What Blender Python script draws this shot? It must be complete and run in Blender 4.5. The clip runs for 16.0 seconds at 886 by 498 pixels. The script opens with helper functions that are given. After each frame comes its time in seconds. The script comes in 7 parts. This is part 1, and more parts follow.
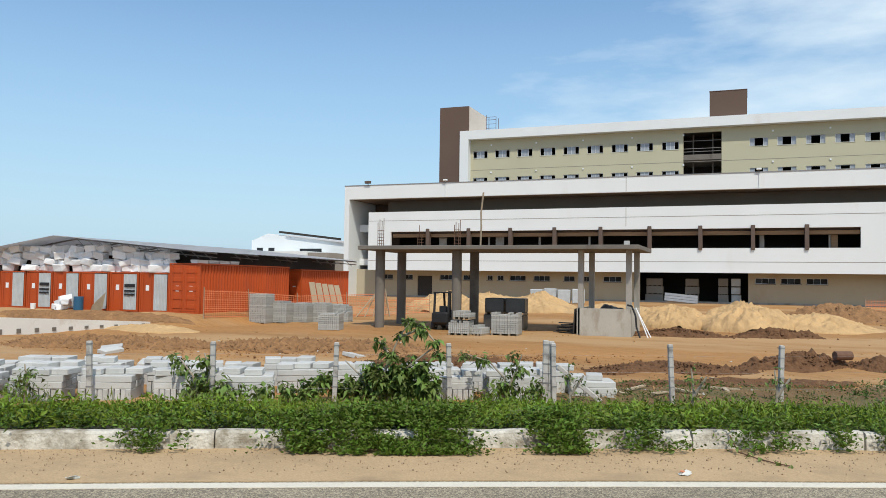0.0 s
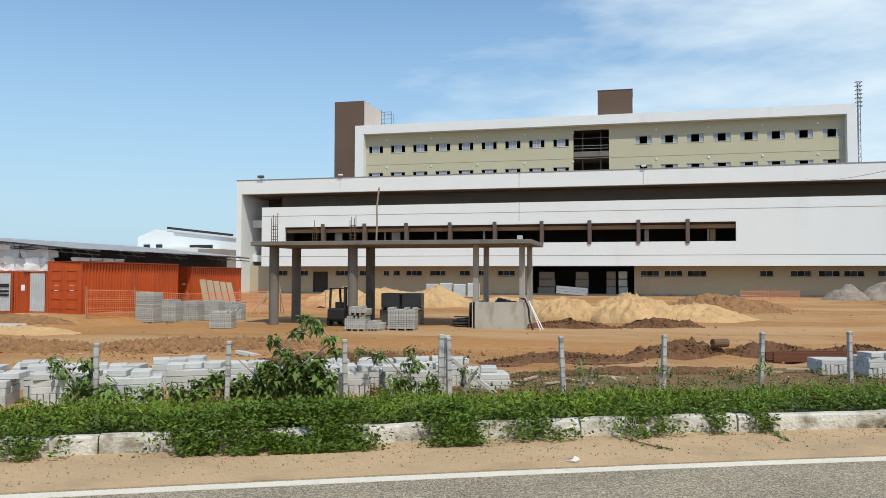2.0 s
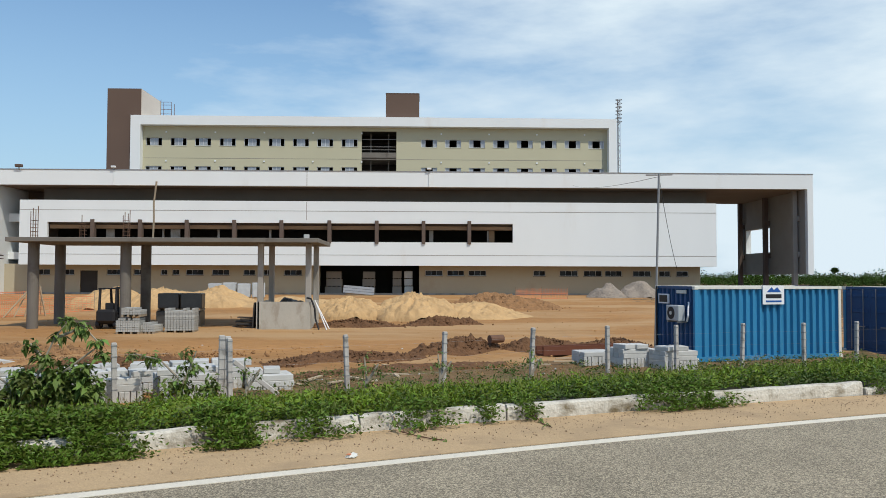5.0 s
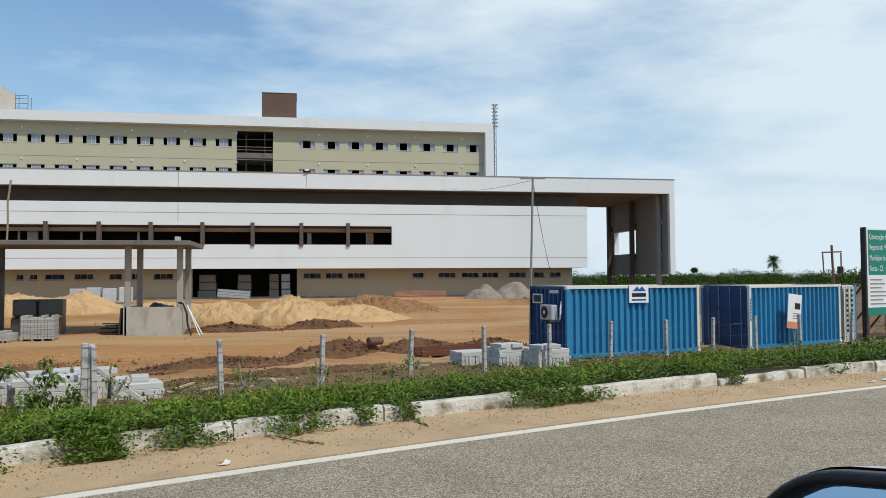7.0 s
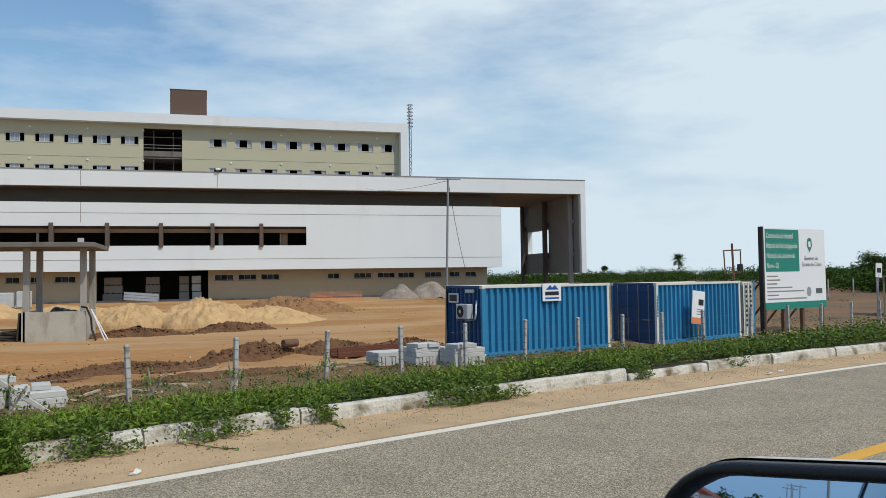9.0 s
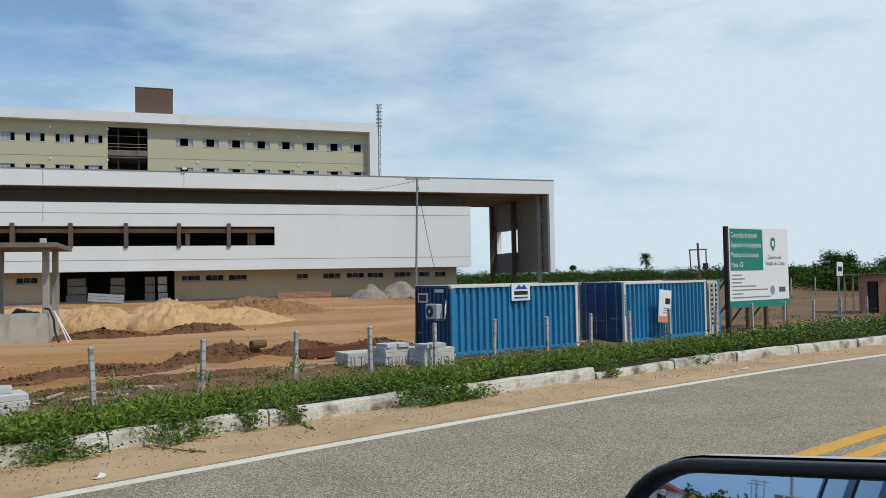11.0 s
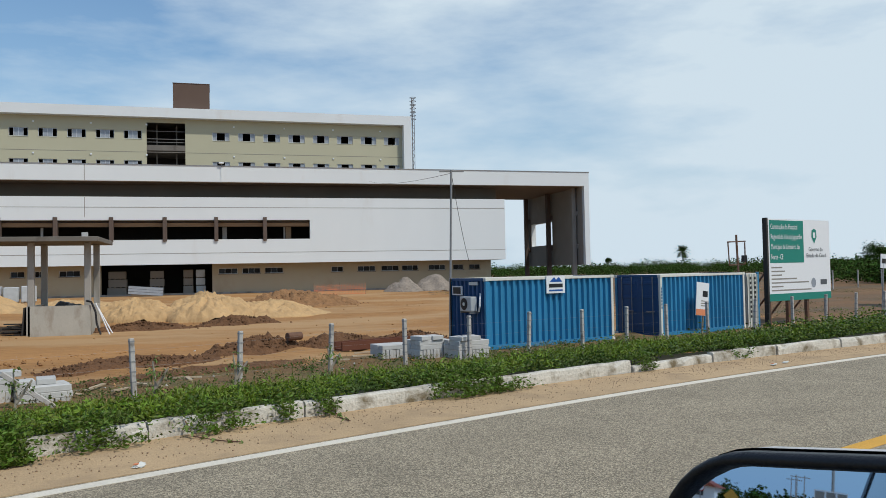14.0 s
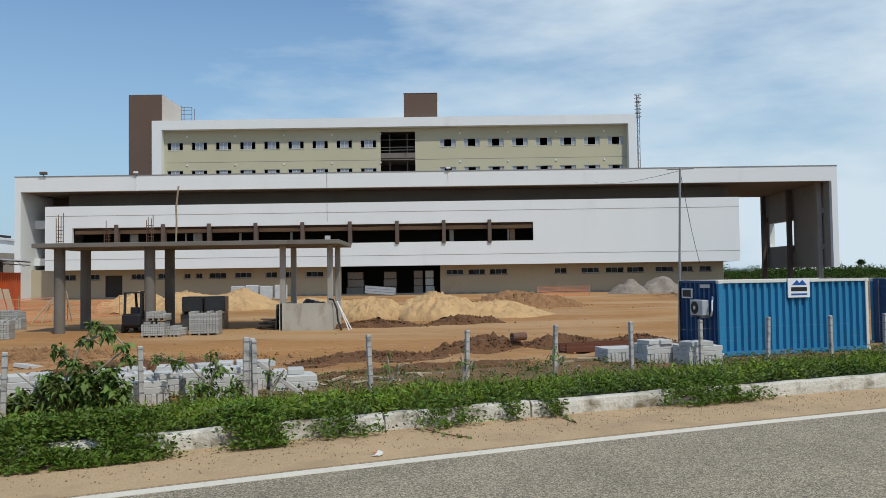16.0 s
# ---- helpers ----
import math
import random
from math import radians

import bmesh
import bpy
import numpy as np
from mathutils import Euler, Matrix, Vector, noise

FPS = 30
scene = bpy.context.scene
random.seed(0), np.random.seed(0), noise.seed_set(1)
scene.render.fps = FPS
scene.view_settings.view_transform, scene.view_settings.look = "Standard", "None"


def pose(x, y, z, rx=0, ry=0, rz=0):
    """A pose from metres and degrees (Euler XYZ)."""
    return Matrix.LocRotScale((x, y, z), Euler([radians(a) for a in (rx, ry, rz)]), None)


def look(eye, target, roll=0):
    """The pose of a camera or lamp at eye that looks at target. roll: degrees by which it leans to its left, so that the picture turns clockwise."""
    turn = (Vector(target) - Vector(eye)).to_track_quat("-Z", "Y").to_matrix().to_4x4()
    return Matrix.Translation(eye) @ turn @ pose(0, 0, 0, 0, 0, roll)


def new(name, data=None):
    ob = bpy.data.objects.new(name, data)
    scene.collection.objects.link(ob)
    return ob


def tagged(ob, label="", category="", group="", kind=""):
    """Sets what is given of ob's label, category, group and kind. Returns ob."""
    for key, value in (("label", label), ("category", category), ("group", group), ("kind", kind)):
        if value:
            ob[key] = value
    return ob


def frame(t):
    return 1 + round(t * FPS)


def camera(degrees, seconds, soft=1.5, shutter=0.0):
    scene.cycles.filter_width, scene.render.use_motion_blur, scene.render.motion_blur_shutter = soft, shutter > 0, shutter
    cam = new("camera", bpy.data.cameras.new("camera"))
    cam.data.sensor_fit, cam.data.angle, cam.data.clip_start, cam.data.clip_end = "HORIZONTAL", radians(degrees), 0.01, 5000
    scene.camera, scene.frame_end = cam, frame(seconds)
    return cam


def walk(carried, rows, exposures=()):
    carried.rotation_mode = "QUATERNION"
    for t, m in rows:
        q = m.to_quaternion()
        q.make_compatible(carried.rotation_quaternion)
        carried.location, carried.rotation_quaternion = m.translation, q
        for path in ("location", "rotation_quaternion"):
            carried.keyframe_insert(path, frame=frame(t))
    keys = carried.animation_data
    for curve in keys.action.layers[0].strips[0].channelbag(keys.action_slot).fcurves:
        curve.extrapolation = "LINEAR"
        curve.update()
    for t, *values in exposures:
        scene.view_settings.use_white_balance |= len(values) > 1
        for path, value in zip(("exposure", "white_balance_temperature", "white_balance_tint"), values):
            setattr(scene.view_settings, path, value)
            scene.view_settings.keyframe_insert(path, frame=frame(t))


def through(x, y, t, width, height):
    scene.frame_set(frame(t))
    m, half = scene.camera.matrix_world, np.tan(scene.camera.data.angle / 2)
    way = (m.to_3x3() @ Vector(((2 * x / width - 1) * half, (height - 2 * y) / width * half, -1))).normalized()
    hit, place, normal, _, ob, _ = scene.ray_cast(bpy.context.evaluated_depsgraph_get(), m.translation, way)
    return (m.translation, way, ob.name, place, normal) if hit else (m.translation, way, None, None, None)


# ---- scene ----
cam = camera(58.376, 16.0, soft=0.5)
# seconds, eye in metres, turn in degrees: a camera held at a car window, turning
ROWS = [
    (0.0, -0.047, 0.026, 1.498, 92.326, -0.800, 21.152),
    (0.5, -0.033, 0.024, 1.503, 92.276, -0.747, 19.195),
    (1.0, -0.029, 0.019, 1.503, 92.254, -0.502, 17.453),
    (1.5, -0.027, 0.010, 1.502, 92.200, -0.220, 14.962),
    (2.0, -0.020, 0.001, 1.501, 92.038, -0.143, 13.688),
    (2.5, -0.007, 0.004, 1.500, 92.010, 0.122, 10.675),
    (3.0, -0.001, 0.016, 1.499, 91.944, 0.241, 8.146),
    (3.5, 0.000, 0.000, 1.500, 91.966, 0.045, 5.700),
    (4.0, 0.013, -0.006, 1.498, 91.944, -0.070, 3.124),
    (6.5, 0.067, -0.033, 1.476, 92.270, 0.099, -8.014),
    (7.0, 0.066, -0.040, 1.477, 92.201, 0.336, -10.241),
    (7.5, 0.060, -0.050, 1.482, 92.195, 0.513, -12.153),
    (8.0, 0.056, -0.058, 1.483, 92.186, 0.614, -13.440),
    (8.5, 0.058, -0.058, 1.483, 92.160, 0.768, -14.877),
    (9.0, 0.050, -0.070, 1.487, 92.132, 0.885, -16.305),
    (11.5, 0.052, -0.080, 1.489, 91.986, 1.097, -19.103),
    (12.0, 0.046, -0.088, 1.489, 91.815, 1.103, -19.700),
    (12.5, 0.047, -0.081, 1.490, 91.673, 1.001, -19.524),
    (13.0, 0.051, -0.072, 1.486, 91.639, 0.961, -18.840),
    (13.5, 0.058, -0.058, 1.484, 91.624, 1.005, -18.189),
    (14.0, 0.058, -0.049, 1.481, 91.617, 1.133, -16.035),
    (14.5, 0.067, -0.024, 1.474, 91.713, 1.109, -11.124),
    (15.0, 0.070, -0.018, 1.466, 91.816, 1.081, -7.027),
    (15.5, 0.052, -0.009, 1.466, 91.879, 0.984, -3.213),
    (16.0, 0.035, -0.014, 1.471, 92.004, 0.829, -0.030),
]
walk(cam, [(t, pose(x, y, z, rx, ry, rz)) for t, x, y, z, rx, ry, rz in ROWS], exposures=[(0.0, -0.40, 6830, 8), (4.0, -0.52, 6760, 8), (8.0, -0.64, 6700, 8), (12.5, -0.78, 6600, 8), (16.0, -0.75, 6580, 8)])

# ---- light ----
SUN_ELEV, SUN_AZ = radians(56), radians(146)   # azimuth clockwise from +y
sun_dir = Vector((math.sin(SUN_AZ) * math.cos(SUN_ELEV), math.cos(SUN_AZ) * math.cos(SUN_ELEV), math.sin(SUN_ELEV)))
sun = new("sun", bpy.data.lights.new("sun", "SUN"))
sun.data.energy, sun.data.angle, sun.data.color = 4.5, radians(0.6), (1.0, 0.955, 0.885)
sun.matrix_world = look(sun_dir * 200, (0, 0, 0))

world = bpy.data.worlds.new("sky")
scene.world = world
world.use_nodes = True
wn, wl = world.node_tree.nodes, world.node_tree.links
wn.clear()
sky = wn.new("ShaderNodeTexSky")
sky.sky_type, sky.sun_disc = "NISHITA", False
sky.sun_elevation, sky.sun_rotation = SUN_ELEV, SUN_AZ
sky.air_density, sky.dust_density, sky.ozone_density = 1.0, 0.4, 1.0
bg = wn.new("ShaderNodeBackground")
bg.inputs["Strength"].default_value = 0.15
wout = wn.new("ShaderNodeOutputWorld")
# thin high cloud, drawn out sideways and thicker towards the east
wtc = wn.new("ShaderNodeTexCoord")
wmap = wn.new("ShaderNodeMapping")
wmap.inputs["Scale"].default_value = (1.3, 1.3, 4.5)
wmap.inputs["Rotation"].default_value = (0.0, radians(14), 0.0)
wnoise = wn.new("ShaderNodeTexNoise")
wnoise.inputs["Scale"].default_value, wnoise.inputs["Detail"].default_value = 1.9, 7.0
wnoise.inputs["Roughness"].default_value = 0.55
wsep = wn.new("ShaderNodeSeparateXYZ")
wl.new(wtc.outputs["Generated"], wmap.inputs["Vector"])
wl.new(wmap.outputs["Vector"], wnoise.inputs["Vector"])
wl.new(wtc.outputs["Generated"], wsep.inputs["Vector"])
wadd = wn.new("ShaderNodeMath")
wadd.operation = "MULTIPLY_ADD"
wadd.inputs[1].default_value = 0.46
wl.new(wsep.outputs["X"], wadd.inputs[0])
wl.new(wnoise.outputs["Fac"], wadd.inputs[2])
wramp = wn.new("ShaderNodeMapRange")
wramp.inputs["From Min"].default_value, wramp.inputs["From Max"].default_value = 0.455, 0.72
wramp.inputs["To Min"].default_value, wramp.inputs["To Max"].default_value = 0.12, 1.0
wl.new(wadd.outputs["Value"], wramp.inputs["Value"])
whaze = wn.new("ShaderNodeMapRange")
whaze.inputs["From Min"].default_value, whaze.inputs["From Max"].default_value = 0.34, 0.02
whaze.inputs["To Min"].default_value, whaze.inputs["To Max"].default_value = 0.0, 0.9
wl.new(wsep.outputs["Z"], whaze.inputs["Value"])
whz = wn.new("ShaderNodeMix")
whz.data_type = "RGBA"
whz.inputs["B"].default_value = (3.1, 5.15, 7.3, 1)
wl.new(whaze.outputs["Result"], whz.inputs["Factor"])
wmix = wn.new("ShaderNodeMix")
wmix.data_type = "RGBA"
wmix.inputs["B"].default_value = (7.1, 8.4, 9.6, 1)
# the cloud sheet thins out overhead
wthin = wn.new("ShaderNodeMapRange")
wthin.inputs["From Min"].default_value, wthin.inputs["From Max"].default_value = 0.40, 0.85
wthin.inputs["To Min"].default_value, wthin.inputs["To Max"].default_value = 1.0, 0.3
wl.new(wsep.outputs["Z"], wthin.inputs["Value"])
wcloud = wn.new("ShaderNodeMath")
wcloud.operation = "MULTIPLY"
wl.new(wramp.outputs["Result"], wcloud.inputs[0])
wl.new(wthin.outputs["Result"], wcloud.inputs[1])
wl.new(wcloud.outputs["Value"], wmix.inputs["Factor"])
wsat = wn.new("ShaderNodeHueSaturation")
wsat.inputs["Saturation"].default_value, wsat.inputs["Value"].default_value = 1.3, 1.42
wl.new(sky.outputs["Color"], wsat.inputs["Color"])
wl.new(wsat.outputs["Color"], whz.inputs["A"])
wl.new(whz.outputs["Result"], wmix.inputs["A"])
wl.new(wmix.outputs["Result"], bg.inputs["Color"])
wl.new(bg.outputs["Background"], wout.inputs["Surface"])


# ---- materials ----
def mat(name, col, rough=0.85, metal=0.0, var=0.18, scale=1.2, bump=0.15, bscale=30.0, stain=None, stain_at=(0.55, 0.7),
        stain_scale=0.6, rnd=0.0, spec=0.3, stretch=(1, 1, 1), fine=0.12, depth=0.02):
    m = bpy.data.materials.new(name)
    m.use_nodes = True
    n, l = m.node_tree.nodes, m.node_tree.links
    b = n["Principled BSDF"]
    b.inputs["Roughness"].default_value, b.inputs["Metallic"].default_value = rough, metal
    b.inputs["Specular IOR Level"].default_value = spec
    geo = n.new("ShaderNodeNewGeometry")
    mp = n.new("ShaderNodeMapping")
    mp.inputs["Scale"].default_value = stretch
    l.new(geo.outputs["Position"], mp.inputs["Vector"])
    big = n.new("ShaderNodeTexNoise")
    big.inputs["Scale"].default_value, big.inputs["Detail"].default_value = scale, 5.0
    small = n.new("ShaderNodeTexNoise")
    small.inputs["Scale"].default_value, small.inputs["Detail"].default_value = bscale, 4.0
    l.new(mp.outputs["Vector"], big.inputs["Vector"])
    l.new(mp.outputs["Vector"], small.inputs["Vector"])
    amt = n.new("ShaderNodeMath")
    amt.operation = "MULTIPLY_ADD"
    amt.inputs[1].default_value, amt.inputs[2].default_value = 2 * var, 1.0 - var
    l.new(big.outputs["Fac"], amt.inputs[0])
    amt2 = n.new("ShaderNodeMath")
    amt2.operation = "MULTIPLY_ADD"
    amt2.inputs[1].default_value = 2 * fine
    l.new(small.outputs["Fac"], amt2.inputs[0])
    off = n.new("ShaderNodeMath")
    off.operation = "SUBTRACT"
    off.inputs[1].default_value = fine
    l.new(amt.outputs["Value"], off.inputs[0])
    l.new(off.outputs["Value"], amt2.inputs[2])
    last = amt2.outputs["Value"]
    if rnd:
        oi = n.new("ShaderNodeObjectInfo")
        r1 = n.new("ShaderNodeMath")
        r1.operation = "MULTIPLY_ADD"
        r1.inputs[1].default_value, r1.inputs[2].default_value = 2 * rnd, 1 - rnd
        l.new(oi.outputs["Random"], r1.inputs[0])
        r2 = n.new("ShaderNodeMath")
        r2.operation = "MULTIPLY"
        l.new(r1.outputs["Value"], r2.inputs[0])
        l.new(last, r2.inputs[1])
        last = r2.outputs["Value"]
    base = n.new("ShaderNodeVectorMath")
    base.operation = "SCALE"
    base.inputs[0].default_value = col
    l.new(last, base.inputs["Scale"])
    out = base.outputs["Vector"]
    if stain:
        sn = n.new("ShaderNodeTexNoise")
        sn.inputs["Scale"].default_value, sn.inputs["Detail"].default_value = stain_scale, 7.0
        sn.inputs["Roughness"].default_value = 0.62
        l.new(mp.outputs["Vector"], sn.inputs["Vector"])
        sr = n.new("ShaderNodeMapRange")
        sr.inputs["From Min"].default_value, sr.inputs["From Max"].default_value = stain_at
        l.new(sn.outputs["Fac"], sr.inputs["Value"])
        mx = n.new("ShaderNodeMix")
        mx.data_type = "RGBA"
        mx.inputs["B"].default_value = (*stain, 1)
        l.new(sr.outputs["Result"], mx.inputs["Factor"])
        l.new(out, mx.inputs["A"])
        out = mx.outputs["Result"]
    l.new(out, b.inputs["Base Color"])
    if bump:
        bp = n.new("ShaderNodeBump")
        bp.inputs["Strength"].default_value, bp.inputs["Distance"].default_value = bump, depth
        l.new(small.outputs["Fac"], bp.inputs["Height"])
        l.new(bp.outputs["Normal"], b.inputs["Normal"])
    return m


def leaf_mat(name, col, var=0.35, through=0.24, rough=0.55, spec=0.35):
    m = mat(name, col, rough=rough, var=0.2, scale=0.8, bump=0.0, bscale=3.0, spec=spec)
    n, l = m.node_tree.nodes, m.node_tree.links
    b = n["Principled BSDF"]
    geo = n.new("ShaderNodeNewGeometry")
    hsv = n.new("ShaderNodeHueSaturation")
    src = b.inputs["Base Color"].links[0].from_socket
    r = n.new("ShaderNodeMath")
    r.operation = "MULTIPLY_ADD"
    r.inputs[1].default_value, r.inputs[2].default_value = 2 * var, 1 - var
    l.new(geo.outputs["Random Per Island"], r.inputs[0])
    l.new(r.outputs["Value"], hsv.inputs["Value"])
    h = n.new("ShaderNodeMath")
    h.operation = "MULTIPLY_ADD"
    h.inputs[1].default_value, h.inputs[2].default_value = 0.05, 0.475
    l.new(geo.outputs["Random Per Island"], h.inputs[0])
    l.new(h.outputs["Value"], hsv.inputs["Hue"])
    l.new(src, hsv.inputs["Color"])
    l.new(hsv.outputs["Color"], b.inputs["Base Color"])
    tr = n.new("ShaderNodeBsdfTranslucent")
    l.new(hsv.outputs["Color"], tr.inputs["Color"])
    mix = n.new("ShaderNodeMixShader")
    mix.inputs["Fac"].default_value = through
    l.new(b.outputs["BSDF"], mix.inputs[1])
    l.new(tr.outputs["BSDF"], mix.inputs[2])
    l.new(mix.outputs["Shader"], n["Material Output"].inputs["Surface"])
    return m


M_WHITE = mat("white_render", (0.72, 0.755, 0.76), rough=0.8, var=0.05, scale=0.25, fine=0.03, bump=0.05, stain=(0.62, 0.60, 0.56), stain_at=(0.62, 0.95), stain_scale=0.3, stretch=(1, 1, 0.25))
M_BEIGE = mat("beige_render", (0.475, 0.455, 0.325), var=0.06, scale=0.2, fine=0.04, bump=0.05)
M_BROWN = mat("brown_render", (0.125, 0.085, 0.066), var=0.10, scale=0.3, fine=0.05)
M_TOWERSIDE = mat("sunlit_tower_render", (0.56, 0.50, 0.44), var=0.08, scale=0.4)
M_CONC = mat("raw_concrete", (0.33, 0.31, 0.28), var=0.2, scale=1.5, stain=(0.20, 0.18, 0.15), stain_at=(0.5, 0.75), stain_scale=1.0, stretch=(1, 1, 0.4))
M_CONC_DARK = mat("weathered_concrete", (0.165, 0.15, 0.13), var=0.25, scale=0.8, stain=(0.11, 0.095, 0.08), stain_scale=0.7)
M_STUB = mat("brown_concrete_and_bay_shade", (0.115, 0.085, 0.07), var=0.2, scale=1.5)
M_BEAM = mat("formwork_timber", (0.26, 0.17, 0.10), var=0.3, scale=2.0, stretch=(0.2, 1, 3))
M_GREYWALL = mat("grey_plaster", (0.28, 0.26, 0.23), var=0.15, scale=0.5)
# brown plaster made darker, so the soffit's shade is in the colour
M_SOFFIT = mat("shaded_soffit_plaster", (0.24, 0.18, 0.135), var=0.15, scale=0.3)
# plaster tone lowered to carry the shade of the eaves
M_EAVES = mat("eaves_shade_plaster", (0.185, 0.165, 0.14), var=0.15, scale=0.4)
M_CEMENT = mat("pale_cement_render", (0.43, 0.405, 0.35), var=0.2, scale=1.5, stain=(0.26, 0.21, 0.16), stain_at=(0.52, 0.75), stain_scale=1.2, stretch=(1, 1, 0.5))
# beige lowered to carry the shade below the wing; dust patches vary it
M_BEIGE_LOW = mat("shaded_dusty_beige_render", (0.42, 0.375, 0.275), var=0.1, scale=0.25, fine=0.05, stain=(0.36, 0.28, 0.19), stain_at=(0.55, 0.8), stain_scale=0.25)
# near-black that stands in for shade indoors; also colours some dark parts
M_DARK = mat("interior_shade_and_dark_parts", (0.042, 0.039, 0.036), var=0.2)
M_FRAME = mat("window_aluminium", (0.55, 0.58, 0.60), rough=0.45, metal=0.3, var=0.05, bump=0.0)
M_PANE = mat("film_covered_glass", (0.30, 0.33, 0.37), rough=0.25, var=0.2, scale=2.0, bump=0.0, spec=0.5)
M_DARKPANE = mat("dark_glass", (0.025, 0.028, 0.03), rough=0.3, var=0.1, bump=0.0, spec=0.25)
M_SOIL = mat("site_earth", (0.35, 0.178, 0.062), var=0.38, scale=0.16, bump=0.7, bscale=5.0, fine=0.40, depth=0.10, stretch=(0.4, 1.3, 1), stain=(0.43, 0.265, 0.125), stain_at=(0.46, 0.60), stain_scale=0.13)
M_WASTE = mat("littered_ground", (0.19, 0.11, 0.046), var=0.4, scale=0.5, bump=0.8, bscale=5, fine=0.35, depth=0.08, stain=(0.11, 0.10, 0.04), stain_at=(0.48, 0.62), stain_scale=0.5)
M_FIELD = mat("dull_brown_field", (0.18, 0.10, 0.047), var=0.30, scale=0.16, bump=0.7, bscale=3.5, fine=0.26, depth=0.10, stretch=(0.75, 1.3, 1), stain=(0.13, 0.09, 0.05), stain_at=(0.46, 0.62), stain_scale=0.14)
M_SHOULDER = mat("sandy_shoulder", (0.46, 0.325, 0.185), var=0.2, scale=1.0, bump=0.5, bscale=60, fine=0.3, stain=(0.36, 0.255, 0.15), stain_at=(0.5, 0.68), stain_scale=1.6)
M_KERB = mat("whitewashed_kerb", (0.57, 0.54, 0.47), var=0.3, scale=2.2, bump=0.8, bscale=32, fine=0.28, stain=(0.17, 0.135, 0.08), stain_at=(0.46, 0.66), stain_scale=3.0)
M_ROADWHITE = mat("white_road_paint", (0.66, 0.61, 0.51), var=0.12, scale=4, fine=0.2, bscale=60, stain=(0.35, 0.31, 0.26), stain_at=(0.6, 0.8), stain_scale=5)
M_ROADYELLOW = mat("yellow_road_paint", (0.62, 0.34, 0.06), var=0.12, scale=4, fine=0.2, bscale=60)
M_STEEL = mat("dull_steel", (0.30, 0.30, 0.30), rough=0.55, metal=0.6, var=0.2)
M_RUST = mat("rusty_steel", (0.16, 0.09, 0.06), rough=0.8, metal=0.2, var=0.3, scale=6)
M_BLACK = mat("black_paint", (0.02, 0.02, 0.022), rough=0.5, var=0.2)


def asphalt():
    m = bpy.data.materials.new("grey_asphalt")
    m.use_nodes = True
    n, l = m.node_tree.nodes, m.node_tree.links
    b = n["Principled BSDF"]
    b.inputs["Roughness"].default_value, b.inputs["Specular IOR Level"].default_value = 0.85, 0.35
    geo = n.new("ShaderNodeNewGeometry")
    vor = n.new("ShaderNodeTexVoronoi")
    vor.inputs["Scale"].default_value = 100.0
    noi = n.new("ShaderNodeTexNoise")
    noi.inputs["Scale"].default_value, noi.inputs["Detail"].default_value = 1.3, 6.0
    for k in (vor, noi):
        l.new(geo.outputs["Position"], k.inputs["Vector"])
    ramp = n.new("ShaderNodeValToRGB")
    e = ramp.color_ramp.elements
    e[0].position, e[0].color = 0.0, (0.125, 0.105, 0.073, 1)
    e[1].position, e[1].color = 1.0, (0.52, 0.445, 0.315, 1)
    mid = e.new(0.55)
    mid.color = (0.275, 0.234, 0.167, 1)
    sep = n.new("ShaderNodeSeparateColor")
    l.new(vor.outputs["Color"], sep.inputs["Color"])
    l.new(sep.outputs["Red"], ramp.inputs["Fac"])
    mul = n.new("ShaderNodeMapRange")
    mul.inputs["To Min"].default_value, mul.inputs["To Max"].default_value = 0.7, 1.3
    l.new(noi.outputs["Fac"], mul.inputs["Value"])
    sc = n.new("ShaderNodeVectorMath")
    sc.operation = "SCALE"
    l.new(ramp.outputs["Color"], sc.inputs[0])
    l.new(mul.outputs["Result"], sc.inputs["Scale"])
    l.new(sc.outputs["Vector"], b.inputs["Base Color"])
    bp = n.new("ShaderNodeBump")
    bp.inputs["Strength"].default_value, bp.inputs["Distance"].default_value = 0.6, 0.01
    l.new(vor.outputs["Distance"], bp.inputs["Height"])
    l.new(bp.outputs["Normal"], b.inputs["Normal"])
    return m


M_ASPHALT = asphalt()


# ---- mesh helpers ----
def box(bm, x0, x1, y0, y1, z0, z1, m=None, bevel=0.0):
    vs = [bm.verts.new((x, y, z)) for z in (z0, z1) for y in (y0, y1) for x in (x0, x1)]
    fs = [bm.faces.new([vs[i] for i in q]) for q in ((0, 2, 3, 1), (4, 5, 7, 6), (0, 1, 5, 4), (2, 6, 7, 3), (0, 4, 6, 2), (1, 3, 7, 5))]
    if bevel:
        es = list({e for f in fs for e in f.edges})
        r = bmesh.ops.bevel(bm, geom=es, offset=bevel, segments=1, affect="EDGES")
        vs = list({v for f in r["faces"] for v in f.verts} | {v for v in vs if v.is_valid})
    if m is not None:
        for v in vs:
            v.co = m @ v.co
    return vs


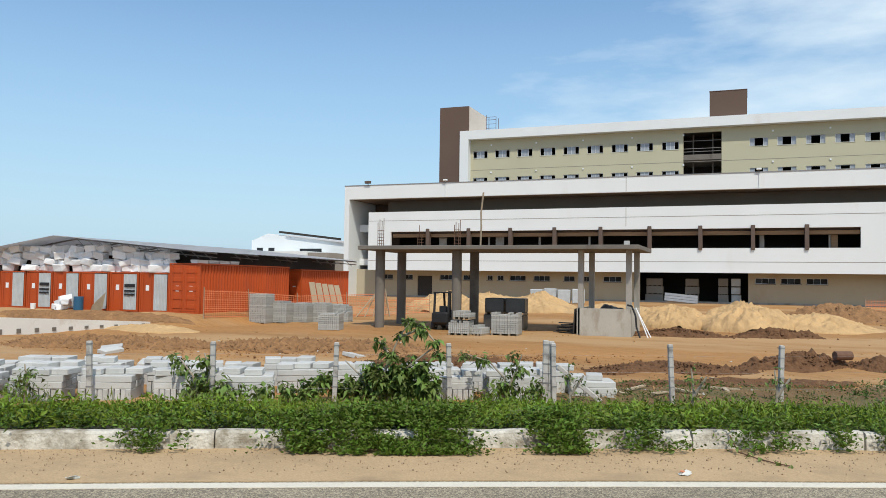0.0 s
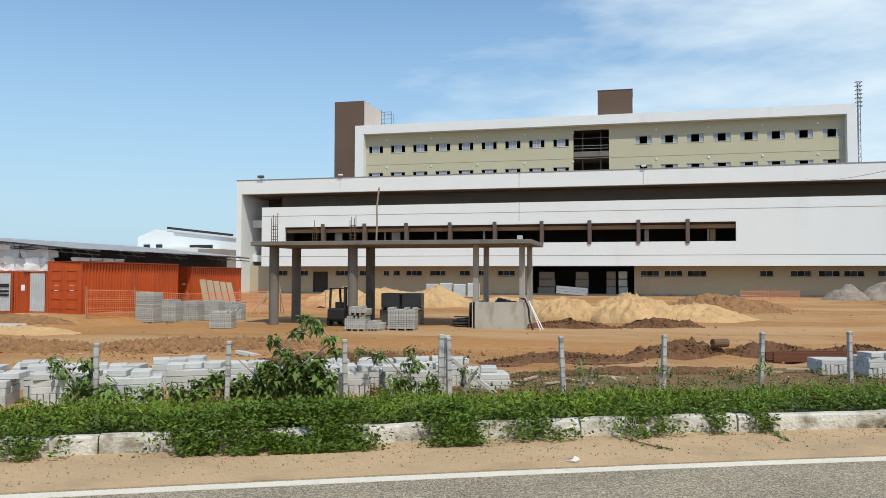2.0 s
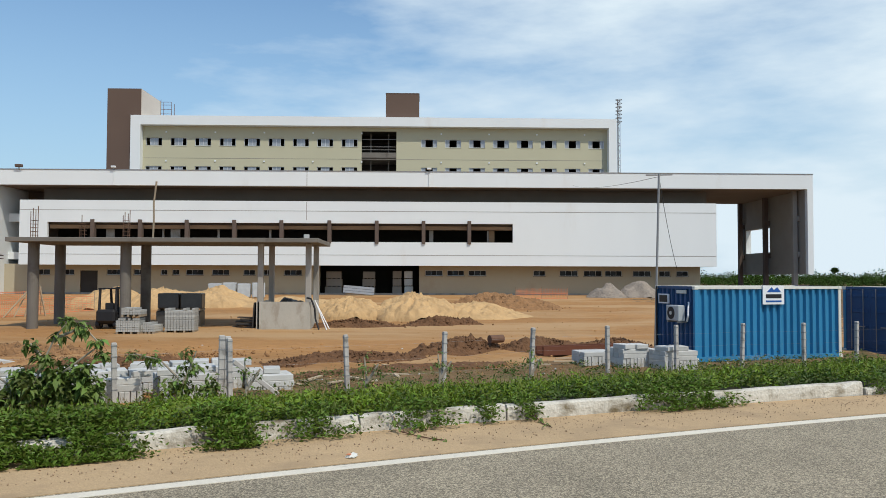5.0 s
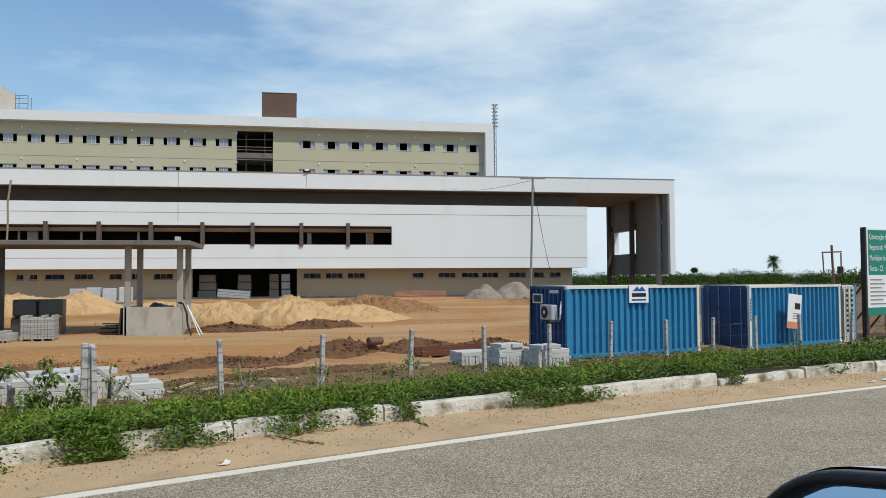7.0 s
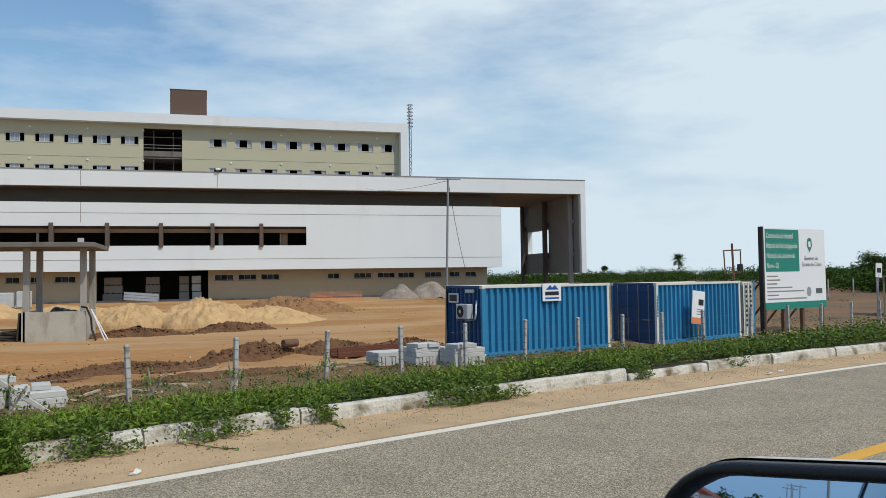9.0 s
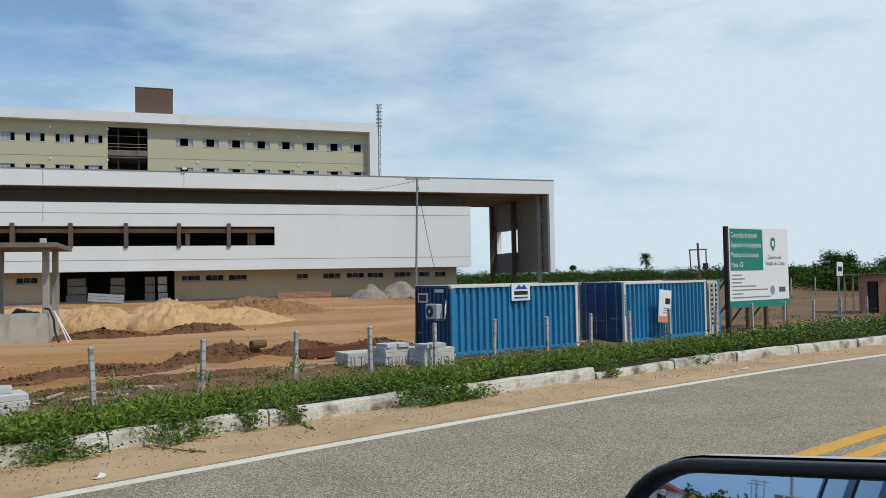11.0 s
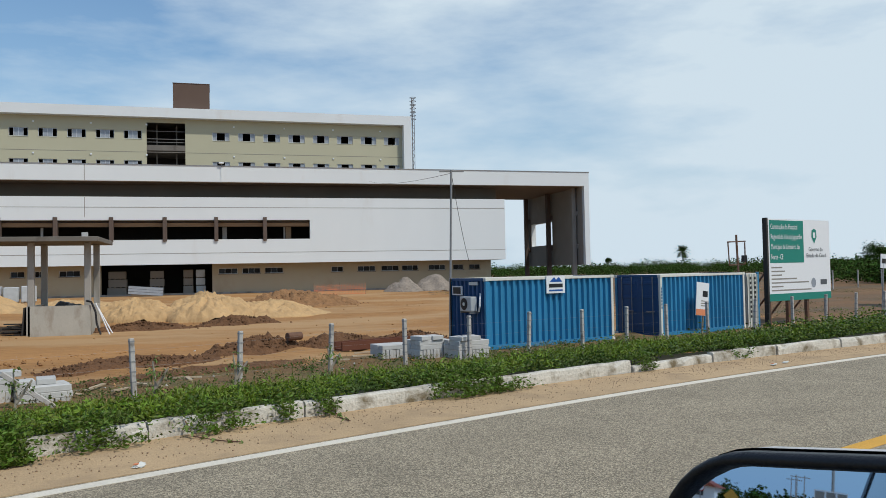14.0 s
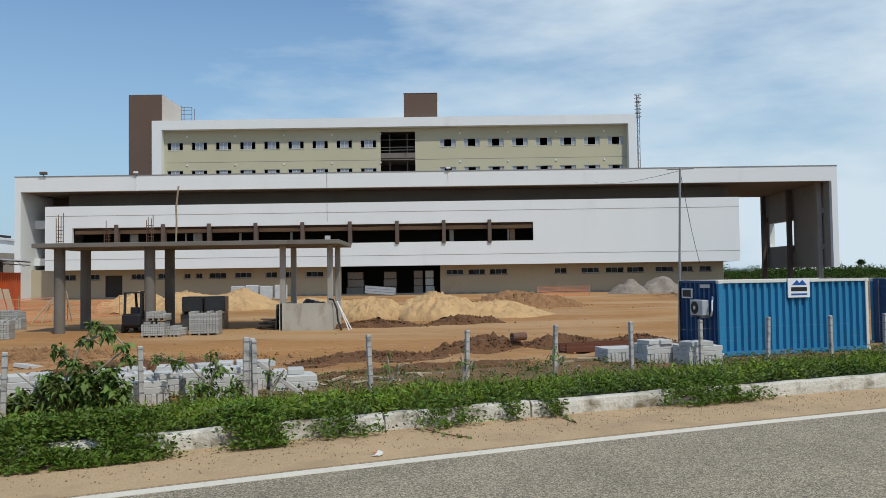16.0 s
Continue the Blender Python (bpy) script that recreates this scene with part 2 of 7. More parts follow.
def tube(bm, p0, p1, r, seg=8, r1=None):
    p0, p1 = Vector(p0), Vector(p1)
    d = (p1 - p0).normalized()
    a = d.orthogonal().normalized()
    b = d.cross(a)
    r1 = r if r1 is None else r1
    lo = [bm.verts.new(p0 + (a * math.cos(t) + b * math.sin(t)) * r) for t in [2 * math.pi * k / seg for k in range(seg)]]
    hi = [bm.verts.new(p1 + (a * math.cos(t) + b * math.sin(t)) * r1) for t in [2 * math.pi * k / seg for k in range(seg)]]
    for k in range(seg):
        bm.faces.new((lo[k], lo[(k + 1) % seg], hi[(k + 1) % seg], hi[k]))
    bm.faces.new(lo[::-1])
    bm.faces.new(hi)


def part(name, bm, material, parent=None, label=""):
    me = bpy.data.meshes.new(name)
    if isinstance(bm, bmesh.types.BMesh):
        bm.to_mesh(me)
        bm.free()
    else:
        me.from_pydata(*bm)
    me.materials.append(material)
    ob = new(name, me)
    if parent is not None:
        ob.parent = parent
    if label:
        ob["label"] = label
    return ob


def thing(name, label, category, group="", kind="", m=None):
    ob = new(name)
    ob.empty_display_size = 0.2
    if m is not None:
        ob.matrix_world = m
    return tagged(ob, label, category, group, kind)


def B():
    return bmesh.new()


def boxpart(name, dims, material, parent, label="", m=None, bevel=0.0):
    bm = B()
    box(bm, *dims, m=m, bevel=bevel)
    return part(name, bm, material, parent, label)


def holed(bm, x0, x1, y0, y1, z0, z1, holes):
    """A wall along x with rectangular holes (x0, x1, z0, z1) through it."""
    zs = sorted({z0, z1, *[h[2] for h in holes], *[h[3] for h in holes]})
    zs = [z for z in zs if z0 <= z <= z1]
    xs = sorted({x0, x1, *[h[0] for h in holes], *[h[1] for h in holes]})
    for a, b in zip(zs, zs[1:]):
        zm, x = (a + b) / 2, x0
        for h in sorted(h for h in holes if h[2] < zm < h[3]):
            for p, q in zip(xs, xs[1:]):
                if x <= p and q <= h[0]:
                    box(bm, p, q, y0, y1, a, b)
            x = h[1]
        for p, q in zip(xs, xs[1:]):
            if x <= p and q <= x1:
                box(bm, p, q, y0, y1, a, b)
    bmesh.ops.remove_doubles(bm, verts=bm.verts[:], dist=1e-4)


def leaves(pts, size, rng, up=0.5, long=1.8):
    """Numpy leaf blades: one folded rhomb at each point, randomly turned."""
    n = len(pts)
    d = rng.normal(size=(n, 3))
    d[:, 2] = np.abs(d[:, 2]) * up
    d /= np.linalg.norm(d, axis=1)[:, None]
    s = np.cross(d, rng.normal(size=(n, 3)))
    s /= np.linalg.norm(s, axis=1)[:, None]
    nn = np.cross(d, s)
    sz = (size * rng.uniform(0.6, 1.35, n))[:, None]
    v = np.stack([pts, pts + d * sz * long * 0.5 + s * sz * 0.5 + nn * sz * 0.12, pts + d * sz * long, pts + d * sz * long * 0.5 - s * sz * 0.5 + nn * sz * 0.12], 1).reshape(-1, 3)
    f = np.arange(4 * n).reshape(n, 4)
    return v, f


def np_mesh(name, v, f, material, parent=None, label="", smooth=False):
    me = bpy.data.meshes.new(name)
    k = f.shape[1]
    me.vertices.add(len(v))
    me.vertices.foreach_set("co", np.asarray(v, np.float32).ravel())
    me.loops.add(f.size)
    me.loops.foreach_set("vertex_index", f.astype(np.int32).ravel())
    me.polygons.add(len(f))
    me.polygons.foreach_set("loop_start", np.arange(0, f.size, k, dtype=np.int32))
    me.polygons.foreach_set("loop_total", np.full(len(f), k, np.int32))
    me.update(calc_edges=True)
    me.polygons.foreach_set("use_smooth", np.full(len(f), smooth, bool))
    me.materials.append(material)
    ob = new(name, me)
    if parent is not None:
        ob.parent = parent
    if label:
        ob["label"] = label
    return ob


# ---- the lie of the land ----
def line_y(x):
    """The road's white edge line, as y over x: a slow bend."""
    if x < -9:
        return line_y(-9) + (x + 9) * 0.554
    if x > 15:
        return line_y(15) + (x - 15) * 0.232
    return 6.52 + 0.433 * x - 0.0067 * x * x


def line_slope(x):
    return 0.433 - 0.0134 * min(max(x, -9), 15)


def off_line(x, d):
    """The point d metres beyond the edge line, square to it."""
    s = line_slope(x)
    c = 1 / math.hypot(1, s)
    return x - d * s * c, line_y(x) + d * c


def line_dist(x, y):
    return (y - line_y(x)) / math.hypot(1, line_slope(x))


def kerb_off(x):
    return 1.24 - 0.018 * min(max(x, 0), 16)


def ground_z(x, y):
    d = line_dist(x, y)
    site = -1.38 + 0.72 * min(max((y - 42) / 50, 0), 1)
    k = 1.75
    if d < k:
        return -0.06
    if d < 12:
        s = (d - k) / (12 - k)
        s = 1 - (1 - s) ** 1.15
        return 0.07 + (site - 0.07) * s
    # the raised yard on which the shed stands
    a = min(max((-29.6 - x) / 1.6, 0), 1) * min(max((y - 37.0) / 1.8, 0), 1) * min(max((75 - y) / 5, 0), 1)
    return site + (-0.71 - site) * a if site < -0.71 else site


# ---- ground, road, kerb ----
def sheet():
    def axis(lo, hi, step, far, grow):
        a = list(np.arange(lo, hi + 1e-6, step))
        s = step
        while a[-1] < far:
            s *= grow
            a.append(a[-1] + s)
        s = step
        while a[0] > -far:
            s *= grow
            a.insert(0, a[0] - s)
        return np.array(a)
    xs, ys = axis(-60, 55, 0.7, 2500, 1.3), axis(-12, 100, 0.7, 2500, 1.3)
    v = []
    for y in ys:
        for x in xs:
            z = ground_z(x, y)
            d = line_dist(x, y)
            if d > 12 and y < 92 and abs(x) < 90:
                z += 0.09 * noise.noise((x * 0.25, y * 0.25, 0)) + 0.05 * noise.noise((x * 1.1, y * 1.1, 5))
                # churned, trenched earth just inside the fence
                e = math.exp(-((d - 20.5) / 3.2) ** 2)
                z += e * (0.16 * noise.noise((x * 0.8, y * 0.8, 9)) + 0.10 * noise.noise((x * 1.9, y * 1.9, 3)))
            elif 1.4 < d <= 12:
                z += 0.05 * noise.noise((x * 0.7, y * 0.7, 2))
            v.append((x, y, z))
    nx, ny = len(xs), len(ys)
    f = np.array([(j * nx + i, j * nx + i + 1, (j + 1) * nx + i + 1, (j + 1) * nx + i) for j in range(ny - 1) for i in range(nx - 1)])
    ob = np_mesh("ground", np.array(v), f, M_SOIL, smooth=True)
    ob.data.materials.append(M_FIELD)
    ob.data.materials.append(M_WASTE)
    rng = random.Random(77)
    for p in ob.data.polygons:
        x, y, _ = p.center
        if rng.random() < min(max((x - 20) / 12, 0), 1) and y > 20:
            p.material_index = 1
        elif x > -5 and 11 < line_dist(x, y) < 17.2 + 2.2 * noise.noise((x * 0.3, y * 0.3, 6)):
            p.material_index = 2
    return ob


tagged(sheet(), "orange-brown bare earth of the building site, rutted", "ground", kind="structure")


def ribbon(name, d0, d1, z, material, x0=-70, x1=110, step=1.0, thick=0.0):
    v, f = [], []
    xs = np.arange(x0, x1 + 0.01, step)
    for x in xs:
        a = d0(x) if callable(d0) else d0
        b = d1(x) if callable(d1) else d1
        v += [(*off_line(x, a), z - 0.012), (*off_line(x, a), z), (*off_line(x, b), z), (*off_line(x, b), z - 0.012)]
    for i in range(len(xs) - 1):
        f += [(4 * i + k, 4 * i + 4 + k, 4 * i + 5 + k, 4 * i + 1 + k) for k in range(3)]
    return np_mesh(name, np.array(v), np.array(f), material)


tagged(ribbon("road", -6.9, 0.35, 0.0, M_ASPHALT), "worn grey asphalt country road with painted lines", "road", kind="structure")
tagged(ribbon("road_shoulder", 0.10, lambda x: kerb_off(x) + 0.02, 0.006, M_SHOULDER), "sandy dirt-strewn road shoulder beside the kerb", "shoulder", kind="structure")
tagged(ribbon("road_shoulder", -8.6, -6.75, 0.006, M_SHOULDER), "sandy road shoulder on the far side", "shoulder", kind="structure")
tagged(ribbon("edge_line", -0.075, 0.055, 0.004, M_ROADWHITE), "worn white painted edge line on the asphalt", "road marking", kind="structure")
tagged(ribbon("edge_line", -6.6, -6.48, 0.004, M_ROADWHITE), "worn white painted edge line on the asphalt", "road marking", kind="structure")
tagged(ribbon("centre_line", -3.19, -3.03, 0.004, M_ROADYELLOW), "double yellow painted centre line on the asphalt", "road marking", kind="structure")
tagged(ribbon("centre_line", -3.49, -3.33, 0.004, M_ROADYELLOW), "double yellow painted centre line on the asphalt", "road marking", kind="structure")


# ---- the hospital ----
hospital = thing("hospital_building", "long white and beige hospital block, still under construction", "building")


def hospital_shell():
    bm = B()
    holed(bm, -47.57, 35.75, 95.0, 95.4, 2.87, 10.55, [(-44.3, 11.0, 5.69, 7.92)])
    box(bm, 35.35, 35.75, 95.4, 114, 2.87, 10.55)
    box(bm, -47.57, -47.2, 95.4, 101, 2.87, 10.55)
    part("wall", bm, M_WHITE, hospital, "smooth white rendered upper wall")
    boxpart("parapet", (-51.23, 47.65, 95.0, 95.5, 12.35, 14.16), M_WHITE, hospital, "white rendered parapet band")
    boxpart("parapet_cap", (-51.27, 47.69, 94.94, 95.56, 14.16, 14.24), M_STEEL, hospital, "thin grey metal flashing")
    boxpart("roof", (-51.2, 47.6, 95.5, 114.6, 12.35, 12.75), M_SOFFIT, hospital, "bare plaster roof slab, its underside shade in the colour")
    boxpart("roof", (-40, 30, 104, 125, 12.8, 13.2), M_CONC, hospital)
    boxpart("end_wall", (-51.23, -50.5, 95.5, 116, -0.7, 12.35), M_WHITE, hospital, "white rendered end wall")
    boxpart("end_wall", (-51.23, -50.5, 95.0, 95.5, -0.7, 12.35), M_WHITE, hospital)
    # the hanging right end wall with its square hole
    bm = B()
    for y0, y1, z0, z1 in ((95.0, 105.4, 2.0, 12.35), (113.3, 114.6, 2.0, 12.35), (105.4, 113.3, 8.35, 12.35), (105.4, 113.3, 2.0, 5.0)):
        box(bm, 46.95, 47.65, y0, y1, z0, z1)
    part("end_wall", bm, M_WHITE, hospital, "white end wall raised on columns, square hole")
    bm = B()
    for y0, y1, z0, z1 in ((95.6, 105.4, 2.0, 12.35), (113.3, 114.6, 2.0, 12.35), (105.4, 113.3, 8.35, 12.35), (105.4, 113.3, 2.0, 5.0)):
        box(bm, 46.88, 46.946, y0, y1, z0, z1)
    part("wall_lining", bm, M_GREYWALL, hospital, "unpainted grey inner face")
    for y in (97.3, 105.6, 114.0):
        bm = B()
        box(bm, 46.1, 46.65, y - 0.28, y + 0.28, -1.3, 12.35)
        box(bm, 46.6, 46.88, y - 0.4, y + 0.4, 8.6, 9.2)
        box(bm, 46.6, 46.88, y - 0.4, y + 0.4, 4.2, 4.8)
        part("column", bm, M_GREYWALL if y < 100 else M_STUB, hospital, "tall bare concrete column")
    # set-back top storey wall behind the parapet, eaves shade put in its colour
    boxpart("wall", (-46.6, 36, 99.0, 99.4, 10.0, 12.35), M_EAVES, hospital, "grey-beige plaster wall darkened for the shade under the eaves")
    boxpart("floor_slab", (-47.2, 35.35, 95.4, 114, 9.7, 10.1), M_CONC_DARK, hospital)
    boxpart("floor_slab", (-47.2, 35.35, 95.4, 114, 3.0, 3.5), M_CONC_DARK, hospital)
    for z0, z1 in ((8.15, 9.15), (3.55, 4.45)):
        boxpart("floor_slab", (-50.5, -47.57, 98.3, 100.0, z0, z1), M_WHITE, hospital, "white slab edge")
    # end bay's back wall in dark brown, standing in for shade in the recess
    boxpart("wall", (-50.5, -46.6, 103, 103.3, -0.7, 12.35), M_STUB, hospital)
    # back wall in near-black: shade behind the long window is its colour
    boxpart("wall", (-47.2, 35.3, 104, 104.4, 3.5, 9.7), M_DARK, hospital, "inner wall coloured near-black as interior shade")
    # long window opening
    boxpart("beam", (-44.2, 10.95, 95.5, 96.0, 7.20, 7.64), M_BEAM, hospital, "brown timber-faced beam")
    boxpart("beam", (-44.2, 10.95, 95.7, 96.2, 7.70, 8.16), M_STUB, hospital)
    for x in (-39.0, -33.4, -27.9, -22.3, -16.7, -11.0, -5.35, 0.26, 5.75):
        boxpart("column", (x - 0.22, x + 0.22, 94.80, 95.6, 5.5, 8.26), M_STUB, hospital, "brown concrete stub column", bevel=0.03)
    for x, w in ((-37.9, 1.0), (-31.2, 0.2), (-30.2, 1.1), (-24.6, 0.25), (-18.4, 0.25), (0.95, 0.5), (8.0, 0.18)):
        boxpart("mullion", (x, x + w, 96.3, 96.5, 5.69, 7.18), M_CONC, hospital)
    boxpart("window_panel", (8.25, 8.9, 96.3, 96.4, 5.69, 7.18), M_BEAM, hospital)
    # ground floor
    wins = [(111, 134), (159, 176), (232, 258), (279, 298), (326, 337), (346, 358), (370, 400), (415, 445), (470, 490), (505, 518), (541, 572),
            (789, 820), (828, 858), (866, 897), (981, 1002), (1028, 1060), (1071, 1103), (1109, 1139), (1159, 1191), (1206, 1226), (1237, 1258)]
    wins = [((a - 782) * 0.0695 + 0.0, (b - 782) * 0.0695 + 0.0) for a, b in wins]
    bm = B()
    holed(bm, -50.5, 34.6, 97.5, 97.9, -1.0, 3.0, [(a, b, 1.70, 2.36) for a, b in wins] + [(-41.4, -39.3, -0.7, 2.2), (-12.4, -0.25, -0.7, 3.0)])
    box(bm, 34.2, 34.6, 97.9, 112, -1.0, 3.0)
    part("wall", bm, M_BEIGE_LOW, hospital, "dusty beige rendered ground floor wall, darkened for the wing's shade")
    boxpart("plinth", (-50.5, 34.7, 97.44, 97.5, -1.0, -0.45), M_CONC, hospital, "bare concrete plinth")
    for a, b in wins:
        w = part("window", *frame_window(a, b, 1.70, 2.36, 97.6, 2 if b - a < 1.6 else 3, 0.045), hospital, "aluminium strip window")
        n = 2 if b - a < 1.6 else 3
        for j in range(n):
            p, q = a + 0.05 + j * (b - a - 0.1) / n, a + 0.05 + (j + 1) * (b - a - 0.1) / n
            boxpart("pane", (p + 0.02, q - 0.02, 0, 0.012, -0.50, 0.0), M_DARKPANE, w, m=pose(0, 97.62, 2.29, (-18, 0, -24, -8)[(j + round(a * 3)) % 4], 0, 0))
        boxpart("sill", (a - 0.06, b + 0.06, 97.40, 97.5, 1.63, 1.70), M_CONC_DARK, w)
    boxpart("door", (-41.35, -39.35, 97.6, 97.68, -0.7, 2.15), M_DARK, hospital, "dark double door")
    # bay wall and floor: interior shade put into a near-black colour
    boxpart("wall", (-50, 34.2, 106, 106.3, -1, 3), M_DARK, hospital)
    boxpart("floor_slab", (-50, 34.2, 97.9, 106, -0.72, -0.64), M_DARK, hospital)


def frame_window(a, b, z0, z1, y, n, t=0.05):
    bm = B()
    w = (b - a - t) / n
    holed(bm, a, b, y, y + 0.08, z0, z1, [(a + k * w + t, a + (k + 1) * w, z0 + t, z1 - t) for k in range(n)])
    return bm, M_FRAME


hospital_shell()


def hospital_ward():
    """The upper ward block with its white frame and the two stair towers."""
    left = [-36.72 + 3.247 * k for k in range(9)]
    right = [-0.08 + 3.225 * k for k in range(8)]
    rows = ((18.93, 20.0), (15.0, 16.2))
    holes = [(a, a + 2.14, z0, z1) for a in left + right for z0, z1 in rows] + [(-8.05, -3.4, 13.2, 21.05)]
    bm = B()
    holed(bm, -37.1, 25.05, 106.0, 106.35, 13.0, 21.6, holes)
    part("wall", bm, M_BEIGE, hospital, "beige rendered ward wall")
    bm = B()
    box(bm, -38.4, -37.1, 104.95, 118, 13.0, 21.55)
    box(bm, 25.05, 26.1, 104.95, 118, 13.0, 21.55)
    box(bm, -38.4, 26.1, 104.95, 118, 21.55, 22.78)
    part("ward_frame", bm, M_WHITE, hospital, "white projecting frame and roof edge")
    # near-black wall stands in for the shade behind the ward windows
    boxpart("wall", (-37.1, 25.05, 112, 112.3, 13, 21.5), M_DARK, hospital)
    for z in (17.35, 21.4):
        boxpart("floor_slab", (-37.1, 25.05, 106.4, 112, z, z + 0.15), M_CONC_DARK, hospital)
    for side, xs in (("left", left), ("right", right)):
        for a in xs:
            for z0, z1 in rows:
                b = a + 2.14
                if side == "left":
                    bm, fm = frame_window(a, b, z0, z1, 106.1, 4, 0.06)
                else:
                    bm, fm = B(), M_FRAME
                    holed(bm, a, b, 106.1, 106.18, z0, z1, [(a + 0.06, a + 0.52, z0 + 0.06, z1 - 0.06), (a + 0.57, b - 0.57, z0 + 0.05, z1 - 0.05), (b - 0.52, b - 0.06, z0 + 0.06, z1 - 0.06)])
                w = part("window", bm, fm, hospital, "aluminium ward window, half open")
                spans = ((a + 0.55, b - 0.55),) if side == "left" else ((a + 0.06, a + 0.55), (b - 0.55, b - 0.06))
                for p, q in spans:
                    boxpart("pane", (p, q, 106.13, 106.15, z0 + 0.06, z1 - 0.06), M_PANE, w)
                boxpart("sill", (a - 0.03, b + 0.03, 105.96, 106.0, z0 - 0.05, z0), M_BEIGE, w)
    for x in left[::2] + right[::2]:
        for z in (21.0, 17.15):
            boxpart("bracket", (x + 2.6, x + 2.8, 105.9, 106.0, z - 0.35, z - 0.15), M_WHITE, hospital)
    for z in (17.35,):
        boxpart("floor_slab", (-8.05, -3.4, 106.05, 112, z + 0.16, z + 0.85), M_CONC_DARK, hospital, "bare concrete landing edge")
    for z in (18.6, 19.0, 20.0):
        bm = B()
        tube(bm, (-8.0, 106.3, z), (-3.45, 106.3, z), 0.04, 6)
        part("rail", bm, M_STEEL, hospital)
    for x in (-7.0, -4.6):
        boxpart("column", (x, x + 0.16, 107.5, 107.7, 13.2, 21), M_CONC_DARK, hospital)
    # towers
    bm = B()
    box(bm, -41.55, -38.42, 105.2, 113, 12.75, 26.35)
    box(bm, -38.42, -37.14, 105.2, 113, 22.79, 26.35)
    part("stair_tower", bm, M_BROWN, hospital, "dark brown rendered stair tower")
    # side facing the sun: its lighter, lit tone is put into the colour
    boxpart("stair_tower_side", (-37.14, -37.08, 105.25, 113, 22.79, 26.3), M_TOWERSIDE, hospital, "pale tower side, its sunlit tone in the colour")
    bm = B()
    box(bm, -4.85, -0.37, 106.2, 111, 22.79, 26.22)
    box(bm, -4.89, -0.33, 106.16, 111.04, 26.22, 26.30)
    part("stair_tower", bm, M_BROWN, hospital)


hospital_ward()


# ---- gatehouse canopy ----
def gatehouse():
    g = thing("gatehouse_canopy", "unfinished bare concrete gate canopy on eight columns", "canopy")
    bm = B()
    box(bm, -22.05, -5.5, 42.6, 48.3, 3.33, 3.57, bevel=0.02)
    part("roof_slab", bm, M_CONC_DARK, g, "weathered flat concrete roof slab")
    for x in (-21.1, -16.12, -8.78, -6.17):
        for y in (43.8, 47.0):
            r = 0.29 if x < -10 else 0.15
            bm = B()
            tube(bm, (x, y, -1.5), (x, y, 3.33), r, 20) if x < -10 else box(bm, x - r, x + r, y - r, y + r, -1.5, 3.33, bevel=0.02)
            part("column", bm, M_CONC if x > -10 else M_CONC_DARK, g, "bare concrete column")
    boxpart("counter_wall", (-8.78, -6.0, 43.45, 43.65, -1.45, 0.13), M_CEMENT, g, "rough concrete booth wall")
    boxpart("counter_wall", (-6.2, -6.0, 43.65, 46.9, -1.45, 0.13), M_CEMENT, g)
    boxpart("counter_wall", (-8.98, -8.78, 43.65, 46.9, -1.45, 0.13), M_CEMENT, g)
    return g


gatehouse()


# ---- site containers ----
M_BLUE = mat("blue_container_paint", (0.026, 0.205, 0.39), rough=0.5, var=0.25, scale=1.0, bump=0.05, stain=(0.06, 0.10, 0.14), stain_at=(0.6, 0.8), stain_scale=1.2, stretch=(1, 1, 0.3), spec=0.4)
# darker copy of the blue: shade on container ends in colour, also lettering
M_BLUE_DARK = mat("shaded_blue_and_print_paint", (0.018, 0.075, 0.19), rough=0.5, var=0.2, scale=1.0, bump=0.05, spec=0.4)
M_ORANGE = mat("orange_container_paint", (0.43, 0.072, 0.016), rough=0.55, var=0.3, scale=0.8, bump=0.05, stain=(0.36, 0.07, 0.025), stain_at=(0.55, 0.75), stain_scale=0.9, stretch=(1, 1, 0.3))
M_GALV = mat("galvanised_sheet", (0.50, 0.53, 0.54), rough=0.5, metal=0.3, var=0.2, scale=2.0)
M_CREAM = mat("cream_paint", (0.66, 0.66, 0.60), var=0.1)
M_PAPER = mat("white_sign_board", (0.78, 0.79, 0.80), rough=0.6, var=0.03, bump=0.0)


def corrugated(bm, x0, x1, z0, z1, y, pitch=0.29, depth=0.10):
    """A trapezoid-ribbed steel sheet along x, facing -y."""
    n = max(1, round((x1 - x0) / pitch))
    p = (x1 - x0) / n
    pr = []
    for k in range(n):
        a = x0 + k * p
        pr += [(a, y), (a + 0.34 * p, y), (a + 0.5 * p, y + depth), (a + 0.84 * p, y + depth)]
    pr.append((x1, y))
    lo = [bm.verts.new((a, b, z0)) for a, b in pr]
    hi = [bm.verts.new((a, b, z1)) for a, b in pr]
    for k in range(len(pr) - 1):
        bm.faces.new((lo[k], lo[k + 1], hi[k + 1], hi[k]))


